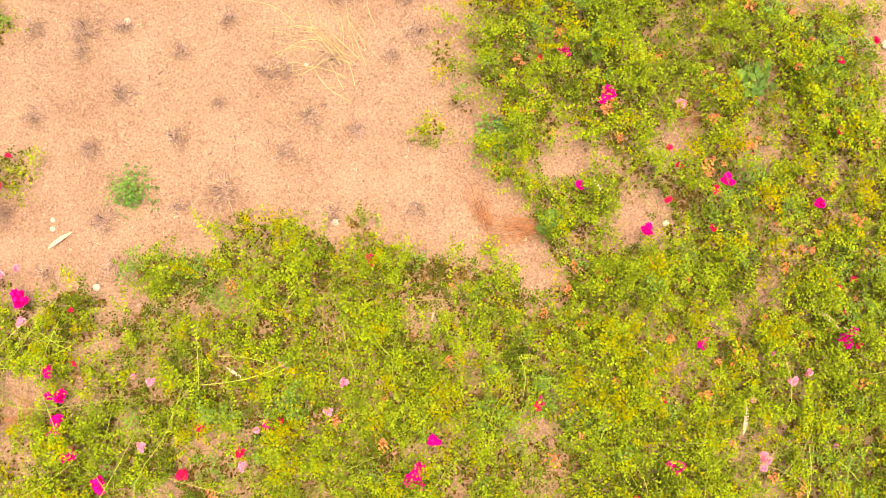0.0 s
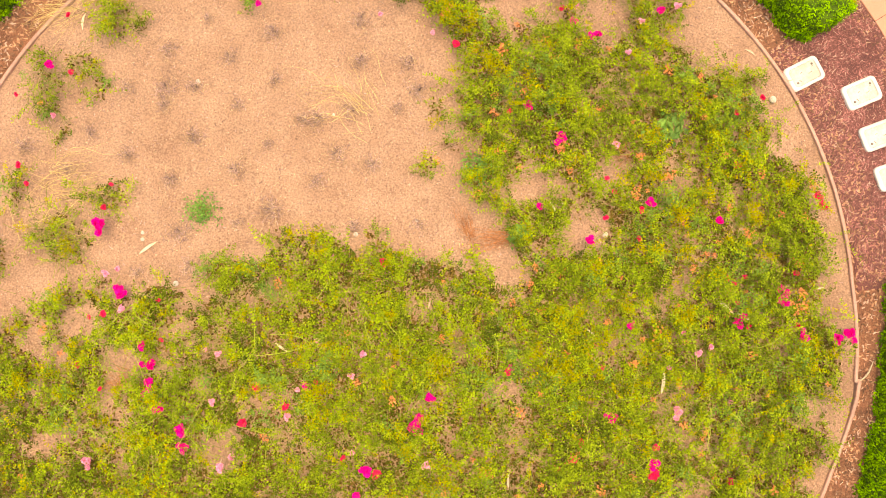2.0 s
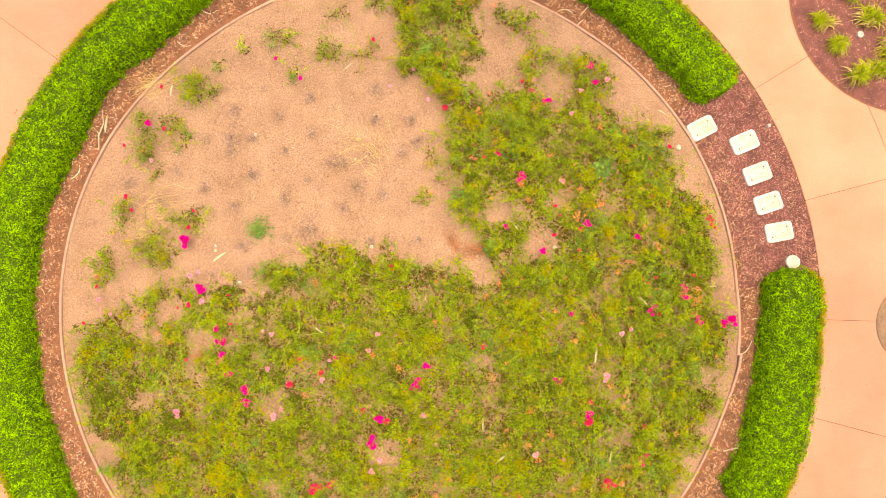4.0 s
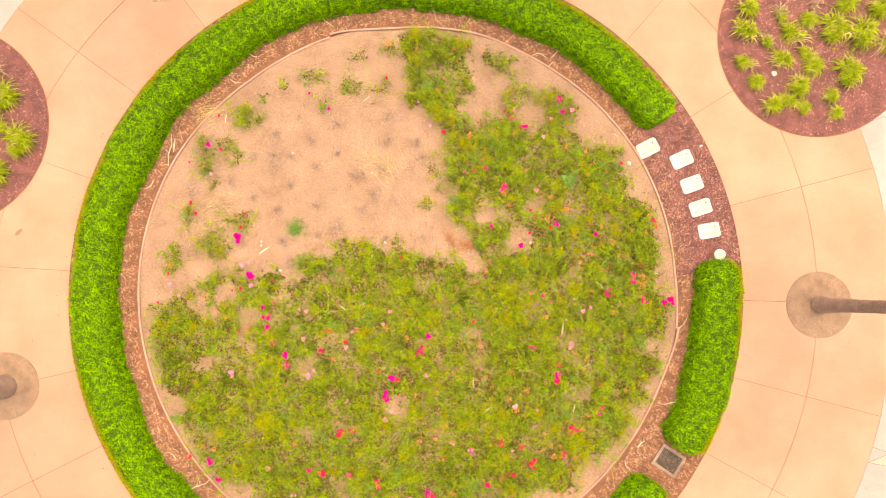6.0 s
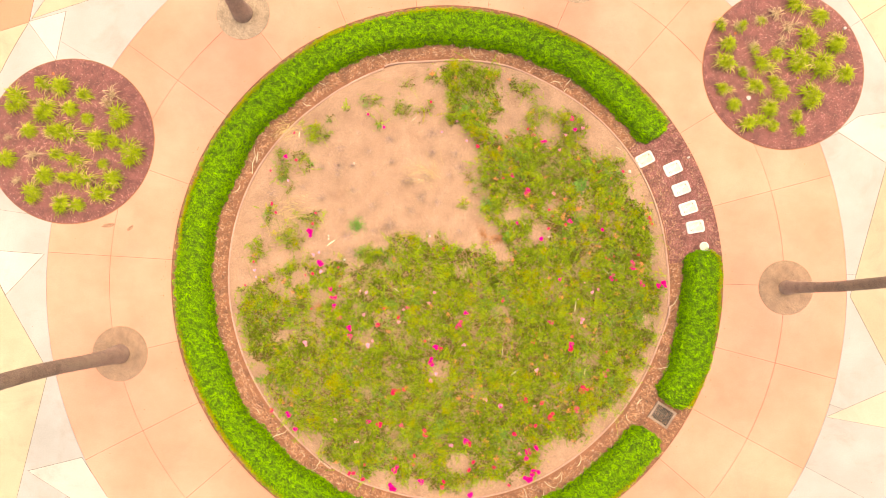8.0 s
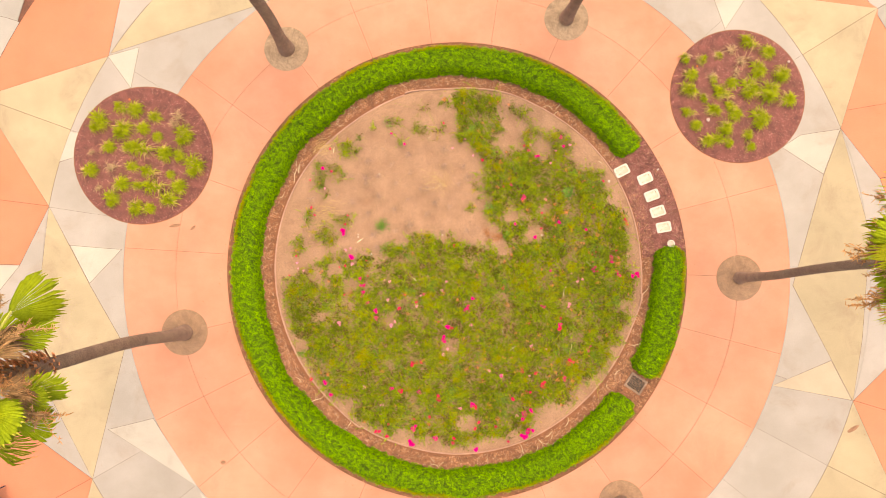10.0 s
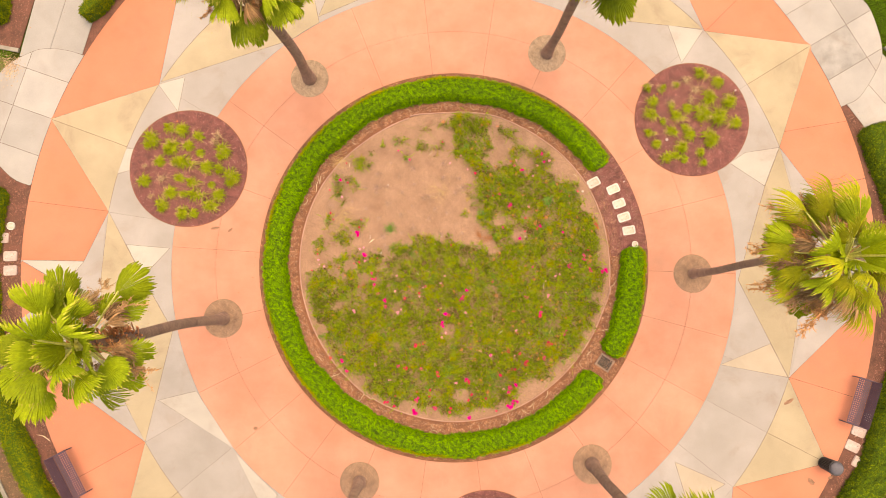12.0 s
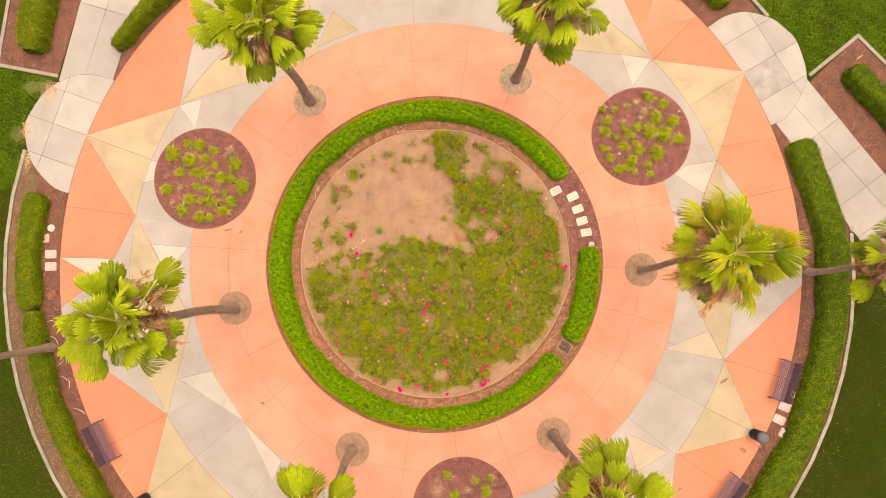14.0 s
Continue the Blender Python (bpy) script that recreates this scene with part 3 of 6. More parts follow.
# three boards; their ends pass one another
for a, b, first in ((106.5, -8.2, 0.06), (-8.0, -121.9, 0.045), (-121.5, -253.2, 0.055)):
    bm, prev, n = bmesh.new(), None, int(abs(b - a) / 2.0)
    for i in range(n + 1):
        deg = a + (b - a) * i / n
        r = edge_r(deg) + first * max(0.0, 1 - (a - deg) / 9)
        ring = [bm.verts.new((*polar(r + q, deg), z)) for q, z in ((-0.021, -0.02), (-0.021, 0.076), (-0.013, 0.084), (0.013, 0.084), (0.021, 0.076), (0.021, -0.02))]
        if prev:
            for k in range(5):
                bm.faces.new((prev[k], prev[k + 1], ring[k + 1], ring[k]))
        else:
            bm.faces.new(ring)
        prev = ring
    bm.faces.new(prev)
    part("board", bm, M_EDGING, edging)

# ---- hedges ----


def hedge(path, widths, height, label, density=1500, leaf=0.038, seed=0, group="clipped hedges"):
    """A clipped hedge along a path: a core coloured dark for inner shade, with leaves all over its faces."""
    rng = np.random.default_rng(100 + seed)
    top = empty("hedge", label, "hedge", group)
    raw = [Vector(p) for p in path]
    pts = []
    for a, b in zip(raw, raw[1:]):
        k = max(1, round((b - a).length / 0.16))
        pts += [a.lerp(b, i / k) for i in range(k)]
    pts.append(raw[-1])
    n = len(pts)
    prof = []
    for i, p in enumerate(pts):
        d = (pts[min(i + 1, n - 1)] - pts[max(i - 1, 0)]).normalized()
        e = Vector((-d.y, d.x))
        w = widths[0] + (widths[1] - widths[0]) * i / (n - 1)
        wob = 0.05 * noise.noise((p.x * 1.1, p.y * 1.1, seed))
        inward = 1 if e.dot(p) < 0 else -1
        bay = (0.13 * noise.noise((p.x * 0.75, p.y * 0.75, 5 + seed)) + 0.05 * noise.noise((p.x * 2.6, p.y * 2.6, 2 + seed))) / w
        rag = (0.05 * noise.noise((p.x * 0.9, p.y * 0.9, 15 + seed)) + 0.03 * noise.noise((p.x * 3.1, p.y * 3.1, 12 + seed))) / w
        h = height + 0.05 * noise.noise((p.x * 0.8, p.y * 0.8, 9 + seed))
        d_end = min((p - pts[0]).length, (p - pts[-1]).length)
        soft = 0.35 if seed > 2 else 0.1
        w = w * (1 + wob) * (0.55 + 0.45 * math.sqrt(1 - (1 - min(1.0, d_end / soft)) ** 2))
        h = h * (1 - 0.12 * (1 - min(1.0, d_end / soft)))
        row = [(-0.47, 0.0), (-0.5, 0.3), (-0.5, 0.82), (-0.43, 0.97), (-0.2, 1.0), (0.12, 1.0), (0.31, 0.95), (0.42, 0.76), (0.5, 0.35), (0.53, 0.0)]
        row = [(u * inward + (bay if u > 0.3 else -rag if u < -0.4 else 0) * inward, v) for u, v in (row if inward > 0 else row[::-1])]
        prof.append([(p.x + e.x * w * u, p.y + e.y * w * u, h * v) for u, v in row])
    g = np.array(prof)
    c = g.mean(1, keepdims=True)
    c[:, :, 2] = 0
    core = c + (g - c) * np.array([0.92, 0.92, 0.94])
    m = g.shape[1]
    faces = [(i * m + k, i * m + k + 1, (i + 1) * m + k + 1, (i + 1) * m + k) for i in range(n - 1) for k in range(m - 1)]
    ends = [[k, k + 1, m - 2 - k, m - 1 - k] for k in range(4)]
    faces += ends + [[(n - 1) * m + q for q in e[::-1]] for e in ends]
    arrays("core", core.reshape(-1, 3), faces, M_HEDGE_CORE, top, "dark hull that stands for the shaded inside")
    V = g.reshape(-1, 3)
    F = np.array(faces)
    A, B, C, D = (V[F[:, k]] for k in range(4))
    nrm = np.cross(B - A, D - A) + np.cross(D - C, B - C)
    area = np.linalg.norm(nrm, axis=1) / 2 + 1e-9
    mid = (A + B + C + D) / 4
    out = mid - np.array([c[min(i // (m - 1), n - 1), 0] if i < (n - 1) * (m - 1) else c[0 if i < (n - 1) * (m - 1) + 4 else -1, 0] for i in range(len(F))])
    nrm *= np.where((nrm * out).sum(1) < 0, -1.0, 1.0)[:, None]
    pick = rng.choice(len(F), int(area.sum() * density), p=area / area.sum())
    u, v = rng.random((2, len(pick), 1))
    p = (A[pick] * (1 - u) + B[pick] * u) * (1 - v) + (D[pick] * (1 - u) + C[pick] * u) * v
    nn = nrm[pick] / np.linalg.norm(nrm[pick], axis=1)[:, None]
    lump = np.sin(p[:, :1] * 19 + 2 * np.sin(p[:, 1:2] * 13)) + np.sin(p[:, 1:2] * 23 + 2 * np.sin(p[:, :1] * 11 + p[:, 2:] * 9))
    tuft = np.array([noise.noise(q) for q in (p * 13.0).tolist()])[:, None]
    p = p + nn * (0.016 * lump + 0.05 * tuft + rng.normal(0, 0.016, (len(pick), 1)) - 0.008 + 0.02 * (rng.random((len(pick), 1)) > 0.93))
    nn = nn * 0.9 + rng.normal(0, 0.36, nn.shape) + np.array([0, 0, 0.5])
    lv = leaf_quads(p, nn, rng.uniform(0.7, 1.25, len(pick)) * leaf, rng, 0.6, 0.1)
    arrays("foliage", *lv, M_HEDGE if seed < 3 else M_HEDGE_WEST if seed in (4, 5, 7, 8, 9) else M_HEDGE_OUT, top)
    if seed < 3:
        q = 110 * n
        k = rng.integers(0, n - 1, q)
        u = rng.random((q, 1))
        outer = max((0, m - 1), key=lambda s: math.hypot(*g[0, s, :2]))
        edge = (g[k, 3 if outer == 0 else m - 4] * (1 - u) + g[k + 1, 3 if outer == 0 else m - 4] * u) + rng.normal(0, 1, (q, 3)) * [0.028, 0.028, 0.02]
        sel = rng.random(len(edge)) < np.clip(0.55 + 0.6 * np.sin(edge[:, 0] * 2.1 + edge[:, 1] * 1.3), 0.1, 1)
        arrays("yellowing_edge", *leaf_quads(edge[sel] + [0, 0, 0.012], rng.normal(0, 0.4, (sel.sum(), 3)) + [0, 0, 1], rng.uniform(0.02, 0.034, sel.sum()), rng, 0.6, 0.1), M_ROSE_YELLOW, top, "yellowing leaves along the outer edge")
    return top


hedge(arc(6.33, 33.6, 322, 0, 1.6), (0.78, 0.76), 0.46, "bright green clipped hedge curving round the flower bed", 5000, 0.029, seed=1)
hedge(arc(6.34, 5.2, -30.0, 0, 1.6), (0.8, 0.82), 0.5, "short bright green clipped hedge by the drain", 5000, 0.029, seed=2)
hedge([(15.1, 5.0), (15.45, 3.9), (15.85, 2.75), (16.15, 1.7)] + arc(16.34, 2.5, -46, 0, 1.5), (1.15, 1.12), 0.5, "long clipped hedge behind the benches", 1000, 0.055, seed=3)
hedge(arc(16.5, 170.3, 186.75, -0.1, 1.5), (0.85, 0.8), 0.5, "clipped hedge between mulch and kerb", 1000, 0.055, seed=4)
hedge(arc(16.36, 187.1, 236, -0.1, 1.5), (0.72, 0.78), 0.5, "long clipped hedge between mulch and kerb", 1000, 0.055, seed=5)
hedge([(17.3, 8.0), (18.0, 7.2), (18.9, 6.15), (19.8, 5.1), (21, 3.7)], (0.85, 0.9), 0.7, "clipped hedge in the bed beside the walk", 900, 0.055, seed=6)
hedge([(-16.75, 8.75), (-16.7, 9.7), (-16.55, 10.7), (-16.3, 12), (-16.0, 13.5)], (1.1, 1.3), 0.7, "clipped hedge in the bed beside the walk", 900, 0.055, seed=7)
hedge(arc(15.95, 146.2, 128, 0, 2), (0.4, 0.85), 0.7, "clipped hedge between the walk and the plaza", 900, 0.055, seed=8)
hedge(arc(16.4, 41.5, 52, 0, 2), (0.8, 0.9), 0.7, "clipped hedge between the walk and the plaza", 900, 0.055, seed=9)

# ---- palms ----


def frond_mesh(seed, blade=1.0, stalk=0.9, droop=0.3, ribs=36, spread=104, tear=0.82, fold=0.1, costa=0.0):
    """A fan frond growing along +x: pleated rays that split at a fringe; fold lets its two halves hang; costa is how far the midrib runs into the fan and bends down."""
    rng = np.random.default_rng(seed)
    vs, fs, tips = [], [], []
    base = np.array([stalk, 0, 0.0])
    cup = rng.uniform(-0.12, 0.12)
    for i in range(ribs):
        a = radians(-spread + 2 * spread * (i + 0.5) / ribs)
        da = radians(spread / ribs) * 1.02
        ln = blade * (0.36 + 0.64 * max(0.0, math.cos(a)) ** 0.9) * rng.uniform(0.93, 1.05)
        split = rng.uniform(tear, tear + 0.07)
        bend = rng.normal(0, 0.05)
        ring = []
        long = rng.uniform(1.08, 1.3)
        for s in (0.05, 0.4, split, (split + 1) / 2, 1.0, long):
            w = math.tan(da) * ln * (s if s <= split else split * max(0.0, 1 - (s - split) / (1 - split)) ** 0.8 + 0.003)
            over = max(0.0, s - split + 0.06)
            sag = -droop * blade * (0.3 * s ** 2 + 5.5 * over ** 2) - fold * ln * s * abs(math.sin(a)) ** 1.3 + cup * math.sin(a) * ln * s
            b = a + bend * over * 4
            k = ln * s * (1 - 0.2 * droop * s) * (1 - 0.35 * fold * abs(math.sin(a)))
            run = costa * blade * (1 - abs(a) / radians(spread))
            mid = base + np.array([run, 0, -0.45 * run ** 2 / max(0.05, blade)]) + np.array([math.cos(b) * k, math.sin(b) * k, sag + rng.normal(0, 0.01) * s])
            side = np.array([-math.sin(b), math.cos(b), 0]) * w
            pleat = np.array([0, 0, 0.55 * w])
            ring.append((mid - side - pleat, mid + pleat, mid + side - pleat))
        o = len(vs)
        for r in ring:
            vs += list(r)
        for s in range(5):
            for k in range(2):
                tips.append(s >= 3 and i % 3 > 0)
                fs.append((o + 3 * s + k, o + 3 * s + k + 1, o + 3 * s + k + 4, o + 3 * s + k + 3))
    me = quick_mesh("frond", vs, fs)
    me.polygons.foreach_set("material_index", np.array(tips, np.int32))
    return me


def stalk_mesh(length):
    bm = bmesh.new()
    tube(bm, [(0, 0, 0), (length * 0.5, 0, 0.02), (length + 0.05, 0, 0)], [0.04, 0.026, 0.017], 5)
    me = bpy.data.meshes.new("stalk")
    bm.to_mesh(me)
    bm.free()
    return me


FRONDS = [frond_mesh(10 + i, 0.73 + 0.065 * i, 0.75 + 0.16 * i, 0.36 + 0.12 * i, 44, 112, 0.82, 0.16 + 0.16 * i) for i in range(4)]
SHAGGY = [frond_mesh(80 + i, 0.62 + 0.04 * i, 0.62 + 0.14 * i, 0.26 + 0.08 * i, 46, 118, 0.64, 0.22 + 0.14 * i, 0.4) for i in range(4)]
YOUNG = [frond_mesh(50 + i, 0.8, 0.3, 0.2, 26, 70) for i in range(2)]
DRY = [frond_mesh(30 + i, 0.52, 0.55 + 0.1 * i, 0.5, 30, 75, 0.66, 0.9) for i in range(3)]
STALKS = [stalk_mesh(0.75 + 0.16 * i) for i in range(4)]
for me in FRONDS + YOUNG:
    me.materials.append(M_FROND)
    me.materials.append(M_FRINGE)
for me in SHAGGY:
    me.materials.append(M_FROND_OLIVE)
    me.materials.append(M_FROND)
for me in DRY:
    me.materials.append(M_DEADFROND)
    me.materials.append(M_DEADFROND)
for me in STALKS:
    me.materials.append(M_PETIOLE)


def palm(foot, hub, label, seed, live=36, dead=12, thick=0.2, shaggy=False, size=1.0, thin=False, bow=(0.0, 0.0), stalks=9):
    """A fan palm: ringed leaning trunk, old leaf bases, a loose crown that is thin towards the plaza, dry fronds and flower stalks."""
    rng = random.Random(seed)
    top = empty("fan_palm", label, "palm tree", "palms round the plaza", m=Matrix.Translation((*foot, 0)))
    d = Vector(hub) - Vector((*foot, 0))
    inner = math.degrees(math.atan2(-hub[1], -hub[0]))
    n = 34
    bm, prev = bmesh.new(), None
    for i in range(n * 2 + 1):
        t = i / (n * 2)
        lean = math.sin(math.pi * t ** 1.1)
        c = Vector((d.x * t ** 1.12 + 0.05 * math.sin(t * 7 + seed) * min(1, 4 * t) + bow[0] * lean, d.y * t ** 1.12 + 0.05 * math.sin(t * 6 + 2 * seed) * min(1, 4 * t) + bow[1] * lean, d.z * t))
        r = thick * (1 + 0.6 * math.exp(-t * 16) - 0.15 * t) * (1.04 if i % 2 else 0.97)
        ring = [bm.verts.new(c + Vector((r * math.cos(k * 0.5236), r * math.sin(k * 0.5236), 0.02 * rng.uniform(-1, 1)))) for k in range(12)]
        if prev:
            for k in range(12):
                bm.faces.new((prev[k], prev[(k + 1) % 12], ring[(k + 1) % 12], ring[k]))
        prev = ring
    bm.faces.new(prev)
    part("trunk", bm, M_TRUNK, top, "ringed grey-brown trunk", True)
    bm = bmesh.new()
    for i in range(150):
        a, z = i * 2.4, -2.5 + 2.4 * i / 150
        q = Matrix.Translation(d * ((d.z + z) / d.z)) @ Matrix.Rotation(a, 4, "Z") @ Matrix.Rotation(radians(-58 + 10 * math.sin(i * 3.1)), 4, "Y")
        bmesh.ops.create_cube(bm, size=1, matrix=q @ Matrix.Translation((0.2, 0, -0.12)) @ Matrix.Diagonal((0.3 + 0.12 * math.sin(i * 1.9), 0.045 + 0.02 * math.sin(i * 2.7), 0.022, 1)))
    part("leaf_base_sheath", bm, M_BOOT, top, "reddish brown old leaf bases")
    for i in range(live):
        k = rng.randrange(4)
        yaw = i * 137.5 + rng.uniform(-26, 26)
        f = (i + 0.5) / live
        rise = 72 - 106 * f ** 0.85 + rng.uniform(-13, 13)
        facing = math.cos(radians(yaw - inner))
        if thin and facing > 0.86 and f > 0.15:
            continue
        m = Matrix.Translation(d + Vector((0, 0, 0.15 - 0.45 * f))) @ pose(0, 0, 0, 0, 0, yaw) @ pose(0, 0, 0, rng.uniform(-30, 30) if shaggy else rng.uniform(-26, 26), -rise, 0)
        fr = hang("frond", (SHAGGY if shaggy and i % 3 else FRONDS)[k], None, top)
        fr.matrix_basis = m @ Matrix.Scale(rng.uniform(0.78, 1.08) * size, 4)
        hang("stalk", STALKS[k], None, fr)
    for i in range(5):
        fr = hang("young_frond", YOUNG[i % 2], None, top, "upright young frond")
        fr.matrix_basis = Matrix.Translation(d + Vector((0, 0, 0.2))) @ pose(0, 0, 0, 0, 0, i * 137 + rng.uniform(-30, 30)) @ pose(0, 0, 0, 0, -rng.uniform(45, 80), 0)
    for i in range(dead):
        k = rng.randrange(3)
        yaw = inner + rng.choice((-1, 1)) * rng.uniform(26, 95) if i % 3 else rng.uniform(0, 360)
        m = Matrix.Translation(d + Vector((0, 0, -0.15))) @ pose(0, 0, 0, 0, 0, yaw) @ pose(0, 0, 0, rng.uniform(-40, 40), rng.uniform(-45 if shaggy else -30, 28), 0)
        fr = hang("dry_frond", DRY[k], None, top, "dry brown hanging frond")
        fr.matrix_basis = m @ Matrix.Scale(rng.uniform(0.95, 1.35) if shaggy else rng.uniform(0.7, 1.15), 4)
    for i in range(stalks):
        g = np.random.default_rng(seed * 10 + i)
        a0 = radians(inner + g.uniform(20, 95) * (1 if i % 2 else -1) if i % 3 else g.uniform(0, 360))
        ln, fall = g.uniform(1.1, 1.75) if shaggy else g.uniform(0.75, 1.35), g.uniform(0.6, 1.0)

        def along(t):
            return np.stack([np.cos(a0 + 0.3 * t * (-1) ** i) * ln * t, np.sin(a0 + 0.3 * t * (-1) ** i) * ln * t, 0.45 * t - fall * t ** 2], 1)

        # the stalk in eight lengths, its side branches, and the fine twigs on them
        u = np.linspace(0.1, 1, 9)
        q = along(u)
        n, fine = 30 if shaggy else 18, 22
        t = g.uniform(0.5, 1.0, n)
        s = along(t)
        e = s + np.stack([np.cos(a0) * 0.13 + g.normal(0, 0.12, n), np.sin(a0) * 0.13 + g.normal(0, 0.12, n), g.uniform(-0.22, 0.02, n)], 1)
        w = np.tile(g.uniform(0.25, 1.0, fine), n)[:, None]
        b = np.repeat(s, fine, 0) * (1 - w) + np.repeat(e, fine, 0) * w
        c = b + g.normal(0, 0.034, b.shape) + [0, 0, -0.015]
        v1 = strips(np.concatenate([q[:-1], s, b]), np.concatenate([q[1:], e, c]), np.r_[np.zeros(8), np.full(n, 0.03), np.full(n * fine, 0.006)], np.r_[np.full(8, 0.014), np.full(n, 0.006), np.full(n * fine, 0.0075)], g, 3)
        ob = arrays("flower_stalk", *v1, M_DEADFROND if i % 3 == 1 else M_FRUIT, top, "dry branching flower stalk")
        ob.matrix_basis = Matrix.Translation(d + Vector((0, 0, 0.12 if shaggy and i % 2 else -0.15)))
    return top


PADS = [(-5.22, 6.76), (3.40, 7.69), (8.53, -0.33), (-8.20, -1.90), (-3.32, -7.61), (4.84, -7.02)]
HUBS = [(-5.0, 6.4, 8.9), (3.4, 7.15, 9.0), (8.25, -0.15, 9.2), (-8.1, -2.0, 9.4), (-3.2, -7.85, 9.4), (4.6, -6.85, 9.4)]
for i, (foot, hub) in enumerate(zip(PADS, HUBS)):
    pad = part("tree_surround", prism(arc(0.69, 0, 352, 0, 8), -0.03, 0.012), M_AGGREGATE_GREY if i < 2 else M_AGGREGATE)
    pad.matrix_basis = Matrix.Translation((*foot, 0))
    tagged(pad, "round brown exposed aggregate pad in the pink paving", "tree surround", "tree surrounds", "structure")
    palm(foot, hub, "tall fan palm with green fronds and ringed trunk", 50 + i, thick=(0.17, 0.15, 0.12, 0.16, 0.15, 0.17)[i], shaggy=i == 2, live=46 if i == 2 else 40, dead=24 if i == 2 else 12 if i == 3 else 24, stalks=22 if i == 2 else 9 if i == 3 else 14, size=0.98 if i == 2 else 1.0, thin=i == 3, bow=(0.0, 0.1) if i == 2 else (0.0, 0.0))
palm((-15.65, -3.5), (-15.3, -3.4, 9.5), "fan palm growing between mulch bed and hedge", 61, 20, 10, 0.13)
palm((15.45, -0.42), (15.55, -0.3, 5.5), "fan palm with a shaggy trunk at the hedge", 62, 26, 20, 0.125)

# ---- the flower bed ----
STUMPS = [(-2.24, 3.64), (-1.45, 3.46), (-2.72, 3.26), (-1.98, 3.17), (-0.38, 3.11), (0.2, 3.08), (-3.19, 2.79), (-2.74, 2.77), (-2.4, 2.79), (-1.43, 2.88),
    (0.06, 2.55), (0.3, 2.74), (-1.86, 2.58), (-1.11, 2.41), (-0.91, 2.41), (-0.5, 2.51), (-3.64, 2.26), (-2.39, 2.2), (-4.42, 2.08), (-3.19, 1.98),
    (-1.51, 2.1), (-0.67, 1.99), (-0.26, 1.86), (-3.91, 1.8), (-1.89, 1.79), (-2.67, 1.67), (-0.93, 1.65), (-1.47, 1.31), (-0.46, 1.1), (0.3, 1.12),
    (-1.87, 1.15), (-2.54, 1.03), (-2.76, 2.56), (-3.06, 0.55), (-2.42, 0.63), (-0.38, 3.62)]
MAGENTA = [
    (-3.44, 1.09, 0.17), (-3.19, 0.36, 0.13), (-3.15, 0.3, 0.13), (-2.92, -0.3, 0.12), (-2.84, -0.5, 0.14), (-2.83, -0.73, 0.12),
    (-2.85, -0.83, 0.11), (-2.71, -1.01, 0.12), (-2.45, -1.28, 0.13), (-2.43, -1.47, 0.12), (0.3, -1.23, 0.17), (0.2, -1.25, 0.08),
    (1.98, 2.12, 0.14), (2.4, 3.35, 0.12), (2.15, 3.51, 0.12), (4.61, 0.22, 0.16), (4.56, 0.31, 0.1), (4.09, -0.05, 0.15), (4.82, -0.21, 0.14),
    (5.23, -0.27, 0.13), (5.36, -0.23, 0.14), (5.37, -0.15, 0.1), (3.06, 1.35, 0.12), (3.88, 1.12, 0.1), (2.55, -1.15, 0.13), (2.33, 0.91, 0.12),
    (1.61, 2.5, 0.12), (3.25, 3.68, 0.1), (3.15, 3.94, 0.12), (-4.05, 3.01, 0.11), (-0.98, -0.78, 0.12), (0.44, -0.92, 0.12), (2.8, -0.09, 0.11),
]
MAGENTA_MORE = [
    (1.72, 1.33, 0.09), (-1.97, 4.09, 0.08), (-1.59, 3.76, 0.08), (1.39, -0.61, 0.09), (2.47, 3.39, 0.08), (-3.93, -3.36, 0.13), (-3.73, -3.72, 0.1),
    (-1.97, -3.56, 0.12), (-1.15, -3.68, 0.12), (0.4, -4.05, 0.13), (-1.3, -4.73, 0.14), (-1.38, -5.15, 0.16), (-0.68, -5.01, 0.12),
    (-0.14, -5.18, 0.09), (3.14, -3.29, 0.13), (1.91, -4.36, 0.19), (2.15, -4.23, 0.11), (2.1, -4.84, 0.16), (1.94, -4.96, 0.15),
    (0.53, -5.36, 0.12), (3.89, -2.42, 0.14), (-0.31, -1.74, 0.12), (-0.41, -2.12, 0.14), (1.27, -3.22, 0.1), (3.03, -1.7, 0.12),
]
RED = [
    (-3.62, -0.51, 0.08), (-3.38, -0.78, 0.05), (-1.56, -0.79, 0.08), (-1.73, -1.17, 0.1), (-0.56, -1.6, 0.06), (-3.54, 0.05, 0.05),
    (-3.35, 0.05, 0.09), (-4.83, 0.37, 0.05), (-5.01, -0.21, 0.05), (-0.11, 0.66, 0.11), (4.1, 2.41, 0.07), (4.41, 2.59, 0.06), (2.5, 1.17, 0.06),
    (2.64, 1.47, 0.06), (2.91, 0.91, 0.06), (2.46, -0.57, 0.06), (3.95, 0.44, 0.06), (4.01, 0.39, 0.06), (4.13, 0.47, 0.06), (4.76, -0.11, 0.07),
    (4.07, 0.16, 0.06), (4.19, -0.1, 0.06), (2.08, -1.63, 0.08), (0.79, 3.24, 0.1), (-4.38, 1.84, 0.07), (-4.27, 1.59, 0.06), (-3.28, 1.58, 0.05),
    (-3.39, 1.32, 0.08), (-3.76, 2.93, 0.08), (-3.83, 3.59, 0.06), (-4.42, 2.66, 0.05), (-2.74, 0.22, 0.05), (-2.69, -0.23, 0.05),
]
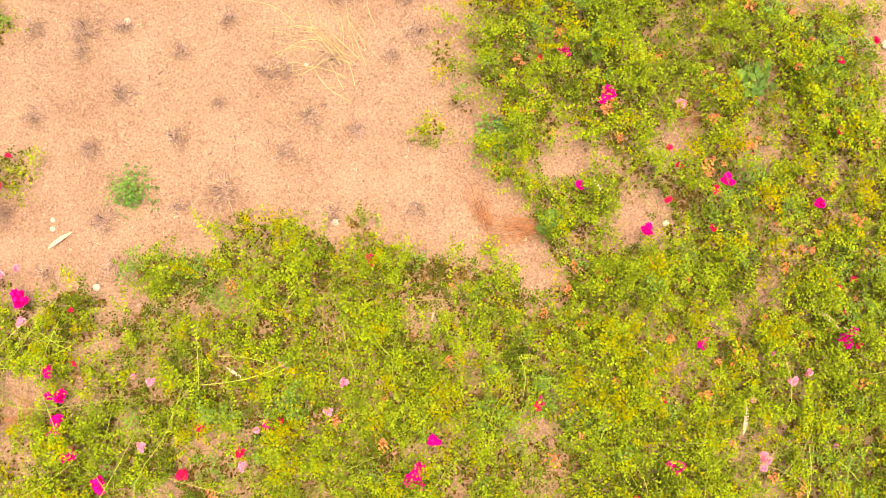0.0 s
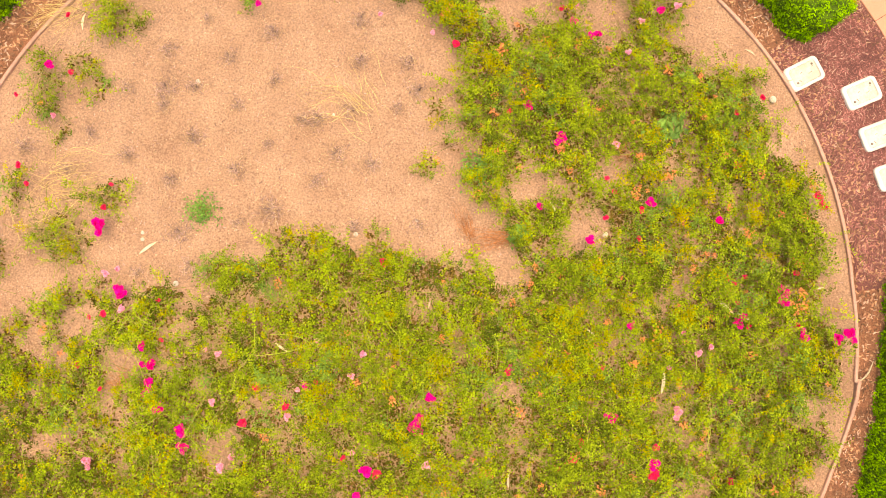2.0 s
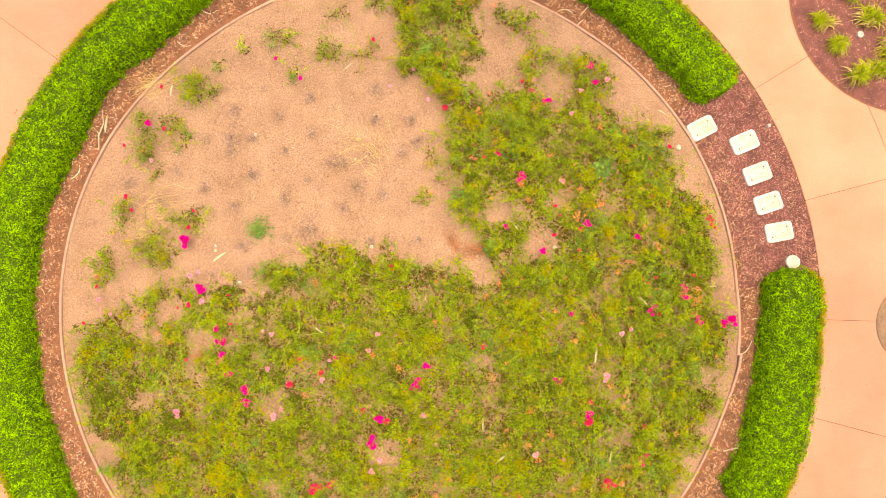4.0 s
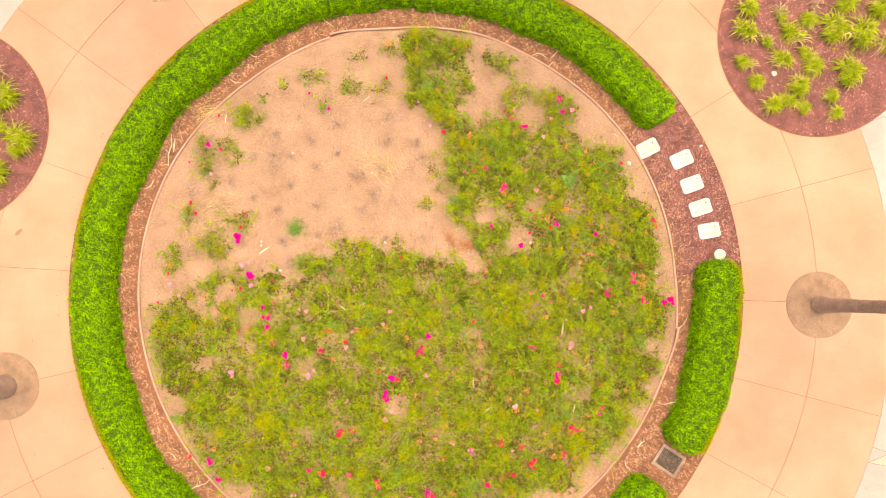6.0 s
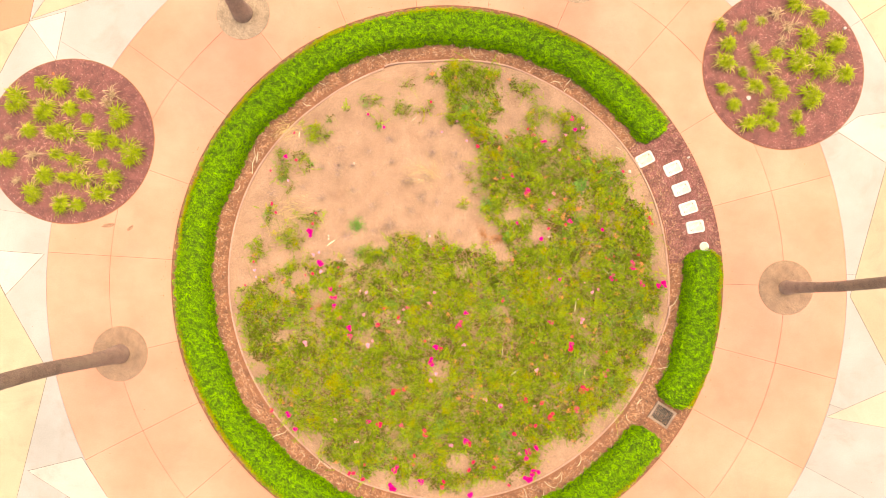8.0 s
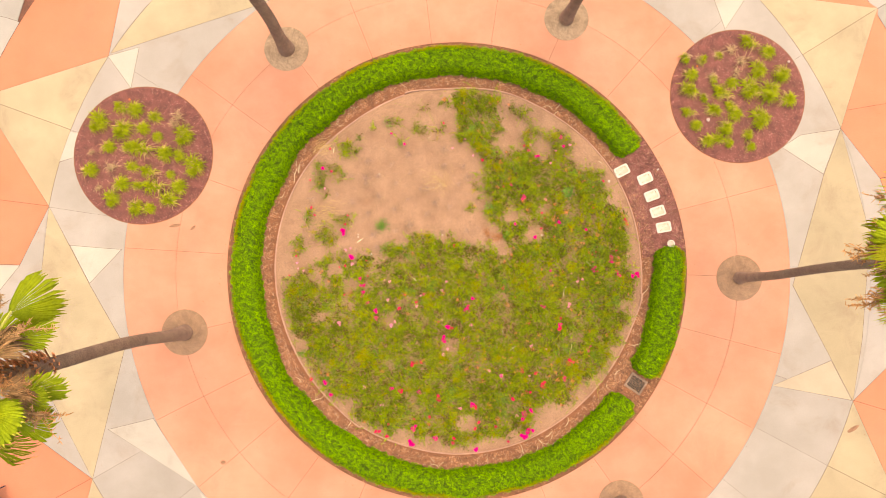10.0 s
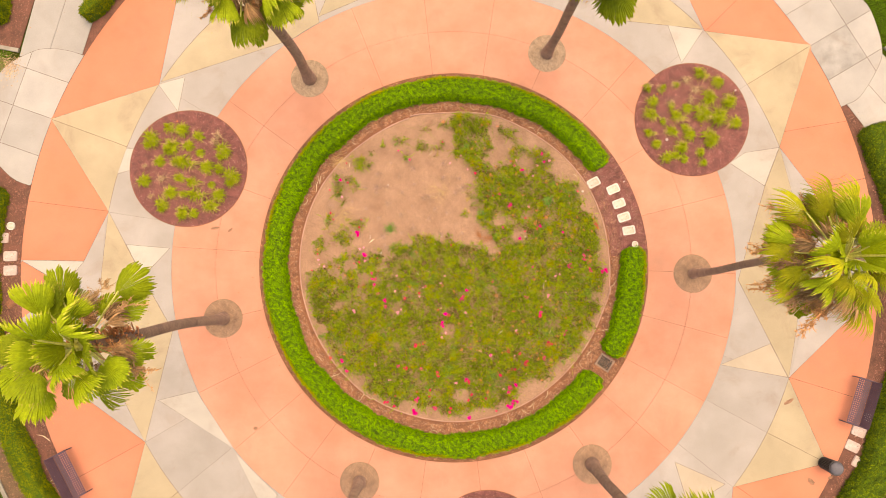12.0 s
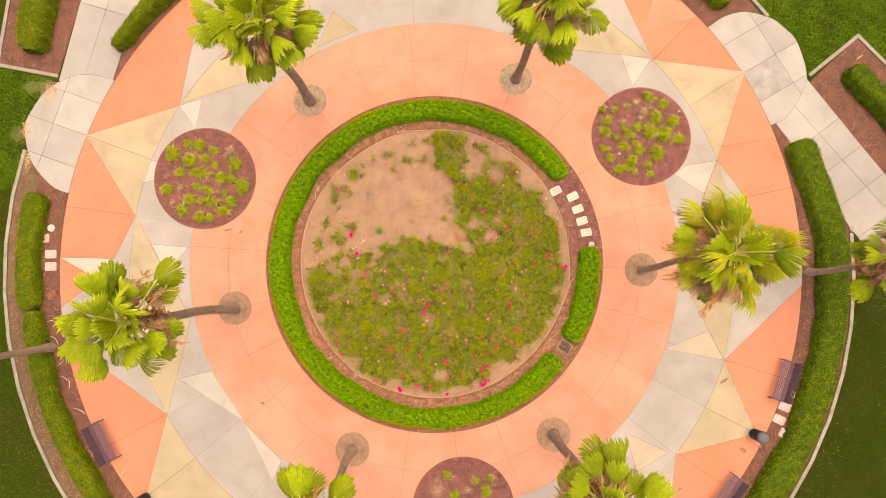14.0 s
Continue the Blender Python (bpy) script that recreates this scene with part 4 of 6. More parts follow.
RED_MORE = [
    (-1.25, -1.02, 0.07), (-0.91, -0.72, 0.06), (4.77, 0.51, 0.07), (5.04, 1.42, 0.11), (5.07, 1.3, 0.12), (4.11, 1.79, 0.1), (2.94, 1.28, 0.07),
    (1.41, 2.46, 0.08), (2.52, 1.64, 0.06), (-0.4, 4.37, 0.06), (1.35, -0.64, 0.07), (2.02, 3.68, 0.06), (-4.36, -3.24, 0.09), (-1.71, -3.63, 0.13),
    (-0.57, -3.84, 0.14), (0.5, -4.13, 0.12), (-0.85, -4.6, 0.08), (-0.85, -4.42, 0.07), (-1.29, -4.47, 0.07), (-2.06, -4.58, 0.08),
    (-2.45, -4.84, 0.07), (-2.32, -4.81, 0.07), (-2.13, -4.96, 0.07), (-0.18, -5.14, 0.07), (-0.12, -5.04, 0.07), (2.54, -3.47, 0.15),
    (2.02, -3.72, 0.09), (2.13, -3.72, 0.08), (1.58, -3.88, 0.1), (0.61, -4.54, 0.07), (0.48, -4.77, 0.07), (1.12, -4.69, 0.07), (1.45, -5.11, 0.06),
]
RED_LAST = [
    (3.31, -2.81, 0.14), (3.92, -1.88, 0.07), (-0.21, -1.83, 0.1), (-1.31, -2.86, 0.15), (-1.08, -2.81, 0.08), (1.9, -3.06, 0.12),
    (2.28, -3.16, 0.1), (2.55, -3.48, 0.14), (3.14, -3.31, 0.11), (3.33, -2.82, 0.14), (3.04, -1.52, 0.08), (2.19, -1.47, 0.07), (3.05, -1.83, 0.12),
]
PINK = [
    (-3.34, 0.55, 0.12), (-3.2, 0.58, 0.1), (-0.69, 0.72, 0.13), (-3.16, 0.13, 0.13), (-4.8, 0.17, 0.11), (-4.78, 0, 0.08), (-4.6, -0.08, 0.1),
    (-0.87, -0.24, 0.1), (-0.35, -0.41, 0.12), (-0.48, -0.66, 0.12), (-2.03, -0.4, 0.11), (-2.09, -0.95, 0.13), (-1.23, -1.13, 0.11),
    (-1.99, -1.7, 0.13), (-1.86, -1.61, 0.1), (-3.54, -1.65, 0.14), (3.72, -0.35, 0.11), (3.41, -0.16, 0.1), (3.22, -0.59, 0.08), (2.66, 2.05, 0.13),
    (-0.15, 3.61, 0.09), (0.23, 3.9, 0.1), (2.21, 3.72, 0.11), (2.82, 3.15, 0.11), (2.98, 3.52, 0.11), (3.41, 3.7, 0.13), (3.96, -0.99, 0.09),
    (-1.12, -0.82, 0.09), (3.31, -1.11, 0.14), (0.49, 3.37, 0.1), (-3.99, 2.42, 0.1), (-2.17, -0.34, 0.08), (-2.46, -1.13, 0.08),
]
PINK_MORE = [
    (-0.48, -1.56, 0.08), (0.06, -4.15, 0.12), (1.28, -3.2, 0.13), (2.52, -3.86, 0.1), (1.72, -4.37, 0.13), (-2.27, -4.03, 0.13),
    (-2.27, -4.35, 0.1), (-2.78, -3.52, 0.13), (3.58, -0.42, 0.12), (0.38, -1.7, 0.12), (-0.44, -2.58, 0.13), (-0.32, -2.39, 0.1),
    (0.59, -2.15, 0.1), (0.91, -3.03, 0.13), (2.11, -3.18, 0.08), (2.18, -2.33, 0.12), (2.61, -2.4, 0.09),
]
PLANTED_EDGE = [
    (-0.1, 5.29), (0.04, 4.79), (0.1, 4.37), (-0.02, 4.04), (0.27, 3.79), (0.55, 3.57), (0.79, 3.32), (0.73, 3.06), (0.76, 2.77), (0.81, 2.53),
    (0.85, 2.27), (1.02, 2.18), (1.14, 1.95), (0.96, 1.77), (0.96, 1.55), (1.1, 1.34), (1.27, 1.23), (1.4, 1.02), (1.55, 0.87), (1.61, 0.65),
    (1.66, 0.35), (1.49, 0.26), (1.3, 0.33), (1.13, 0.47), (0.89, 0.59), (0.62, 0.63), (0.34, 0.69), (0.1, 0.76), (-0.1, 0.87), (-0.3, 0.95),
    (-0.38, 0.82), (-0.61, 0.89), (-0.72, 1.03), (-0.83, 1.02), (-0.99, 0.92), (-1.21, 1.07), (-1.41, 1.04), (-1.44, 0.69), (-1.6, 0.7),
    (-1.72, 0.66), (-1.88, 0.77), (-2.12, 0.71), (-2.22, 0.59), (-2.15, 0.39), (-2.07, 0.19), (-2.35, 0.11), (-2.59, 0.35), (-2.82, 0.43),
    (-2.98, 0.31), (-3.17, 0.12), (-3.42, 0.48), (-3.69, 0.32), (-4.16, 0.24), (-4.51, 0.01), (-5.05, -0.3),
]
BARE = [
    (1.78, 1.55, 0.29, 0.19), (2.29, 0.99, 0.27, 0.21), (1.53, 3.84, 0.21, 0.24), (1.65, 4.22, 0.11, 0.19), (2.55, 3.69, 0.25, 0.21),
    (2.75, 3.48, 0.13, 0.14), (3.82, 3.58, 0.3, 0.17), (4.21, 3.07, 0.21, 0.14), (4.61, 2.64, 0.19, 0.33), (4.76, 2.13, 0.21, 0.22),
    (3.44, 2.34, 0.11, 0.17), (2.64, 1.72, 0.21, 0.14), (5.23, 1.07, 0.16, 0.21), (5.31, 0.43, 0.13, 0.48), (4.95, -1.17, 0.22, 0.16),
    (4.93, -1.93, 0.17, 0.15), (4.61, -2.44, 0.16, 0.12), (3.6, -2.09, 0.14, 0.19), (1.32, -0.87, 0.24, 0.13), (-0.23, -2.37, 0.25, 0.21),
    (-3.17, -0.55, 0.24, 0.21), (-2.7, -0.6, 0.16, 0.14), (-2.59, -0.16, 0.17, 0.11), (-2.26, -0.75, 0.13, 0.11),
]
BARE_MORE = [
    (-2.01, -1.55, 0.22, 0.19), (-4.13, -0.46, 0.12, 0.14), (-3.95, -1.36, 0.2, 0.12), (-4.73, -2.29, 0.2, 0.16), (-3.64, -0.07, 0.19, 0.16),
    (-4.35, -0.23, 0.14, 0.08), (-3.48, -4.03, 0.24, 0.21), (-1.59, -5.01, 0.3, 0.22), (-0.88, -5.23, 0.38, 0.22), (0.26, -4.63, 0.24, 0.22),
    (0.96, -5.24, 0.53, 0.21), (2.79, -4.47, 0.5, 0.38), (3.83, -3.75, 0.36, 0.36), (1.61, 3.8, 0.4, 0.23), (1.75, 4.31, 0.3, 0.23),
    (2.73, 4.54, 0.4, 0.35), (1.52, 4.97, 0.19, 0.3), (3.99, 3.2, 0.27, 0.27), (2.14, 5.1, 0.4, 0.21),
]
CLUMPS = [
    (-3.39, 3.58, 0.22, 0.22), (-3.1, 3.58, 0.12, 0.1), (-3.78, 3.05, 0.22, 0.19), (-4.23, 3.15, 0.06, 0.1), (-4.16, 2.91, 0.11, 0.11),
    (-4.15, 2.64, 0.21, 0.2), (-4.02, 2.19, 0.1, 0.17), (-3.9, 2.26, 0.07, 0.08), (-3.51, 2.79, 0.1, 0.08), (-4.5, 1.59, 0.13, 0.24),
    (-3.39, 1.43, 0.22, 0.16), (-3.67, 1.47, 0.1, 0.08), (-4.08, 1.11, 0.19, 0.14), (-3.78, 1.01, 0.21, 0.11), (-2.98, 4.04, 0.07, 0.13),
    (-2.5, 4.23, 0.08, 0.06), (-1.75, 3.9, 0.13, 0.1), (-1.12, 4.23, 0.3, 0.16), (-0.56, 4.24, 0.16, 0.11), (-0.65, 3.87, 0.1, 0.06),
    (0.56, 2.55, 0.13, 0.22), (0.37, 1.85, 0.11, 0.11), (0.7, 2.05, 0.12, 0.08), (-4.72, 0.8, 0.13, 0.2),
]
CLUMPS_MORE = [
    (-4.87, 0.48, 0.16, 0.14), (-3.86, 0.8, 0.2, 0.17), (-4.2, 0.95, 0.12, 0.1), (-3.7, 0.98, 0.1, 0.1), (-1.98, 4.45, 0.21, 0.13), (-2.53, 4.29, 0.09, 0.09), (-1.76, 3.88, 0.13, 0.11),
    (-0.97, 4.87, 0.24, 0.11), (-0.34, 5.08, 0.16, 0.16), (1.69, 4.86, 0.11, 0.13), (3.08, 3.79, 0.21, 0.19),
]
FALLEN = [(2.04, 1.36, -50, 0.2), (1.91, 1.29, -62, 0.18), (-1.03, -1.01, -58, 0.22), (3.91, 0.12, -42, 0.3), (4.13, -0, -30, 0.2), (4.35, 3.2, -32, 0.17),
    (-0.83, 3.99, 42, 0.2), (-4.8, 3.04, 84, 0.32), (-3.73, 3.59, 82, 0.22), (-2.93, 0.85, 35, 0.28), (3.16, -0.75, 82, 0.3), (1.35, -1.87, 86, 0.2),
    (2.32, -0.17, -40, 0.17), (5.12, 0.33, 5, 0.14), (4.9, -1.07, 60, 0.15), (1.64, -2.38, 38, 0.28), (3.37, -2.37, 80, 0.2), (0.44, 0.16, 75, 0.11),
    (-1.29, -0.33, -35, 0.2), (-0.27, 1.85, -55, 0.1), (-2.03, -1.69, 80, 0.1), (4.82, 2.85, 15, 0.12)]

BLOOMS = [(M_MAGENTA, MAGENTA + MAGENTA_MORE, "vivid magenta blossom"), (M_RED, RED + RED_MORE + RED_LAST, "bright red blossom"), (M_PINKP, PINK + PINK_MORE, "pale pink blossom")]
SAND_EDGE = np.array(PLANTED_EDGE + arc(5.75, 183, 91))


def inside(px, py, poly):
    """Which of the points lie in a polygon."""
    hit = np.zeros(len(px), bool)
    for (x0, y0), (x1, y1) in zip(poly, np.roll(poly, -1, 0)):
        cross = ((y0 > py) != (y1 > py)) & (px < (x1 - x0) * (py - y0) / (y1 - y0 + 1e-12) + x0)
        hit ^= cross
    return hit


def waves(x, y, s):
    """Cheap smooth unevenness between about -1 and 1."""
    return (np.sin(x * 2.1 + 1.3 * np.sin(y * 1.7 + s) + s) + np.sin(y * 3.3 + 1.1 * np.sin(x * 2.9 - s) + 2 * s) + 0.7 * np.sin(x * 7.3 + y * 5.9 + 3 * s + 2 * np.sin(y * 6.1))) / 2.7


# how far the bare margin reaches in from the edging, by bearing
MARGIN = [(-180, 0.22), (-150, 0.16), (-140, 0.1), (-125, 0.04), (-110, 0.1), (-95, 0.12), (-80, 0.22), (-60, 0.26), (-35, 0.22), (-25, 0.14), (-10, 0.05), (5, 0.1), (20, 0.16), (45, 0.2), (60, 0.1), (75, 0.04), (110, 0.06), (150, 0.3), (180, 0.22)]


def cover(x, y):
    """How thickly the bed is grown over at a place, 0 to 1."""
    wx = x + 0.08 * waves(x * 2.3, y * 2.3, 1.0) + 0.07 * waves(x * 6, y * 6, 6.0)
    wy = y + 0.08 * waves(x * 2.3, y * 2.3, 4.0) + 0.07 * waves(x * 6, y * 6, 9.0)
    c = np.where(inside(wx, wy, SAND_EDGE), 0.0, 1.0)
    for cx, cy, rx, ry in BARE + BARE_MORE:
        grow = 1.2 if cy > 3 else 1.12
        q = ((wx - cx) / (rx * grow)) ** 2 + ((wy - cy) / (ry * grow)) ** 2
        c = np.minimum(c, np.clip((q - 0.7) / 0.8, 0.05, 1))
    # thinner growth in the south-west and north-east
    c = c * (1 - 0.2 * np.exp(-((x + 3.6) / 1.4) ** 2 - ((y + 0.3) / 0.7) ** 2) - 0.45 * np.exp(-((x - 2.4) / 1.4) ** 2 - ((y - 4.2) / 0.7) ** 2))
    deg = np.degrees(np.arctan2(y, x))
    edge = 5.5 - np.interp(deg, [q[0] for q in MARGIN], [q[1] for q in MARGIN])
    c = c * np.clip((edge - np.hypot(wx, wy)) / 0.12, 0, 1)
    c = c * np.clip(0.95 + 0.45 * waves(x * 1.3, y * 1.3, 2.2), 0.55, 1.0) * np.clip(0.96 + 0.7 * waves(x * 3.1, y * 3.1, 1.1), 0.55, 1.0)
    for cx, cy, rx, ry in CLUMPS + CLUMPS_MORE:
        q = ((wx - cx) / rx) ** 2 + ((wy - cy) / ry) ** 2
        c = np.maximum(c, np.clip(1.2 - q, 0, 0.55))
    return c


soil_at = np.vectorize(soil_height)
# tussocks and the gaps between them
tussock = np.vectorize(lambda x, y: 1.3 * noise.noise((x * 3.4, y * 3.4, 11.5)) + 1.5 * noise.noise((x * 7.5, y * 7.5, 4.5)))
rng = np.random.default_rng(21)
cells = [(x + rng.uniform(-0.25, 0.25), y + rng.uniform(-0.25, 0.25)) for x in np.arange(-5, 5.2, 0.92) for y in np.arange(-5, 5.2, 0.92)]
cells = np.array([c for c in cells if cover(np.array([c[0]]), np.array([c[1]]))[0] > 0.3] + [c[:2] for c in CLUMPS + CLUMPS_MORE if c[2] > 0.09])

K = 14500
x, y = rng.uniform(-5.5, 5.5, (2, K))
c = cover(x + rng.normal(0, 0.06, K), y + rng.normal(0, 0.06, K))
lush = tussock(x, y)
keep = rng.random(K) < c ** 1.3 * np.clip(0.88 + 0.8 * lush, 0.2, 1)
x, y, c, lush = x[keep], y[keep], c[keep], lush[keep]
reach = rng.uniform(0.06, 0.12, len(x)) * (0.6 + 0.4 * c)
height = (0.04 + 0.14 * np.clip(0.5 + 0.6 * waves(x * 1.9, y * 1.9, 5.0), 0, 1) + 0.22 * np.clip(0.4 + 0.7 * lush, 0, 1) + 0.08 * rng.random(len(x))) * (0.35 + 0.65 * c)
# every sprig is a rosette of arching sprays, every spray a row of paired leaflets
SPRAYS, PAIRED = 6, 7
n = len(x) * SPRAYS
ang = np.repeat(rng.uniform(0, 6.283, len(x)), SPRAYS) + np.tile(np.arange(SPRAYS) * 6.283 / SPRAYS, len(x)) + rng.normal(0, 0.35, n)
ln = np.repeat(reach, SPRAYS) * rng.uniform(0.7, 1.5, n)
foot = np.repeat(np.stack([x, y, soil_at(x, y) + height], 1), SPRAYS, 0)
rise = rng.uniform(-0.35, 0.45, n)
# tussock tops lighter, gaps darker: light and shade put into the leaf tone
hue = np.repeat(0.6 * waves(x * 0.9, y * 0.9, 8.0) + 0.8 * lush + rng.normal(0, 0.65, len(x)), SPRAYS) + rng.normal(0, 0.18, n)
cool = np.repeat(waves(x * 1.1, y * 1.1, 5.5) + 0.5 * waves(x * 4.3, y * 4.3, 2.5) + rng.normal(0, 0.3, len(x)), SPRAYS)
host = np.repeat(((x[:, None] - cells[None, :, 0]) ** 2 + (y[:, None] - cells[None, :, 1]) ** 2).argmin(1), SPRAYS)
# long arching canes over the top of them, each in three lengths
K = 6500
x, y = rng.uniform(-5.4, 5.4, (2, K))
keep = rng.random(K) < 0.75 * cover(x, y)
x, y = x[keep], y[keep]
k, a0, cane = len(x), rng.uniform(0, 6.283, len(x)), rng.uniform(0.15, 0.4, len(x))
top_z = soil_at(x, y) + rng.uniform(0.16, 0.36, k)
bend, sink = rng.normal(0, 0.25, k), rng.uniform(0.02, 0.1, k)
cane_hue = rng.normal(0.55, 0.45, k)
at = np.stack([x, y, top_z], 1)
for j in range(3):
    a1 = a0 + bend * j
    foot, ang = np.concatenate([foot, at]), np.concatenate([ang, a1])
    ln, rise = np.concatenate([ln, cane * 0.4]), np.concatenate([rise, -sink * (j - 0.5)])
    hue, cool = np.concatenate([hue, cane_hue]), np.concatenate([cool, np.zeros(k)])
    host = np.concatenate([host, ((x[:, None] - cells[None, :, 0]) ** 2 + (y[:, None] - cells[None, :, 1]) ** 2).argmin(1)])
    at = at + np.stack([np.cos(a1), np.sin(a1), -sink * j], 1) * (cane / 3)[:, None]
# lower, single sprays that fill the gaps and fray the edges
K = 84000
x, y = rng.uniform(-5.5, 5.5, (2, K))
c = cover(x + rng.normal(0, 0.07, K), y + rng.normal(0, 0.07, K))
lush = tussock(x, y)
keep = rng.random(K) < c ** 1.4 * np.clip(0.8 + 0.6 * lush, 0.28, 1)
x, y, c, lush = x[keep], y[keep], c[keep], lush[keep]
z = soil_at(x, y) + 0.015 + (0.02 + 0.14 * np.clip(0.5 + 0.6 * waves(x * 1.9, y * 1.9, 5.0), 0, 1)) * rng.random(len(x))
foot = np.concatenate([foot, np.stack([x, y, z], 1)])
ang = np.concatenate([ang, rng.uniform(0, 6.283, len(x))])
ln = np.concatenate([ln, rng.uniform(0.04, 0.1, len(x))])
rise = np.concatenate([rise, rng.uniform(-0.1, 0.5, len(x))])
# low sprays lean to the dark leaves, shade painted by leaf colour
hue = np.concatenate([hue, 0.6 * waves(x * 0.9, y * 0.9, 8.0) + 0.9 * lush + 0.8 * (1 - c) + rng.normal(-0.6, 0.45, len(x))])
cool = np.concatenate([cool, waves(x * 1.1, y * 1.1, 5.5) + rng.normal(-0.2, 0.4, len(x))])
host = np.concatenate([host, ((x[:, None] - cells[None, :, 0]) ** 2 + (y[:, None] - cells[None, :, 1]) ** 2).argmin(1)])
n = len(foot)
axis = np.stack([np.cos(ang), np.sin(ang), rise], 1)
step = np.tile((np.arange(PAIRED) // 2 + 0.6) / 3.6, n)
turn = np.tile(np.where(np.arange(PAIRED) == PAIRED - 1, 0.0, np.where(np.arange(PAIRED) % 2, 1.0, -1.0)), n) * rng.uniform(0.7, 1.2, n * PAIRED)
L = np.repeat(ln, PAIRED)
leafp = np.repeat(foot, PAIRED, 0) + np.repeat(axis, PAIRED, 0) * (L * step)[:, None]
leafp[:, 2] -= L * 0.5 * step ** 2 - rng.normal(0, 0.004, n * PAIRED)
leafp[:, 2] = np.maximum(leafp[:, 2], 0.05 + rng.uniform(0, 0.02, n * PAIRED))
a2 = np.repeat(ang, PAIRED) + turn
leafd = np.stack([np.cos(a2), np.sin(a2), rng.normal(-0.05, 0.22, n * PAIRED)], 1)
leafd /= np.linalg.norm(leafd, axis=1)[:, None]
facing = rng.normal(0, 0.3, leafp.shape) + np.array([0, 0, 1.0])
size = rng.uniform(0.7, 1.2, n * PAIRED) * np.clip(L * 0.37, 0.018, 0.032)
tone, owner = np.repeat(hue, PAIRED) + rng.normal(0, 0.1, n * PAIRED), np.repeat(host, PAIRED)
sage = (np.repeat(cool, PAIRED) > 0.75) & (tone < 0.9)
bushes = []
for i, (cx, cy) in enumerate(cells):
    bush = empty("rose_bush", "low sprawling rose bush with small green leaves", "rose bush", "roses in the round bed")
    bushes.append(bush)
    mine = owner == i
    for name, sel, mat, label in (("foliage", mine & ~sage & (tone < 0.65) & (tone > -0.6), M_ROSE, ""), ("cool_leaves", mine & sage, M_SAGE, "duller blue-green leaves"), ("dark_leaves", mine & ~sage & (tone <= -0.6), M_ROSE_DARK, "older dark green leaves"), ("young_leaves", mine & ~sage & (tone >= 0.65) & (tone < 1.1), M_LIME, "fresh lime green leaves"), ("yellow_leaves", mine & (tone >= 1.1), M_ROSE_YELLOW, "yellowing leaves")):
        if sel.sum() > 20:
            arrays(name, *leaflets(leafp[sel], leafd[sel], facing[sel], size[sel], 0.58), mat, bush, label)
    n = 120
    a = rng.uniform(0, 6.283, n)
    r = rng.uniform(0.04, 0.26, n) * (1 + 1.6 * (rng.random(n) > 0.85))
    s = np.stack([cx + rng.normal(0, 0.3, n), cy + rng.normal(0, 0.3, n), rng.uniform(0.08, 0.22, n)], 1)
    e = s + np.stack([np.cos(a) * r, np.sin(a) * r, rng.uniform(-0.03, 0.06, n)], 1)
    ok = cover(e[:, 0], e[:, 1]) > 0.25
    if ok.sum() > 3:
        arrays("stem_tangle", *strips(s[ok], e[ok], rng.uniform(0.01, 0.07, ok.sum()), rng.uniform(0.0018, 0.0034, ok.sum()), rng, 3), M_STEM, bush, "thin arching stems")["kind"] = "stuff"


def bloom_mesh(seed, heads, mat, loose):
    """A cluster of small ruffled rose heads about one unit across."""
    g = np.random.default_rng(seed)
    items = []
    for h in range(heads):
        a, r = g.uniform(0, 6.283), (0.0 if h == 0 else g.uniform(0.16, 0.3))
        c = np.array([math.cos(a) * r, math.sin(a) * r, g.uniform(0, 0.12)])
        size = g.uniform(0.26, 0.44) * loose
        for k, (n, rad, tilt) in enumerate(((7, 1.0, 0.5), (6, 0.7, 0.9), (4, 0.35, 1.3))):
            t = np.arange(n) * 6.283 / n + g.uniform(0, 6)
            d = np.stack([np.cos(t), np.sin(t), np.zeros(n)], 1)
            nn = np.stack([-np.cos(t) * math.sin(tilt - 0.3), -np.sin(t) * math.sin(tilt - 0.3), np.full(n, math.cos(tilt - 0.3))], 1) + g.normal(0, 0.4, (n, 3))
            items.append(leaf_quads(c + d * size * rad * 0.33 + [0, 0, 0.05 * k], nn, size * g.uniform(0.55, 0.85, n), g, 0.85, 0.14))
    me = quick_mesh("blossom", *joined(items))
    me.materials.append(mat)
    return me


def set_bloom(me, x, y, size, label):
    near = int(((cells - np.array([x, y])) ** 2).sum(1).argmin())
    ob = hang("blossom", me, None, bushes[near], label)
    ob.matrix_basis = Matrix.Translation((x, y, 0.2 + 0.05 * rng.random())) @ pose(0, 0, 0, rng.uniform(-15, 15), rng.uniform(-15, 15), rng.uniform(0, 360)) @ Matrix.Diagonal((size * 1.65, size * 1.65, size * 1.3, 1))


for mat, spots, label in BLOOMS:
    kinds = [bloom_mesh(40 + i, 2 + i, mat, 1.1 - 0.08 * i) for i in range(4)]
    k = 0.72 if mat is M_PINKP else 1.0
    for x, y, s in spots:
        set_bloom(kinds[min(3, int((s - 0.04) * 30))], x, y, s * k * (1.2 if y < -1 else 1.0), label)


def spent_mesh(seed):
    """A withered flower head: a loose heap of curled dry petals."""
    g = np.random.default_rng(seed)
    q = g.normal(0, 0.2, (30, 3)) * [1, 1, 0.35]
    me = quick_mesh("blossom", *leaf_quads(q, g.normal(0, 0.6, (30, 3)) + [0, 0, 1], g.uniform(0.13, 0.25, 30), g, 0.7, 0.2))
    me.materials.append(M_SPENT)
    return me


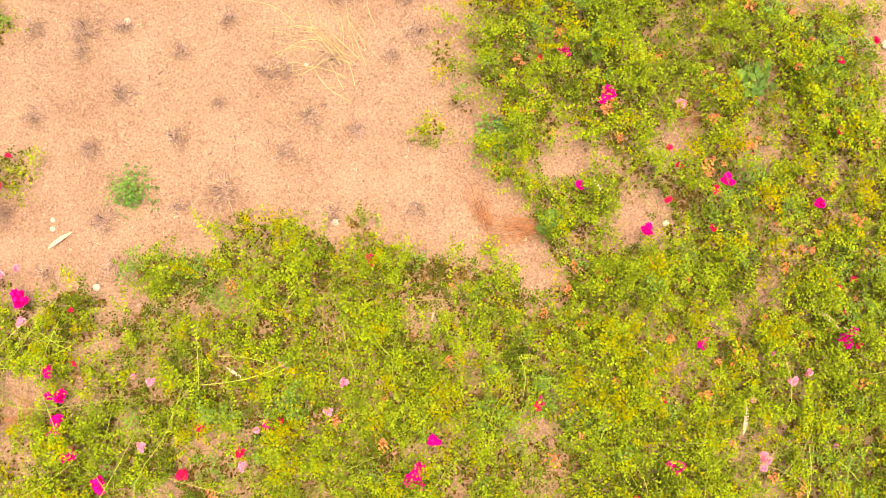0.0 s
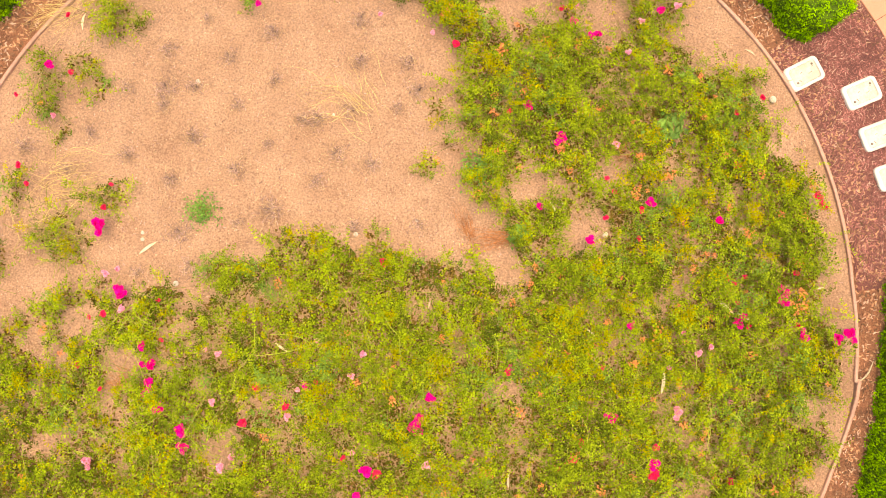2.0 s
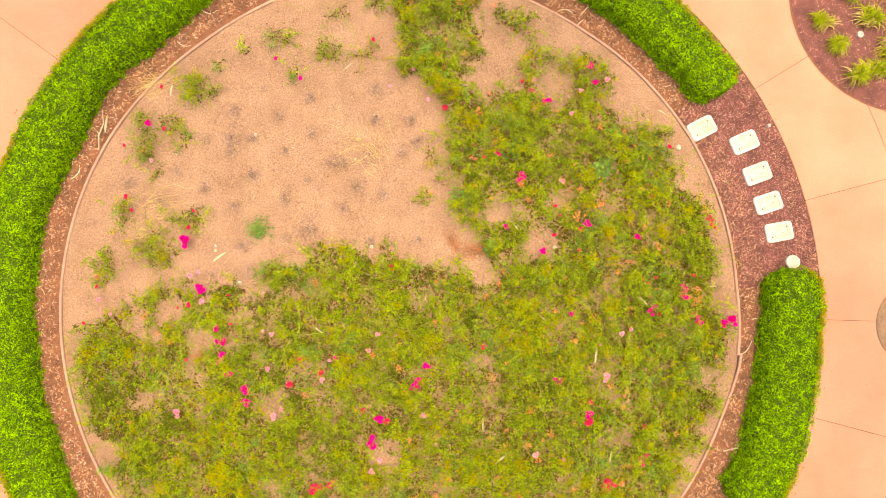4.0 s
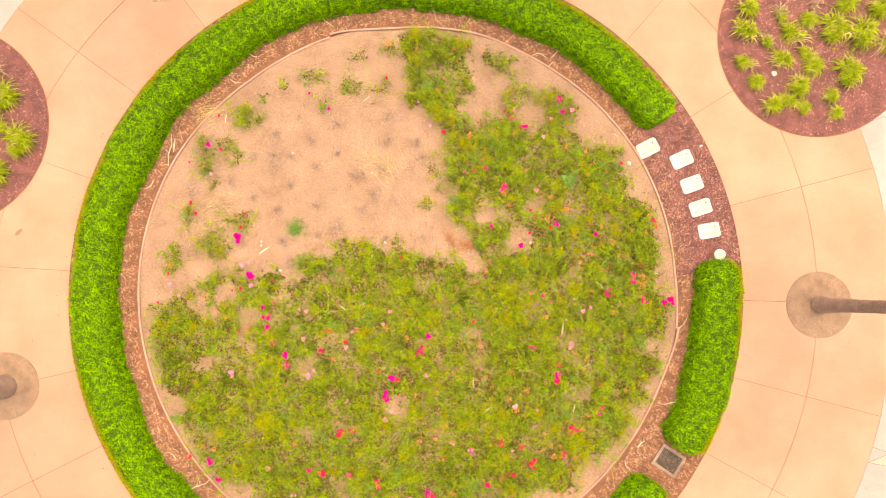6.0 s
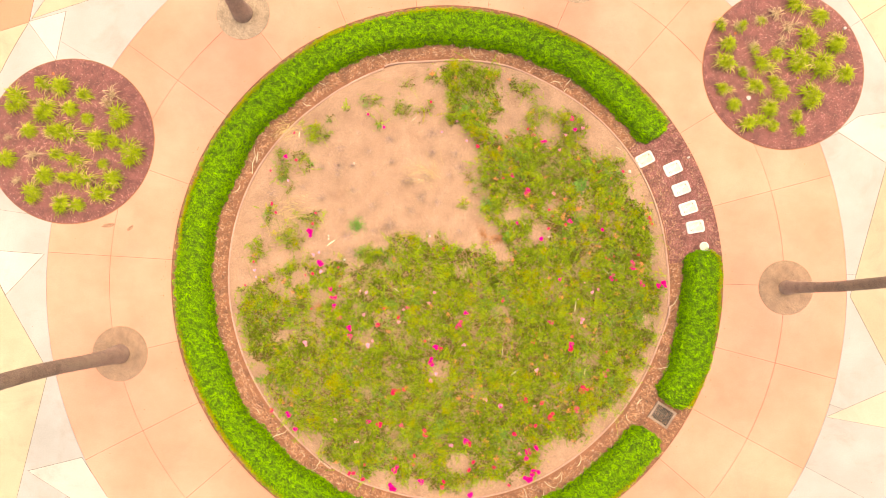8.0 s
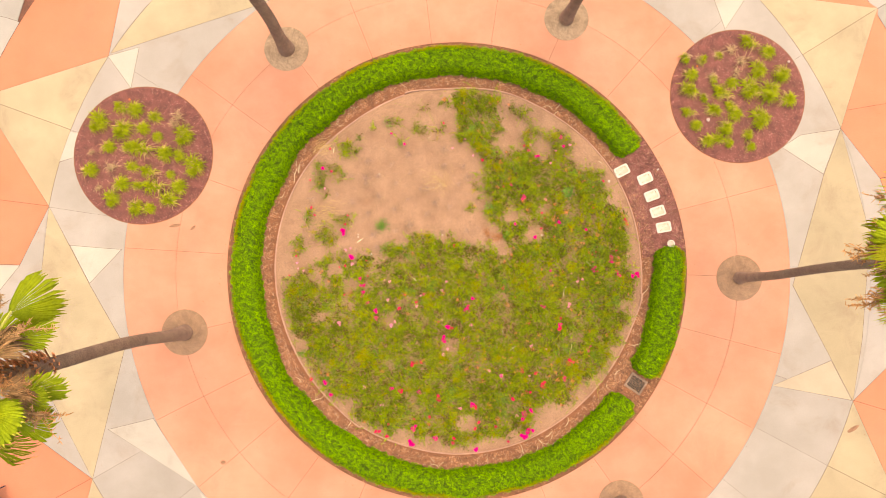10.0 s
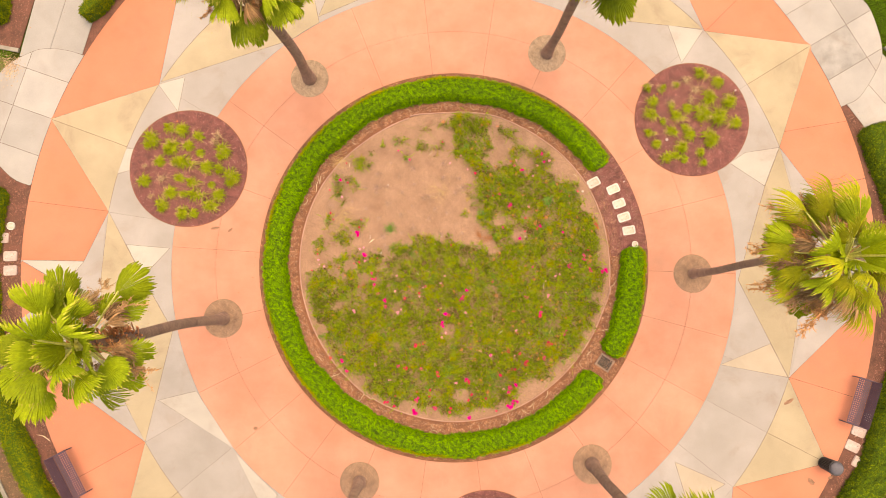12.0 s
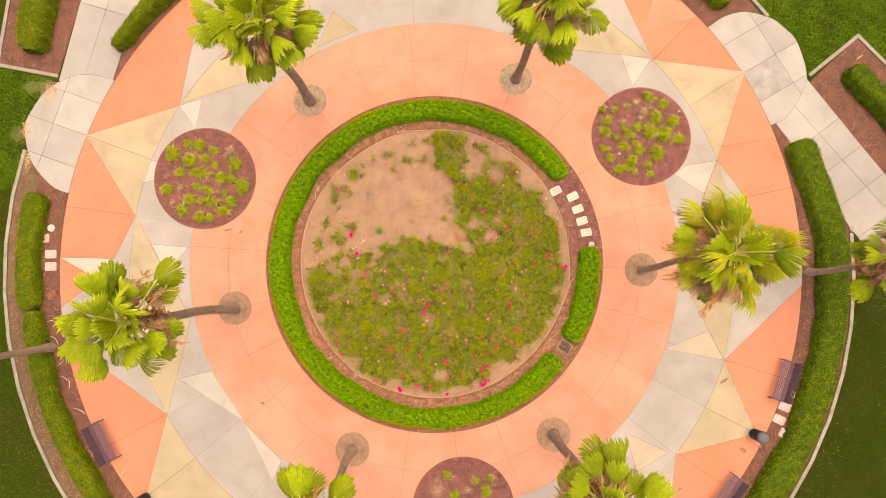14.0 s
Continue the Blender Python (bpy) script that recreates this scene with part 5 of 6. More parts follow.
spent = [spent_mesh(70 + i) for i in range(5)]
left = 230
while left:
    x, y = rng.uniform(-5.2, 5.2, 2)
    w = 0.3 + 0.7 * (x > 0.5)
    if cover(np.array([x]), np.array([y]))[0] > 0.45 and rng.random() < w:
        set_bloom(spent[rng.integers(5)], x, y, rng.choice((0.05, 0.065, 0.08, 0.11)) * rng.uniform(0.85, 1.15), "withered peach-coloured blossom")
        left -= 1
# long trailing weeds over the roses


def bent_strips(s, e, lift, width, g, seg):
    """Blades like strips(), each bowed sideways."""
    v, f = strips(s, e, lift, width, g, seg)
    t = np.linspace(0, 1, seg + 1)
    d = e - s
    bow = g.normal(0, 0.08, len(s))[:, None] * np.sin(np.pi * t)[None] + g.normal(0, 0.04, len(s))[:, None] * np.sin(2 * np.pi * t)[None]
    off = np.stack([-d[:, 1], d[:, 0], np.zeros(len(s))], 1)[:, None] * bow[:, :, None]
    return v + np.repeat(off.reshape(-1, 3), 2, 0), f


weeds = []
for x0, y0, a0, n0, ln in ((-3.4, -1.4, 100, 60, 1.1), (-2.2, -1.3, 95, 50, 1.0), (-2.0, -0.2, 60, 60, 1.2), (3.6, -1.2, 70, 50, 1.0), (1.0, 3.9, 60, 60, 0.8), (-3.2, 0.1, 20, 40, 1.0), (0.0, -0.5, 80, 70, 1.0), (3.5, -2.8, 120, 60, 0.9), (-0.8, -3.6, 40, 70, 0.9)):
    a = np.radians(a0 + rng.normal(0, 40, n0))
    s = np.stack([x0 + rng.normal(0, 0.5, n0), y0 + rng.normal(0, 0.5, n0), rng.uniform(0.24, 0.36, n0)], 1)
    e = s + np.stack([np.cos(a), np.sin(a), np.zeros(n0)], 1) * (ln * rng.uniform(0.3, 1.0, n0))[:, None]
    e[:, 2] = rng.uniform(0.2, 0.34, n0)
    ok = cover(e[:, 0], e[:, 1]) > 0.2
    s[:, :2] += rng.normal(0, 0.2, (n0, 2))
    ok &= rng.random(n0) < 0.45
    weeds.append(bent_strips(s[ok], e[ok], rng.uniform(0.02, 0.1, ok.sum()), rng.uniform(0.002, 0.004, ok.sum()), rng, 5))
tagged(arrays("weed_grass", *joined(weeds), M_VINE), "long pale green weed stems trailing over the roses", "weeds", "", "stuff")

# plants of their own in and beside the bare sand


def weed_clump(x, y, r, mat, label, n=240, leaf=0.035, h=0.1):
    top = empty("weed", label, "weed plant", "weeds in the bed", m=Matrix.Translation((x, y, soil_height(x, y))))
    g = np.random.default_rng(int(abs(x * 100 + y * 10)))
    q = g.normal(0, 0.5, (n, 2)) * r
    p = np.stack([q[:, 0], q[:, 1], 0.02 + h * g.random(n) * np.exp(-(q ** 2).sum(1) / r ** 2)], 1)
    arrays("leaves", *leaf_quads(p, g.normal(0, 0.35, (n, 3)) + [0, 0, 1], g.uniform(0.6, 1.3, n) * leaf, g, 0.6), mat, top)
    k = 26
    a = g.uniform(0, 6.283, k)
    e = np.stack([np.cos(a), np.sin(a), np.full(k, 0.1)], 1) * (g.uniform(0.4, 0.9, k) * r)[:, None]
    arrays("stem_tangle", *strips(np.zeros((k, 3)) + [0, 0, 0.01], e, np.full(k, 0.03), np.full(k, 0.003), g, 3), M_STEM, top)


weed_clump(-2.28, 1.29, 0.2, M_WEED, "bushy bluish green weed on bare sand", 420, 0.032)
weed_clump(1.02, 1.78, 0.2, M_WEED, "bluish green weed at the edge of the sand", 320, 0.04)
weed_clump(1.5, 1.0, 0.13, M_WEED, "grey green broad-leaved weed", 120, 0.07)
weed_clump(3.35, 2.28, 0.2, M_WEED, "broad-leaved pale green weed", 60, 0.11)
weed_clump(-0.15, 0.0, 0.2, M_LIME, "bright lime green seedling patch", 300, 0.04, 0.22)
weed_clump(3.75, 2.35, 0.22, M_LIME, "bright lime green weed among roses", 300, 0.035, 0.22)
weed_clump(0.62, 3.95, 0.3, M_LIME, "tall yellow green weed", 420, 0.04, 0.2)
weed_clump(0.95, 0.75, 0.12, M_LIME, "small yellow green weed on sand", 70, 0.035)
weed_clump(2.0, -2.9, 0.2, M_LIME, "yellow green weed among the roses", 200, 0.035, 0.2)
weed_clump(-0.2, -3.75, 0.28, M_WEED, "dark green grassy weed among the roses", 300, 0.05, 0.2)

# dead rose stumps in the sand


def twig_mesh(seed, n, reach, mat, width=0.0035):
    """Short dry twigs lying criss-cross round one spot."""
    g = np.random.default_rng(seed)
    a, r = g.uniform(0, 6.283, n), g.uniform(0.03, 0.1, n)
    q = g.normal(0, 0.36 * reach, (n, 2))
    h = 0.07 * np.exp(-(q ** 2).sum(1) / (0.25 * reach ** 2))
    s = np.stack([q[:, 0], q[:, 1], 0.004 + h * g.random(n)], 1)
    e = s + np.stack([np.cos(a) * r, np.sin(a) * r, g.uniform(-0.2, 0.6, n) * h], 1)
    me = quick_mesh("twigs", *strips(s, e, g.uniform(-0.006, 0.012, n), np.full(n, width) * g.uniform(0.6, 1.5, n), g, 2))
    me.materials.append(mat)
    return me


def stub_mesh(seed):
    g = random.Random(seed)
    bm = bmesh.new()
    for i in range(9):
        a, r = g.uniform(0, 6.28), g.uniform(0.01, 0.05)
        p = Vector((math.cos(a) * r, math.sin(a) * r, -0.02))
        q = p + Vector((math.cos(a + 0.4) * 0.04, math.sin(a + 0.4) * 0.04, g.uniform(0.05, 0.11)))
        tube(bm, [p, (p + q) / 2 + Vector((0.004, 0, 0)), q], [0.008, 0.007, 0.006], 5)
    me = bpy.data.meshes.new("stubs")
    bm.to_mesh(me)
    bm.free()
    me.materials.append(M_TWIG)
    return me


TWIGS = [twig_mesh(200 + i, 75 + 15 * i, 0.14 + 0.025 * i, M_TWIG, 0.0032) for i in range(4)]
LITTER = [twig_mesh(210 + i, 80, 0.26, M_DRYBIT, 0.0022) for i in range(3)]
STUBS = [stub_mesh(220 + i) for i in range(4)]
for i, (x, y) in enumerate(STUMPS):
    top = empty("rose_stump", "dead cut-back rose stump of dry grey-brown twigs", "stump", "dead rose stumps in the sand", m=Matrix.Translation((x, y, soil_height(x, y))) @ pose(0, 0, 0, 0, 0, 77 * i) @ Matrix.Scale(0.62 + 0.4 * ((i * 37) % 10) / 10, 4))
    hang("twig_tangle", TWIGS[i % 4], None, top)["kind"] = "stuff"
    hang("stump_core", STUBS[(i * 3) % 4], None, top)["kind"] = "stuff"
    hang("litter", LITTER[i % 3], None, top, "pale dry stalks")["kind"] = "stuff"


def dry_heap(x, y, reach, n, mat, label, a0, spread, name="dry_grass", loose=0.22):
    g = np.random.default_rng(int(abs(x * 77 + y * 31)) + n)
    a = np.radians(a0 + g.normal(0, spread, n))
    s = np.stack([g.normal(0, loose * reach, n), g.normal(0, loose * reach, n), np.full(n, 0.01)], 1)
    e = s + np.stack([np.cos(a), np.sin(a), np.full(n, 0.08)], 1) * (g.uniform(0.4, 1.0, n) * reach)[:, None]
    ob = arrays(name, *bent_strips(s, e, g.uniform(0.01, 0.05, n), g.uniform(0.0013, 0.0028, n), g, 6), mat)
    ob.matrix_basis = Matrix.Translation((x, y, max(0.0, soil_height(x, y))))
    return tagged(ob, label, "dry plant", "dry plants in the bed")


dry_heap(-0.3, 2.45, 0.7, 26, M_STRAW, "heap of golden dry grass stalks on sand", 115, 28)
dry_heap(-0.6, 2.6, 0.6, 24, M_STRAW, "scattered golden grass stalks on sand", 190, 40)
dry_heap(-4.1, 1.7, 0.8, 46, M_STRAW, "mat of pale straw on sand", 0, 16)
dry_heap(-4.3, 1.15, 0.8, 30, M_STRAW, "loose pale straw on sand", 30, 25)
dry_heap(-3.9, 3.75, 0.55, 80, M_STRAW, "dry straw tuft lying over the edging", 200, 26)
dry_heap(0.92, 0.97, 0.48, 34, M_RUST, "rust brown dead stems on sand", 113, 9, loose=0.07)
dry_heap(1.42, 0.96, 0.66, 46, M_RUST, "flat rust brown dead plant on sand", 184, 12, loose=0.07)
dry_heap(2.75, 2.0, 0.35, 50, M_RUST, "rust brown dead stems among roses", 60, 60)
dry_heap(-3.2, -0.75, 0.3, 70, M_RUST, "withered orange brown stems", 90, 180)

# bleached leaves that have fallen on the bed


def fallen_leaf_mesh(seed):
    g = random.Random(seed)
    bm = bmesh.new()
    top, low, bend = [], [], g.uniform(-0.12, 0.12)
    for i in range(9):
        t = i / 8
        w = 0.10 * math.sin(math.pi * min(1, t * 0.97 + 0.03)) ** 0.8 + 0.006
        c = Vector((t - 0.5, bend * math.sin(math.pi * t), 0.05 * math.sin(math.pi * t)))
        row = [c + Vector((0, -w, 0.02)), c, c + Vector((0, w, 0.02))]
        top.append([bm.verts.new(p + Vector((0, 0, 0.008))) for p in row])
        low.append([bm.verts.new(p) for p in row])
    for i in range(8):
        for k in range(2):
            bm.faces.new((top[i][k], top[i + 1][k], top[i + 1][k + 1], top[i][k + 1]))
            bm.faces.new((low[i][k], low[i][k + 1], low[i + 1][k + 1], low[i + 1][k]))
        for k in (0, 2):
            bm.faces.new((top[i][k], low[i][k], low[i + 1][k], top[i + 1][k]))
    bmesh.ops.recalc_face_normals(bm, faces=bm.faces)
    me = bpy.data.meshes.new("fallen_leaf")
    bm.to_mesh(me)
    bm.free()
    me.materials.append(M_PALELEAF)
    return me


LEAVES = [fallen_leaf_mesh(300 + i) for i in range(3)]
for i, (x, y, a, s) in enumerate(FALLEN):
    ob = hang("fallen_leaf", LEAVES[i % 3], None)
    up = 0.17 if cover(np.array([x]), np.array([y]))[0] > 0.4 else 0.01
    ob.matrix_basis = Matrix.Translation((x, y, soil_height(x, y) + up)) @ pose(0, 0, 0, 0, 0, a) @ Matrix.Diagonal((s * 0.95, s * 0.62, s, 1))
    tagged(ob, "long bleached dry leaf fallen on the bed", "dead leaf", "fallen leaves")

# brown litter under the roses; its dark tone paints the shade there
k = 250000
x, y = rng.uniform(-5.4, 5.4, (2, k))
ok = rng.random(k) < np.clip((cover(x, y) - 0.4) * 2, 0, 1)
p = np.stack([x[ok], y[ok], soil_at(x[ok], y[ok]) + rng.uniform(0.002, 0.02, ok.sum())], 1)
tagged(arrays("leaf_litter", *chips(p, rng.uniform(0.016, 0.045, len(p)), rng.uniform(0.01, 0.024, len(p)), rng), M_UNDER), "dead leaves under the roses, darkened for the shade there", "leaf litter", "", "stuff")

# crumbs, pebbles and dry bits on the sand
k = 52000
x, y = rng.uniform(-5.45, 5.45, (2, k))
ok = np.hypot(x, y) < 5.4
x, y = x[ok], y[ok]
p = np.stack([x, y, soil_at(x, y) + 0.002], 1)
s = rng.uniform(0.005, 0.016, len(p)) * (1 + 1.2 * (rng.random(len(p)) > 0.97))
tagged(arrays("soil_crumbs", *chips(p, s, s * rng.uniform(0.5, 0.9, len(p)), rng), M_CLOD), "crumbs of dry soil and gravel on the sand", "gravel", "", "stuff")
sel = rng.random(len(p)) < 0.11
tagged(arrays("dry_bits", *chips(p[sel] + [0.01, 0.01, 0.004], rng.uniform(0.02, 0.08, sel.sum()), np.full(sel.sum(), 0.004), rng, 0.1), M_DRYBIT), "short bits of dry straw on the sand", "plant litter", "", "stuff")
sel = rng.random(len(p)) < 0.16
tagged(arrays("twig_bits", *chips(p[sel] + [0.02, 0.0, 0.004], rng.uniform(0.02, 0.07, sel.sum()), np.full(sel.sum(), 0.006), rng, 0.1), M_TWIG), "short brown twig bits on the sand", "plant litter", "", "stuff")
for x, y, s in ((0.28, 1.16, 0.02), (-2.36, 2.86, 0.03), (2.55, 0.98, 0.035), (-3.0, 0.95, 0.025), (-3.0, 1.03, 0.022), (-2.6, 0.42, 0.035), (4.62, 2.62, 0.045), (-0.72, 2.45, 0.02), (-0.45, 1.0, 0.03)):
    bm = bmesh.new()
    bmesh.ops.create_icosphere(bm, subdivisions=2, radius=s)
    for v in bm.verts:
        v.co *= 1 + 0.18 * noise.noise(v.co * 30)
        v.co.z *= 0.6
    ob = part("pebble", bm, M_STONE)
    ob.matrix_basis = Matrix.Translation((x, y, soil_height(x, y) + s * 0.3))
    tagged(ob, "small pale stone on the sandy soil", "stone", "stones in the bed")

# ---- mulch chips ----


def ring_points(r0, r1, a0, a1, n, z, cx=0.0, cy=0.0):
    r = np.sqrt(RNG.uniform(r0 ** 2, r1 ** 2, n))
    a = np.radians(RNG.uniform(a0, a1, n))
    return np.stack([cx + r * np.cos(a), cy + r * np.sin(a), np.full(n, z) + RNG.uniform(0, 0.012, n)], 1)


def chip_stuff(name, p, length, width, mat, label):
    n = len(p)
    tagged(arrays(name, *chips(p, RNG.uniform(0.5, 1.4, n) * length, RNG.uniform(0.6, 1.4, n) * width, RNG), mat), label, "mulch", "", "stuff")


chip_stuff("bark_chips", np.concatenate([ring_points(5.6, 6.0, 0, 360, 9000, 0.004), ring_points(5.6, 6.9, -38, -28, 900, 0.004), ring_points(6.7, 6.93, 0, 360, 2500, 0.004)]), 0.045, 0.016, M_BARK_CHIP, "orange brown bark chips under the hedge")
chip_stuff("pale_bark_chips", ring_points(5.6, 6.0, -330, 3, 2000, 0.006), 0.05, 0.012, M_PALE_CHIP, "bleached bark chips and twigs")
chip_stuff("red_chips", ring_points(5.62, 6.93, 4, 34, 11000, 0.008), 0.03, 0.007, M_MULCH_CHIP, "dark red shredded wood mulch")
chip_stuff("pale_red_chips", ring_points(5.62, 6.93, 4, 34, 900, 0.012), 0.055, 0.006, M_PALE_CHIP, "bleached slivers in the red mulch")
outer = np.concatenate([ring_points(15.35, 16.4, 160, 240, 7000, -0.02), ring_points(15.35, 15.9, -60, 22, 5000, -0.02)])


def bed_points(poly, n):
    q = np.array(poly)
    p = RNG.uniform(q.min(0), q.max(0), (n, 2))
    p = p[inside(p[:, 0], p[:, 1], q)]
    return np.c_[p, RNG.uniform(-0.025, -0.01, len(p))]


outer = np.concatenate([outer, ring_points(16.6, 17.1, -60, 4, 1200, -0.02), ring_points(15.35, 17.35, 41, 60, 2500, -0.02), bed_points([(15.75, 7.5), (17.85, 9.4), (25, 1.8), (23.4, 0.2), (18.9, 3.6)], 17000), bed_points([(-18.2, 8.3), (-15.85, 7.9), (-13.8, 16.2), (-17.2, 17.0)], 8000), bed_points([(14.2, 5.6), (14.9, 5.0), (15.6, 4.0), (14.6, 4.4)], 700)])
chip_stuff("outer_chips", outer, 0.05, 0.014, M_MULCH_OUT_CHIP, "dark red shredded wood mulch in the outer bed")
chip_stuff("strip_chips", ring_points(16.75, 17.36, 165, 236, 2600, -0.016, -0.2), 0.045, 0.014, M_BARK_CHIP, "brown chips between hedge and kerb")
chip_stuff("outer_pale_chips", outer[::14] + [0.02, 0.03, 0.008], 0.055, 0.008, M_PALE_CHIP, "bleached slivers in the outer mulch")

# twigs lying on the bark
for i, (x, y, a, s) in enumerate(((-4.9, 2.95, 84, 0.34), (-1.75, 5.75, -50, 0.3), (0.6, 5.78, -60, 0.3), (5.1, -1.5, 40, 0.3), (-4.2, -3.9, 30, 0.35), (5.55, -2.3, 10, 0.3), (1.9, -5.4, 120, 0.35), (3.2, 5.0, 40, 0.2))):
    bm = bmesh.new()
    tube(bm, [(-s, 0, 0.02), (-s * 0.3, 0.02, 0.05), (s * 0.3, -0.03, 0.04), (s, 0.03, 0.02)], [0.008, 0.011, 0.009, 0.004], 5)
    tube(bm, [(-s * 0.2, 0.02, 0.045), (s * 0.1, s * 0.4, 0.03)], [0.006, 0.003], 5)
    ob = part("fallen_twig", bm, M_PALELEAF)
    ob.matrix_basis = Matrix.Translation((x, y, 0.0)) @ pose(0, 0, 0, 0, 0, a)
    tagged(ob, "bleached forked twig lying on the bark", "twig", "fallen twigs")


def curl_mesh(seed):
    """A pale dry strip of leaf stalk, bent into a hook."""
    g = random.Random(seed)
    bm = bmesh.new()
    hook = g.uniform(0.6, 2.2)
    pts = [(0.17 * math.sin(hook * i / 6) / hook * 2 - 0.1, 0.17 * (1 - math.cos(hook * i / 6)) / hook * 2, 0.012 + 0.012 * math.sin(i)) for i in range(7)]
    tube(bm, pts, [0.005, 0.008, 0.011, 0.011, 0.009, 0.007, 0.004], 5)
    me = bpy.data.meshes.new("dry_curl")
    bm.to_mesh(me)
    bm.free()
    me.materials.append(M_PALELEAF)
    return me


CURLS = [curl_mesh(500 + i) for i in range(5)]
lay = random.Random(17)
for i in range(32):
    deg = lay.uniform(-100, -30) if i < 15 else lay.uniform(-270, 90)
    if 2 < deg < 35:
        continue
    x, y = polar(lay.uniform(5.62, 5.95), deg)
    ob = hang("dry_curl", CURLS[i % 5], None)
    ob.matrix_basis = pose(x, y, 0.004, 0, 0, lay.uniform(0, 360)) @ Matrix.Scale(lay.uniform(0.5, 1.05), 4)
    tagged(ob, "pale curled dry stalk lying on the bark", "dead leaf", "dry curls on the bark")

# dry strips, a bleached leaf and a brown twig that lie outside the round bed
for i, (x, y, a) in enumerate(((-15.2, -3.91, 70), (-15.01, -4.74, 110), (-14.83, -5.07, 60), (-14.29, -6.07, 130), (-14.07, -7.55, 20), (-13.81, -7.8, 75), (-12.54, -8.54, 40), (-15.4, -3.24, 95), (-15.3, -4.2, 20), (-15.6, -2.4, 140))):
    ob = hang("dry_curl", CURLS[i % 5], None)
    ob.matrix_basis = pose(x, y, -0.012, 0, 0, a) @ Matrix.Scale(1.1 + 0.15 * (i % 4), 4)
    tagged(ob, "pale dry strip lying on the outer mulch", "dead leaf", "dry strips on the outer mulch")
ob = hang("fallen_leaf", LEAVES[1], None)
ob.matrix_basis = pose(17.89, 8.64, -0.018, 0, 0, 35) @ Matrix.Diagonal((0.36, 0.24, 0.36, 1))
tagged(ob, "bleached dry leaf fallen on red mulch", "dead leaf", "fallen leaves")
bm = bmesh.new()
tube(bm, [(-0.45, -0.04, 0.012), (-0.15, 0.03, 0.02), (0.2, 0.0, 0.018), (0.5, 0.1, 0.01)], [0.006, 0.01, 0.009, 0.004], 5)
for x, y, u, v in ((-0.15, 0.03, 0.1, 0.14), (0.05, 0.015, 0.3, -0.09), (0.2, 0.0, 0.42, 0.16), (0.3, 0.03, 0.46, -0.02)):
    tube(bm, [(x, y, 0.018), (u, v, 0.012)], [0.006, 0.003], 5)
ob = part("fallen_twig", bm, M_RUST)
ob.matrix_basis = pose(13.73, 3.05, 0.0, 0, 0, 14)
tagged(ob, "rusty brown branched twig dropped on the pink paving", "twig", "fallen twigs")

# ---- valve boxes and drain ----


def rounded(w, h, r, n=5):
    pts = []
    for cx, cy, a in ((w / 2 - r, h / 2 - r, 0), (-w / 2 + r, h / 2 - r, 90), (-w / 2 + r, -h / 2 + r, 180), (w / 2 - r, -h / 2 + r, 270)):
        pts += [(cx + r * math.cos(radians(a + 90 * i / n)), cy + r * math.sin(radians(a + 90 * i / n))) for i in range(n + 1)]
    return pts


def loft(bm, loops, cap_last=True):
    rows = [[bm.verts.new((x, y, z)) for x, y in pts] for pts, z in loops]
    for a, b in zip(rows, rows[1:]):
        for i in range(len(a)):
            bm.faces.new((a[i], a[(i + 1) % len(a)], b[(i + 1) % len(b)], b[i]))
    if cap_last:
        bm.faces.new(rows[-1])
    return bm


def valve_box(w, h, m, label, group, tint=None):
    top = empty("valve_box", label, "valve box", group, m=m)
    frame_r, lid_r = min(w, h) * 0.2, min(w, h) * 0.12
    bm = loft(bmesh.new(), [(rounded(w, h, frame_r), -0.05), (rounded(w, h, frame_r), 0.03), (rounded(w - 0.02, h - 0.02, frame_r), 0.042), (rounded(w * 0.78, h * 0.74, lid_r), 0.042), (rounded(w * 0.78, h * 0.74, lid_r), 0.005)])
    part("frame", bm, tint or M_VALVE, top)
    lid = part("lid", loft(bmesh.new(), [(rounded(w * 0.762, h * 0.718, lid_r), 0.02), (rounded(w * 0.762, h * 0.718, lid_r), 0.036), (rounded(w * 0.715, h * 0.665, lid_r), 0.040)]), tint or M_VALVE_LID, top, "stained concrete lid")
    for sx in (1, -1):
        bm = bmesh.new()
        bmesh.ops.create_cone(bm, cap_ends=True, segments=12, radius1=0.016, radius2=0.013, depth=0.008, matrix=Matrix.Translation((sx * w * 0.29, sx * h * 0.22, 0.042)))
        part("bolt", bm, M_STEEL, lid, "rusty lid bolt")
    for x, y, s, a in ((0.07, -0.02, 0.05, 12), (-0.1, -0.07, 0.035, -60), (0.13, 0.05, 0.025, 5), (-0.04, 0.03, 0.03, 20)):
        bm = bmesh.new()
        box(bm, (x * w / 0.5, y * h / 0.36, 0.041), (s, 0.006, 0.004), radians(a))
        part("slot", bm, M_STEEL, lid, "rust-stained mark")
    return top


def round_box(r, m, label, group):
    top = empty("valve_box", label, "valve box", group, m=m)
    ring = lambda q: [(q * math.cos(i * 0.3142), q * math.sin(i * 0.3142)) for i in range(20)]
    part("frame", loft(bmesh.new(), [(ring(r), -0.05), (ring(r), 0.03), (ring(r - 0.012), 0.042), (ring(r * 0.76), 0.042), (ring(r * 0.76), 0.025)]), M_VALVE, top)
    part("lid", loft(bmesh.new(), [(ring(r * 0.73), 0.02), (ring(r * 0.73), 0.036), (ring(r * 0.68), 0.04)]), M_VALVE_LID, top, "round concrete lid")


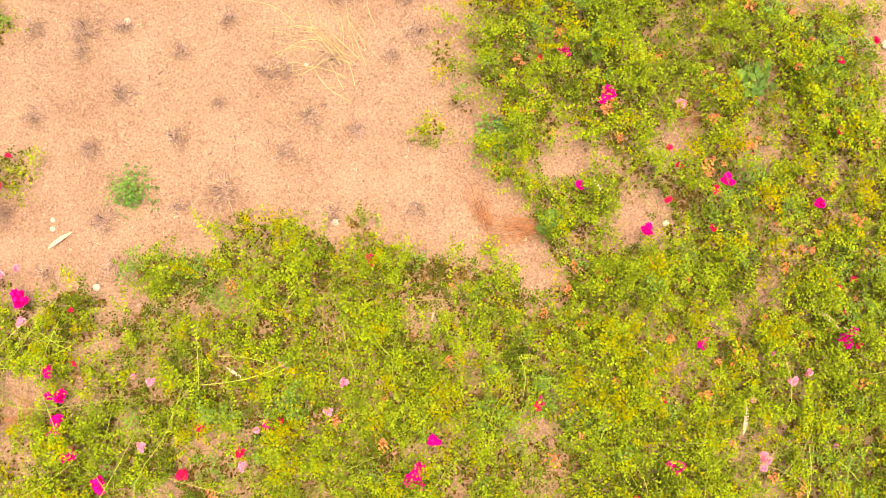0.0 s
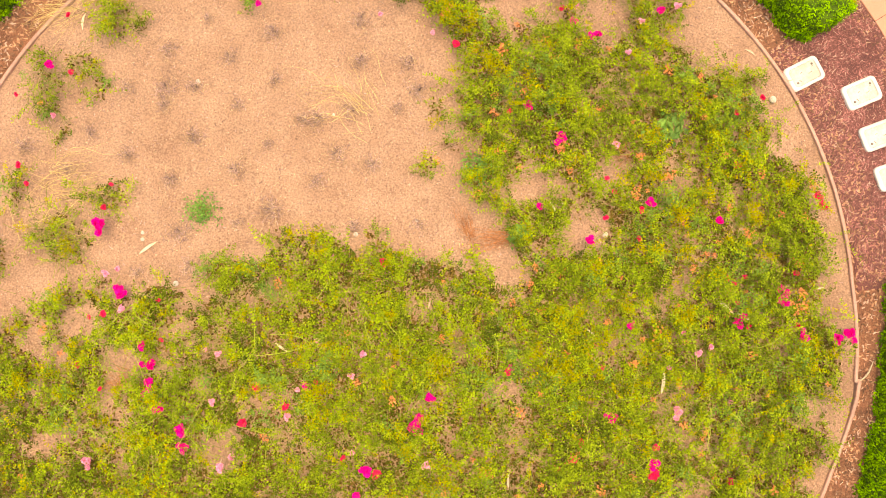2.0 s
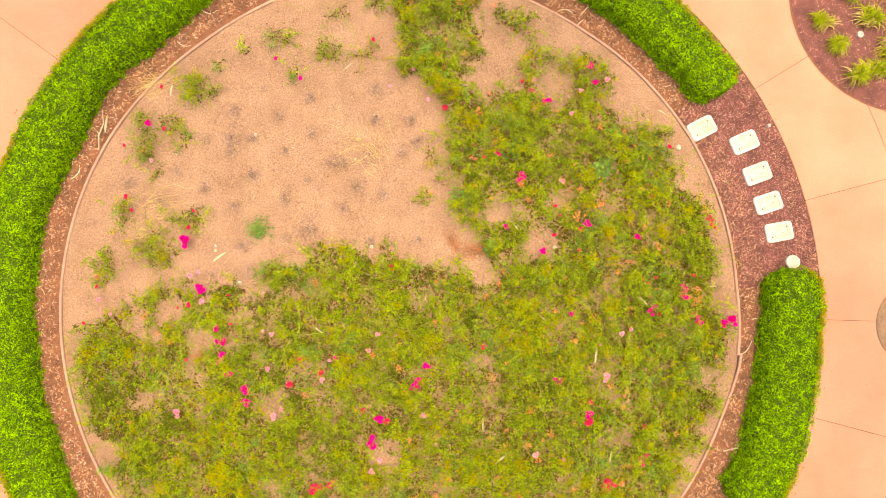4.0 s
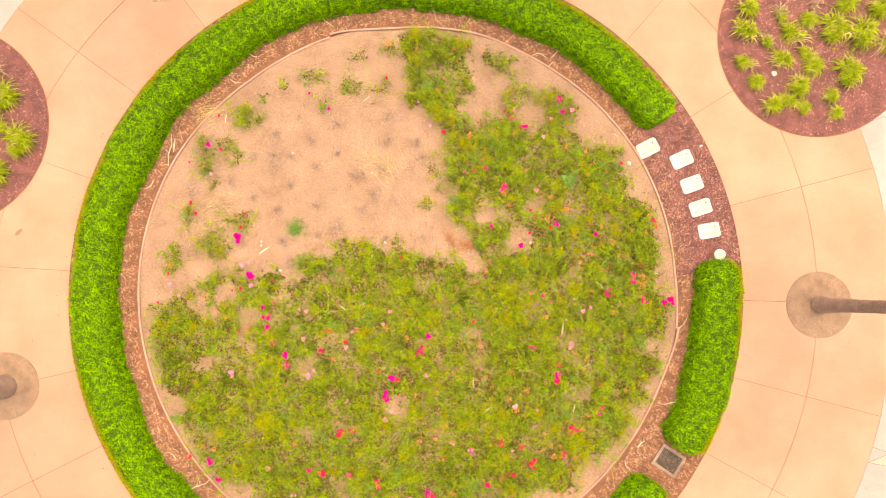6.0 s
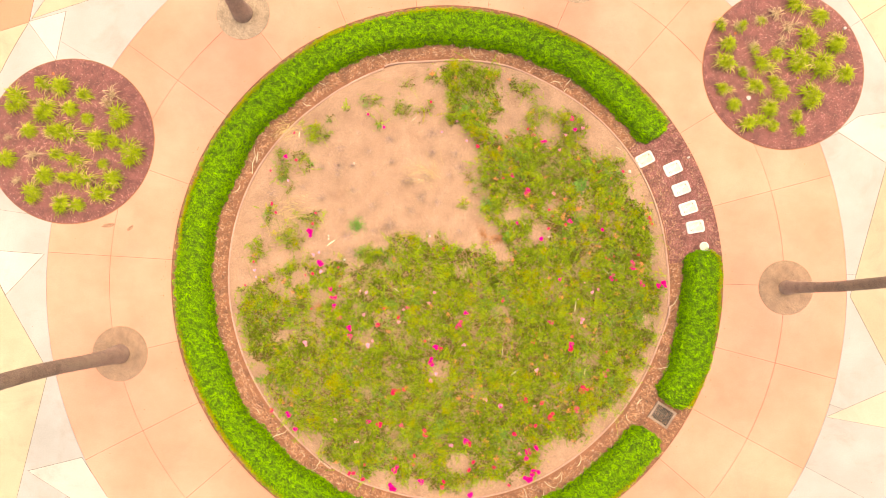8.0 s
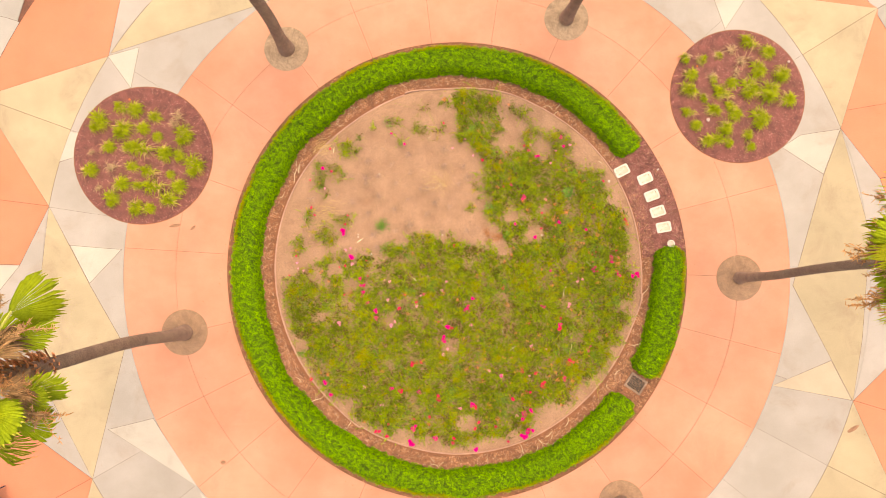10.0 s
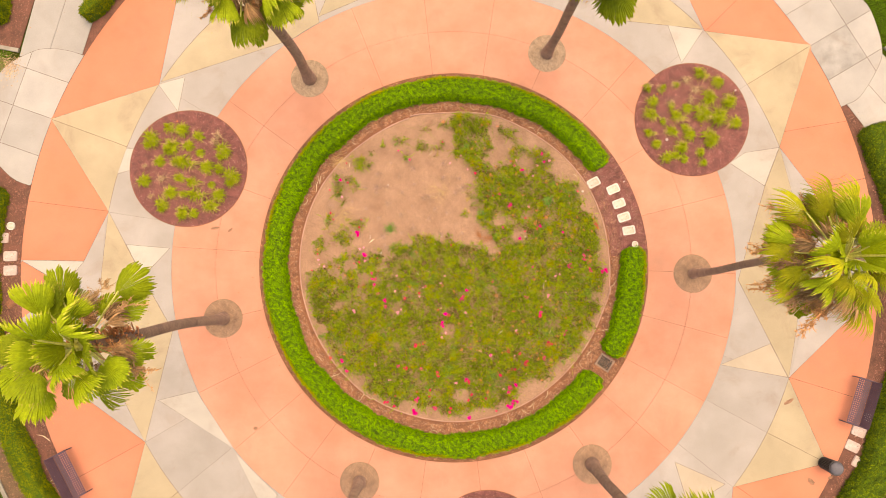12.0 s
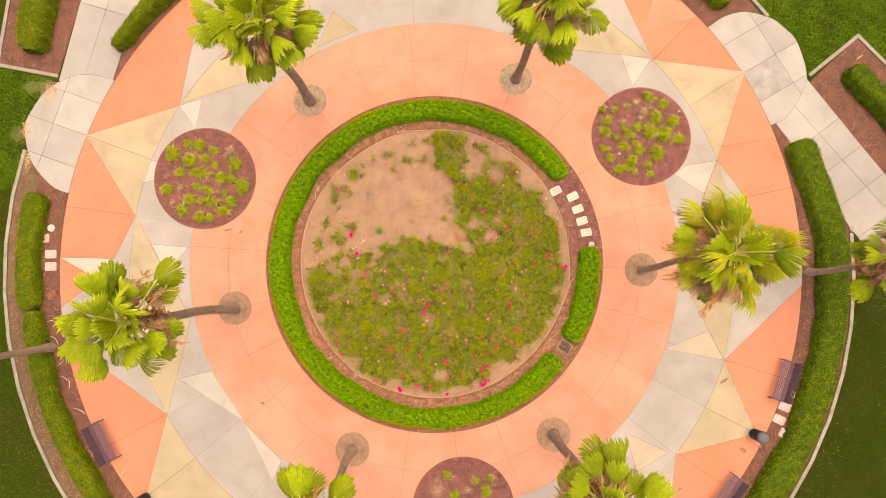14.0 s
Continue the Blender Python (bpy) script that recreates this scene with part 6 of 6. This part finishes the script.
for x, y, a in ((5.08, 2.95, 27), (5.78, 2.71, 23), (5.98, 2.19, 20), (6.15, 1.70, 18), (6.32, 1.22, 10)):
    valve_box(0.455, 0.315, pose(x - 0.05, y, 0.0, 0, 0, a), "white concrete irrigation valve box in red mulch", "valve boxes by the flower bed")
round_box(0.115, pose(6.48, 0.72, 0.01), "small round white valve box at the hedge", "valve boxes by the flower bed")
M_VALVE_PINK = material("weathered_valve_concrete", (0.5, 0.39, 0.35), (0.4, 0.29, 0.26), 0.85, 6, 60, 0.15, 0.003, grain=0.12)
for x, y, a in ((14.27, -5.9, -22), (14.03, -6.42, -25)):
    valve_box(0.50, 0.36, pose(x, y, -0.02, 0, 0, a), "pale concrete valve box beside the bench", "valve boxes in the outer bed", M_VALVE_PINK)
valve_box(0.38, 0.27, pose(14.15, -6.95, -0.02, 0, 0, 60), "weathered brown valve box against the hedge", "valve boxes in the outer bed", M_VALVE_PINK)
round_box(0.14, pose(14.62, -5.42, -0.02), "round pale valve box behind the bench", "valve boxes in the outer bed")
for x, y, a in ((-16.15, 0.97, 2), (-15.83, 0.32, 2), (-15.81, -0.19, 3)):
    valve_box(0.48, 0.36, pose(x, y, -0.02, 0, 0, a), "pinkish stained valve box in the mulch", "valve boxes in the outer bed", M_VALVE_PINK)
round_box(0.15, pose(-15.85, 1.4, -0.02), "round pale valve box in the mulch", "valve boxes in the outer bed")
valve_box(0.40, 0.30, pose(-15.72, -1.35, -0.03, 0, 0, 35), "dark brown valve box half sunk in mulch", "valve boxes in the outer bed", M_BARK)

drain = empty("drain_grate", "rusty steel drain grate in a concrete frame", "drain", m=pose(5.33, -3.48, 0.0, 0, 0, -34))
bm = bmesh.new()
for c, s in (((0, 0.21, 0.02), (0.56, 0.06, 0.07)), ((0, -0.21, 0.02), (0.56, 0.06, 0.07)), ((0.25, 0, 0.02), (0.06, 0.36, 0.07)), ((-0.25, 0, 0.02), (0.06, 0.36, 0.07))):
    box(bm, c, s, 0, 0.006)
part("frame", bm, M_DRAIN, drain, "worn concrete frame")
# flat black plate in place of a hollow, painted as its shade
bm = bmesh.new()
box(bm, (0, 0, 0.008), (0.44, 0.36, 0.006))
part("sump", bm, M_DARK, drain, "black plate that stands for the shaded hollow")
for i in range(11):
    bm = bmesh.new()
    box(bm, (-0.195 + 0.039 * i, 0, 0.035), (0.018, 0.355, 0.02), 0, 0.003)
    part("bar", bm, M_STEEL, drain)
bm = bmesh.new()
box(bm, (0, 0.03, 0.047), (0.43, 0.022, 0.006))
part("cross_bar", bm, M_STEEL, drain)

# ---- round planters with grass tufts ----


def tuft_mesh(seed, n, reach, h, mat, crowns=1):
    """Arching blades that spring from one or more crowns, leaning to one side."""
    g = np.random.default_rng(seed)
    c = g.normal(0, 0.06, (crowns, 2)) * (crowns > 1)
    own = g.integers(0, crowns, n)
    lean = g.uniform(0, 6.283)
    a = np.where(g.random(n) < 0.18, lean + g.normal(0, 0.8, n), g.uniform(0, 6.283, n))
    r = g.uniform(0.3, 1.0, n) * reach * g.uniform(0.7, 1.2, crowns)[own]
    s = np.stack([c[own, 0] + g.normal(0, 0.025, n), c[own, 1] + g.normal(0, 0.025, n), np.zeros(n)], 1)
    e = s + np.stack([np.cos(a) * r, np.sin(a) * r, h * (1.1 - r / reach)], 1)
    v, f = strips(s, e, g.uniform(0.05, 0.13, n), g.uniform(0.004, 0.0075, n), g, 5)
    me = quick_mesh("blades", v, f)
    me.materials.append(mat)
    return me


TUFTS = [tuft_mesh(400 + i, 90 + 32 * i, 0.2 + 0.012 * i, 0.15, M_TUFT, 1 + i % 4) for i in range(8)]
TUFT_DRY = [tuft_mesh(410 + i, 26, 0.27, 0.1, M_STRAW, 2) for i in range(4)]
TUFT_STRAW = [tuft_mesh(420 + i, 64, 0.23, 0.1, M_DRYBIT, 2 + i % 2) for i in range(4)]
# place and size of every tuft
TUFTS_W = [
    (-10.13, 4.91, 1), (-9.78, 4.82, 1), (-10.87, 4.44, 1.15), (-10.21, 4.29, 1.1), (-9.53, 4.29, 1), (-9.2, 4.6, 0.85), (-8.62, 4.55, 1.3),
    (-9.1, 3.99, 0.7), (-8.28, 4.01, 1.2), (-11.08, 3.59, 0.6), (-10.55, 3.72, 0.9), (-9.96, 3.66, 1), (-9.49, 3.7, 1.2), (-8.86, 3.46, 1.05),
    (-8.42, 3.42, 0.7), (-10.45, 3.13, 1), (-11.09, 3.02, 1), (-9.85, 3.08, 0.95), (-9.28, 2.99, 0.9), (-8.68, 2.84, 0.6), (-7.95, 3.08, 1.2),
    (-10.85, 2.5, 0.7), (-10.13, 2.59, 1.1), (-9.68, 2.5, 0.8), (-9.11, 2.54, 1.2), (-8.41, 2.45, 1.1), (-10.41, 2.1, 1), (-9.76, 1.88, 1),
    (-9.3, 1.84, 0.9), (-8.72, 2.06, 1.15),
]
TUFTS_E = [
    (9.03, 6.9, 1.1), (9.52, 6.56, 1), (9.2, 5.99, 1.15), (9.88, 5.94, 1.1), (7.17, 5.9, 1.1), (7.04, 5.38, 1.25), (8.15, 5.36, 1.3),
    (8.41, 5.6, 0.9), (8.92, 5.4, 1.3), (9.44, 5.4, 1.4), (10.13, 5.12, 1.25), (7.8, 4.76, 1.1), (8.41, 4.94, 0.8), (8.48, 4.62, 1.05),
    (9.22, 4.48, 1.3), (8.12, 4.26, 1.1), (7.62, 3.85, 1.1), (7.91, 3.88, 0.9), (7.1, 4.76, 0.8), (7.29, 4.3, 0.8), (8.27, 3.77, 0.6),
    (8.82, 4.06, 0.7), (8.95, 3.67, 0.8), (7.54, 5.18, 0.8), (8.49, 6.74, 1), (7.49, 6.33, 1), (8.06, 6.48, 0.8), (8.74, 6.37, 1.1), (7.85, 5.74, 1),
    (7, 6.41, 0.9), (8.5, 5.91, 0.9),
]
TUFTS_S = [
    (0.6, -8.58, 1), (1.62, -8.8, 1), (2.07, -9.25, 1), (1.39, -9.14, 1), (0.82, -9.36, 1), (2.3, -8.69, 1), (1.9, -10.2, 1), (0.7, -10.5, 1),
    (0.2, -9.8, 1), (2.5, -10.4, 1), (1.3, -11.2, 1), (1.2, -10.1, 1),
]
HALF_DRY = {0: {6, 9, 15, 21}, 1: set(range(23, 31)), 2: {1, 3, 5, 7, 9, 11}}
for which, (cx, cy, r, places, label) in enumerate(((-9.54, 3.47, 2.1, TUFTS_W, "west"), (8.62, 5.25, 2.06, TUFTS_E, "east"), (1.17, -9.95, 2.04, TUFTS_S, "south"))):
    bm = bmesh.new()
    for k, (q, zz) in enumerate(((1.0, 0.010), (0.985, 0.022), (0.9, 0.035), (0.5, 0.06), (0.0, 0.07))):
        row = [bm.verts.new((cx + r * q * math.cos(i * 0.0873), cy + r * q * math.sin(i * 0.0873), zz + (0.008 * noise.noise((i * 1.7, k * 3.1, which)) if 0 < k < 4 else 0))) for i in range(72)] if q else [bm.verts.new((cx, cy, zz))]
        if k:
            for i in range(72):
                j = (i + 1) % 72
                bm.faces.new((old[i], old[j], row[j], row[i]) if q else (old[i], old[j], row[0]))
        old = row
    bed = part("planter_bed_" + label, bm, M_MULCH, None, "", True)
    tagged(bed, "round bed of dark red mulch set in the paving", "mulch bed", "", "structure")
    bm = bmesh.new()
    inner = [bm.verts.new((cx + (r - 0.005) * math.cos(radians(d)), cy + (r - 0.005) * math.sin(radians(d)), 0.014)) for d in range(0, 360, 4)]
    outer_ring = [bm.verts.new((cx + (r + 0.02) * math.cos(radians(d)), cy + (r + 0.02) * math.sin(radians(d)), 0.009)) for d in range(0, 360, 4)]
    for i in range(90):
        bm.faces.new((inner[i], outer_ring[i], outer_ring[(i + 1) % 90], inner[(i + 1) % 90]))
    part("soil_rim", bm, M_BARK, bed, "rust brown dirty rim")
    p = ring_points(0, r - 0.02, 0, 360, 9000, 0.03, cx, cy)
    d = np.hypot(p[:, 0] - cx, p[:, 1] - cy) / r
    p[:, 2] = 0.012 + 0.058 * (1 - d ** 1.6) + RNG.uniform(0, 0.012, len(p))
    chip_stuff("planter_chips", p, 0.045, 0.012, M_MULCH_CHIP, "dark red shredded mulch in a round planter")
    chip_stuff("planter_pale_chips", p[::5] + [0.01, 0.01, 0.006], 0.045, 0.006, M_PALE_CHIP, "bleached slivers in a round planter")
    for i, (x, y, wide) in enumerate(places):
        sparse = i in HALF_DRY[which]
        s = wide * RNG.uniform(0.92, 1.08) * (1.16, 1.08, 1.02)[which]
        top = empty("grass_tuft", "sparse half-dry grass tuft in red mulch" if sparse else "bright green strappy grass tuft in red mulch", "grass tuft", "tufts in the round planters", m=Matrix.Translation((x, y, 0.05)) @ pose(0, 0, 0, 0, 0, 61 * i) @ Matrix.Scale(s, 4))
        if not (sparse and i % 3 == 0):
            hang("tuft_foliage", TUFTS[i % 2 if sparse else 2 + i * 5 % 6], None, top)
        hang("dry_foliage", (TUFT_STRAW if sparse else TUFT_DRY)[i % 4], None, top, "straw-coloured dry blades")
for x, y, r in ((7.68, 4.5, 0.06), (6.12, 2.98, 0.03), (10.2, 6.3, 0.04)):
    bm = bmesh.new()
    bmesh.ops.create_cone(bm, cap_ends=True, segments=16, radius1=r, radius2=r * 0.9, depth=0.10, matrix=Matrix.Translation((x, y, 0.045)))
    tagged(part("sprinkler_cap", bm, M_VALVE_PINK), "small pale round sprinkler cap in mulch", "sprinkler", "sprinkler caps")
for x, y, m, label in ((8.87, 4.97, M_ROSE_YELLOW, "tiny yellow flower in the planter"), (7.32, 6.12, M_SPENT, "tiny orange flower in the planter"), (-9.9, 5.13, M_SPENT, "small orange flower in the planter")):
    ob = hang("small_flower", bloom_mesh(95, 1, m, 1.4), None)
    ob.matrix_basis = Matrix.Translation((x, y, 0.2)) @ Matrix.Scale(0.14, 4)
    tagged(ob, label, "flower")
n = 1500
q = RNG.normal(0, 1, (n, 2)) * [0.14, 0.2] + [0.1, -9.12]
s = RNG.uniform(0.008, 0.024, n)
tagged(arrays("sand_spot", *chips(np.stack([q[:, 0], q[:, 1], np.full(n, 0.062)], 1), s, s, RNG), M_CLOD), "pale sand spilt on the red mulch", "sand", "", "stuff")
pts = arc(1.0, 0, 340, 0, 20)

# ---- benches and bins ----


def bench(m, label):
    """Strap-steel bench; it faces along -x of its own place."""
    top = empty("park_bench", label, "bench", "benches round the plaza", m=m)
    L, D = 1.56, 0.41
    bm = bmesh.new()
    for i in range(23):
        box(bm, (0, -L / 2 + L * i / 22, 0.445), (D, 0.034, 0.006))
    for i in range(7):
        box(bm, (-D / 2 + D * i / 6, 0, 0.441), (0.03, L, 0.006))
    part("seat", bm, M_BENCH, top, "lattice of plum steel straps")
    bm = bmesh.new()
    tilt = Matrix.Translation((D / 2 + 0.03, 0, 0.47)) @ Matrix.Rotation(radians(13), 4, "Y")
    for i in range(23):
        bmesh.ops.create_cube(bm, size=1, matrix=tilt @ Matrix.Translation((0, -L / 2 + L * i / 22, 0.19)) @ Matrix.Diagonal((0.006, 0.05, 0.38, 1)))
    for i in range(6):
        bmesh.ops.create_cube(bm, size=1, matrix=tilt @ Matrix.Translation((0.005, 0, 0.02 + 0.07 * i)) @ Matrix.Diagonal((0.006, L, 0.045, 1)))
    part("backrest", bm, M_BENCH, top, "lattice back of plum steel straps")
    for s in (-1, 1):
        y = s * (L / 2 + 0.03)
        bm = bmesh.new()
        tube(bm, [(-D / 2 - 0.16, y, 0.66), (-D / 2 - 0.10, y, 0.665), (D / 2 - 0.05, y, 0.66), (D / 2 + 0.12, y, 0.68)], 0.018, 6)
        part("armrest", bm, M_BENCH, top)
        for x0, x1, z1 in ((-D / 2 + 0.02, -D / 2 - 0.08, 0.66), (D / 2 - 0.02, D / 2 + 0.11, 0.84)):
            bm = bmesh.new()
            tube(bm, [(x0, y, -0.02), (x0, y, 0.42), (x1, y, z1)], 0.02, 6)
            part("leg", bm, M_BENCH, top)
        bm = bmesh.new()
        box(bm, (0, y, 0.425), (D, 0.03, 0.03))
        part("side_rail", bm, M_BENCH, top)


for r, a in ((14.83, -18.85), (14.84, -38.6), (15.06, 208.6)):
    x, y = polar(r, a)
    bench(pose(x, y, 0.01, 0, 0, a), "plum steel lattice bench at the edge of the plaza")


def bin_can(m, label):
    top = empty("litter_bin", label, "litter bin", "bins at the plaza edge", m=m)
    for i in range(26):
        a = i * 6.28318 / 26
        bm = bmesh.new()
        tube(bm, [(0.22 * math.cos(a), 0.22 * math.sin(a), 0.03), (0.245 * math.cos(a), 0.245 * math.sin(a), 0.5), (0.27 * math.cos(a), 0.27 * math.sin(a), 0.86)], 0.013, 5)
        part("bar", bm, M_BIN, top)
    bm = bmesh.new()
    bmesh.ops.create_cone(bm, cap_ends=True, segments=24, radius1=0.2, radius2=0.225, depth=0.8, matrix=Matrix.Translation((0, 0, 0.43)))
    part("liner", bm, M_DARK, top, "dark liner inside the bars")
    for z, r in ((0.05, 0.225), (0.86, 0.275)):
        bm = bmesh.new()
        tube(bm, [(r * math.cos(i * 0.2618), r * math.sin(i * 0.2618), z) for i in range(25)], 0.018, 6, False)
        part("hoop", bm, M_BIN, top)
    prof = [(0.25, 0.87), (0.255, 0.89), (0.24, 0.925), (0.18, 0.96), (0.16, 0.975), (0.05, 0.985)]
    bm = loft(bmesh.new(), [([(r * math.cos(i * 0.2618), r * math.sin(i * 0.2618)) for i in range(24)], z) for r, z in prof])
    part("lid", bm, M_LID, top, "grey domed lid", True)


bin_can(pose(12.98, -6.98, 0.004) @ Matrix.Scale(0.88, 4), "dark slatted steel litter bin with grey lid")
bin_can(pose(-11.62, -9.52, 0.004) @ Matrix.Scale(0.88, 4), "dark slatted steel litter bin with grey lid")

# stains on the paving
for x, y, rx, ry, a in ((12.53, -7.64, 0.15, 0.09, -40), (11.82, -4.86, 0.2, 0.06, 30), (13.2, -7.5, 0.09, 0.05, 20), (-7.0, -5.75, 0.08, 0.06, 0), (9.9, -9.2, 0.1, 0.05, 20), (-8.55, 1.32, 0.16, 0.05, 10), (-8.0, 1.25, 0.1, 0.04, 40)):
    bm = bmesh.new()
    loft(bm, [([(rx * px * (1 + 0.25 * noise.noise((px * 3, py * 3, x))), ry * py * (1 + 0.25 * noise.noise((px * 3, py * 3, y)))) for px, py in pts], 0.0), ([(rx * 0.8 * px, ry * 0.8 * py) for px, py in pts], 0.002)])
    ob = part("stain", bm, M_STAIN, plaza)
    ob.matrix_basis = pose(x, y, 0.0045, 0, 0, a)

# small dark bits blown over the paving
q = np.concatenate([ring_points(7.0, 15.0, 0, 360, 120, 0.006), ring_points(6.98, 7.2, 0, 360, 120, 0.004), bed_points([(-17, 3), (-13.5, 7.6), (-14, 12), (-16, 8)], 40) + [0, 0, 0.03]])
tagged(arrays("paving_litter", *chips(q, RNG.uniform(0.012, 0.036, len(q)), RNG.uniform(0.006, 0.02, len(q)), RNG), M_RUST), "small brown leaf bits on the paving", "leaf litter", "", "stuff")

# soil and dry grass trodden onto the edge of the pale apron
g = np.random.default_rng(77)
q = np.concatenate([g.normal(0, 1, (k, 2)) * sd + at for k, sd, at in ((420, [0.2, 0.24], [-16.1, 7.2]), (260, [0.1, 0.2], [-17.05, 5.5]), (160, [0.08, 0.2], [-16.95, 4.2]))])
q = np.c_[q, g.uniform(0.004, 0.008, len(q))]
tagged(arrays("trodden_dirt", *chips(q, g.uniform(0.02, 0.06, len(q)), g.uniform(0.01, 0.03, len(q)), g, 0.1), M_DRYBIT), "tan dirt and dry grass trodden onto the pale apron", "dirt", "", "stuff")

# ---- lawn grass ----


def lawn(name, n, cond, x0, x1, y0, y1, mat, label):
    x, y = RNG.uniform(x0, x1, n), RNG.uniform(y0, y1, n)
    ok = cond(x, y)
    x, y = x[ok], y[ok]
    k = len(x)
    a, r = RNG.uniform(0, 6.283, k), RNG.uniform(0.02, 0.06, k)
    s = np.stack([x, y, np.full(k, -0.06)], 1)
    e = s + np.stack([np.cos(a) * r, np.sin(a) * r, RNG.uniform(0.03, 0.06, k)], 1)
    tagged(arrays(name, *strips(s, e, np.full(k, 0.0), np.full(k, 0.0075), RNG, 1), mat), label, "grass", "", "stuff")


def free_east(x, y):
    return (np.hypot(x, y) > 17.36) & ~inside(x, y, np.array([(14.9, 7.0), (17.85, 9.62), (25.8, 1.7), (20, -2.3), (17.2, 1.3), (14.5, 5.6)])) & ~inside(x, y, np.array(APRON_NE))


def free_west(x, y):
    return (np.hypot(x + 0.2, y) > 17.62) & ~inside(x, y, np.array([(-18.4, 8.2), (-15.7, 7.7), (-13.4, 7.6), (-10.6, 16), (-17.3, 17.1)])) & ~inside(x, y, np.array(APRON_NW))


lawn("lawn_east", 150000, lambda x, y: free_east(x, y) & (y < 4.5 + waves(x, y, 1)), 11, 22, -13, 7, M_OLIVE_GRASS, "green mown grass blades")
lawn("lush_lawn", 190000, lambda x, y: free_east(x, y) & (RNG.random(len(x)) < np.clip(0.75 + 0.6 * waves(x * 0.7, y * 0.7, 6), 0, 1)), 12, 22, 4, 14, M_LUSH, "fresh green grass blades")
lawn("lawn_west", 80000, free_west, -21, -12, -13, 10, M_GRASS, "green mown grass blades")
dry_east = lambda x, y: free_east(x, y) & (RNG.random(len(x)) < 0.05 + 0.6 * np.clip(waves(x * 0.9, y * 0.9, 3) - 0.25, 0, 1))
lawn("dry_lawn_east", 70000, dry_east, 11, 22, -13, 14, M_DRYGRASS, "scattered straw-coloured blades in the lawn")
dry_west = lambda x, y: free_west(x, y) & (RNG.random(len(x)) < 0.03 + 0.5 * np.clip(waves(x * 1.1, y * 1.1, 2) - 0.4, 0, 1) + 0.75 * (((x + 17.55) / 0.5) ** 2 + ((y - 5.45) / 0.4) ** 2 + 0.5 * waves(x * 4, y * 4, 1) < 1) + 0.5 * (((x + 16.6) / 0.8) ** 2 + ((y - 7.4) / 0.5) ** 2 + 0.6 * waves(x * 4, y * 4, 1) < 1))
lawn("dry_lawn_west", 60000, dry_west, -21, -12, -13, 10, M_DRYGRASS, "worn straw-coloured grass beside the walk")
lawn("lush_lawn_west", 75000, lambda x, y: free_west(x, y) & (RNG.random(len(x)) < np.clip(0.7 + 0.7 * waves(x * 1.1, y * 1.1, 6), 0, 1)), -20, -15, 3, 9, M_LUSH, "fresh green grass blades")
for x, y, rx, ry in ((-17.45, 5.35, 0.3, 0.26), (-16.7, 7.35, 0.6, 0.22), (-17.1, 4.1, 0.12, 0.16)):
    g = []
    for a in range(40):
        u, v = math.cos(a * 0.15708), math.sin(a * 0.15708)
        k = 1 + 0.45 * noise.noise((u * 2 + x, v * 2 + y, 1.0)) + 0.35 * noise.noise((u * 6 + x, v * 6 + y, 4.0))
        g.append((x + rx * u * k, y + ry * v * k))
    sheet("worn_ground", g, -0.045, M_WORN, "worn bare patch of dry turf beside the walk", "soil", deep=0.03)
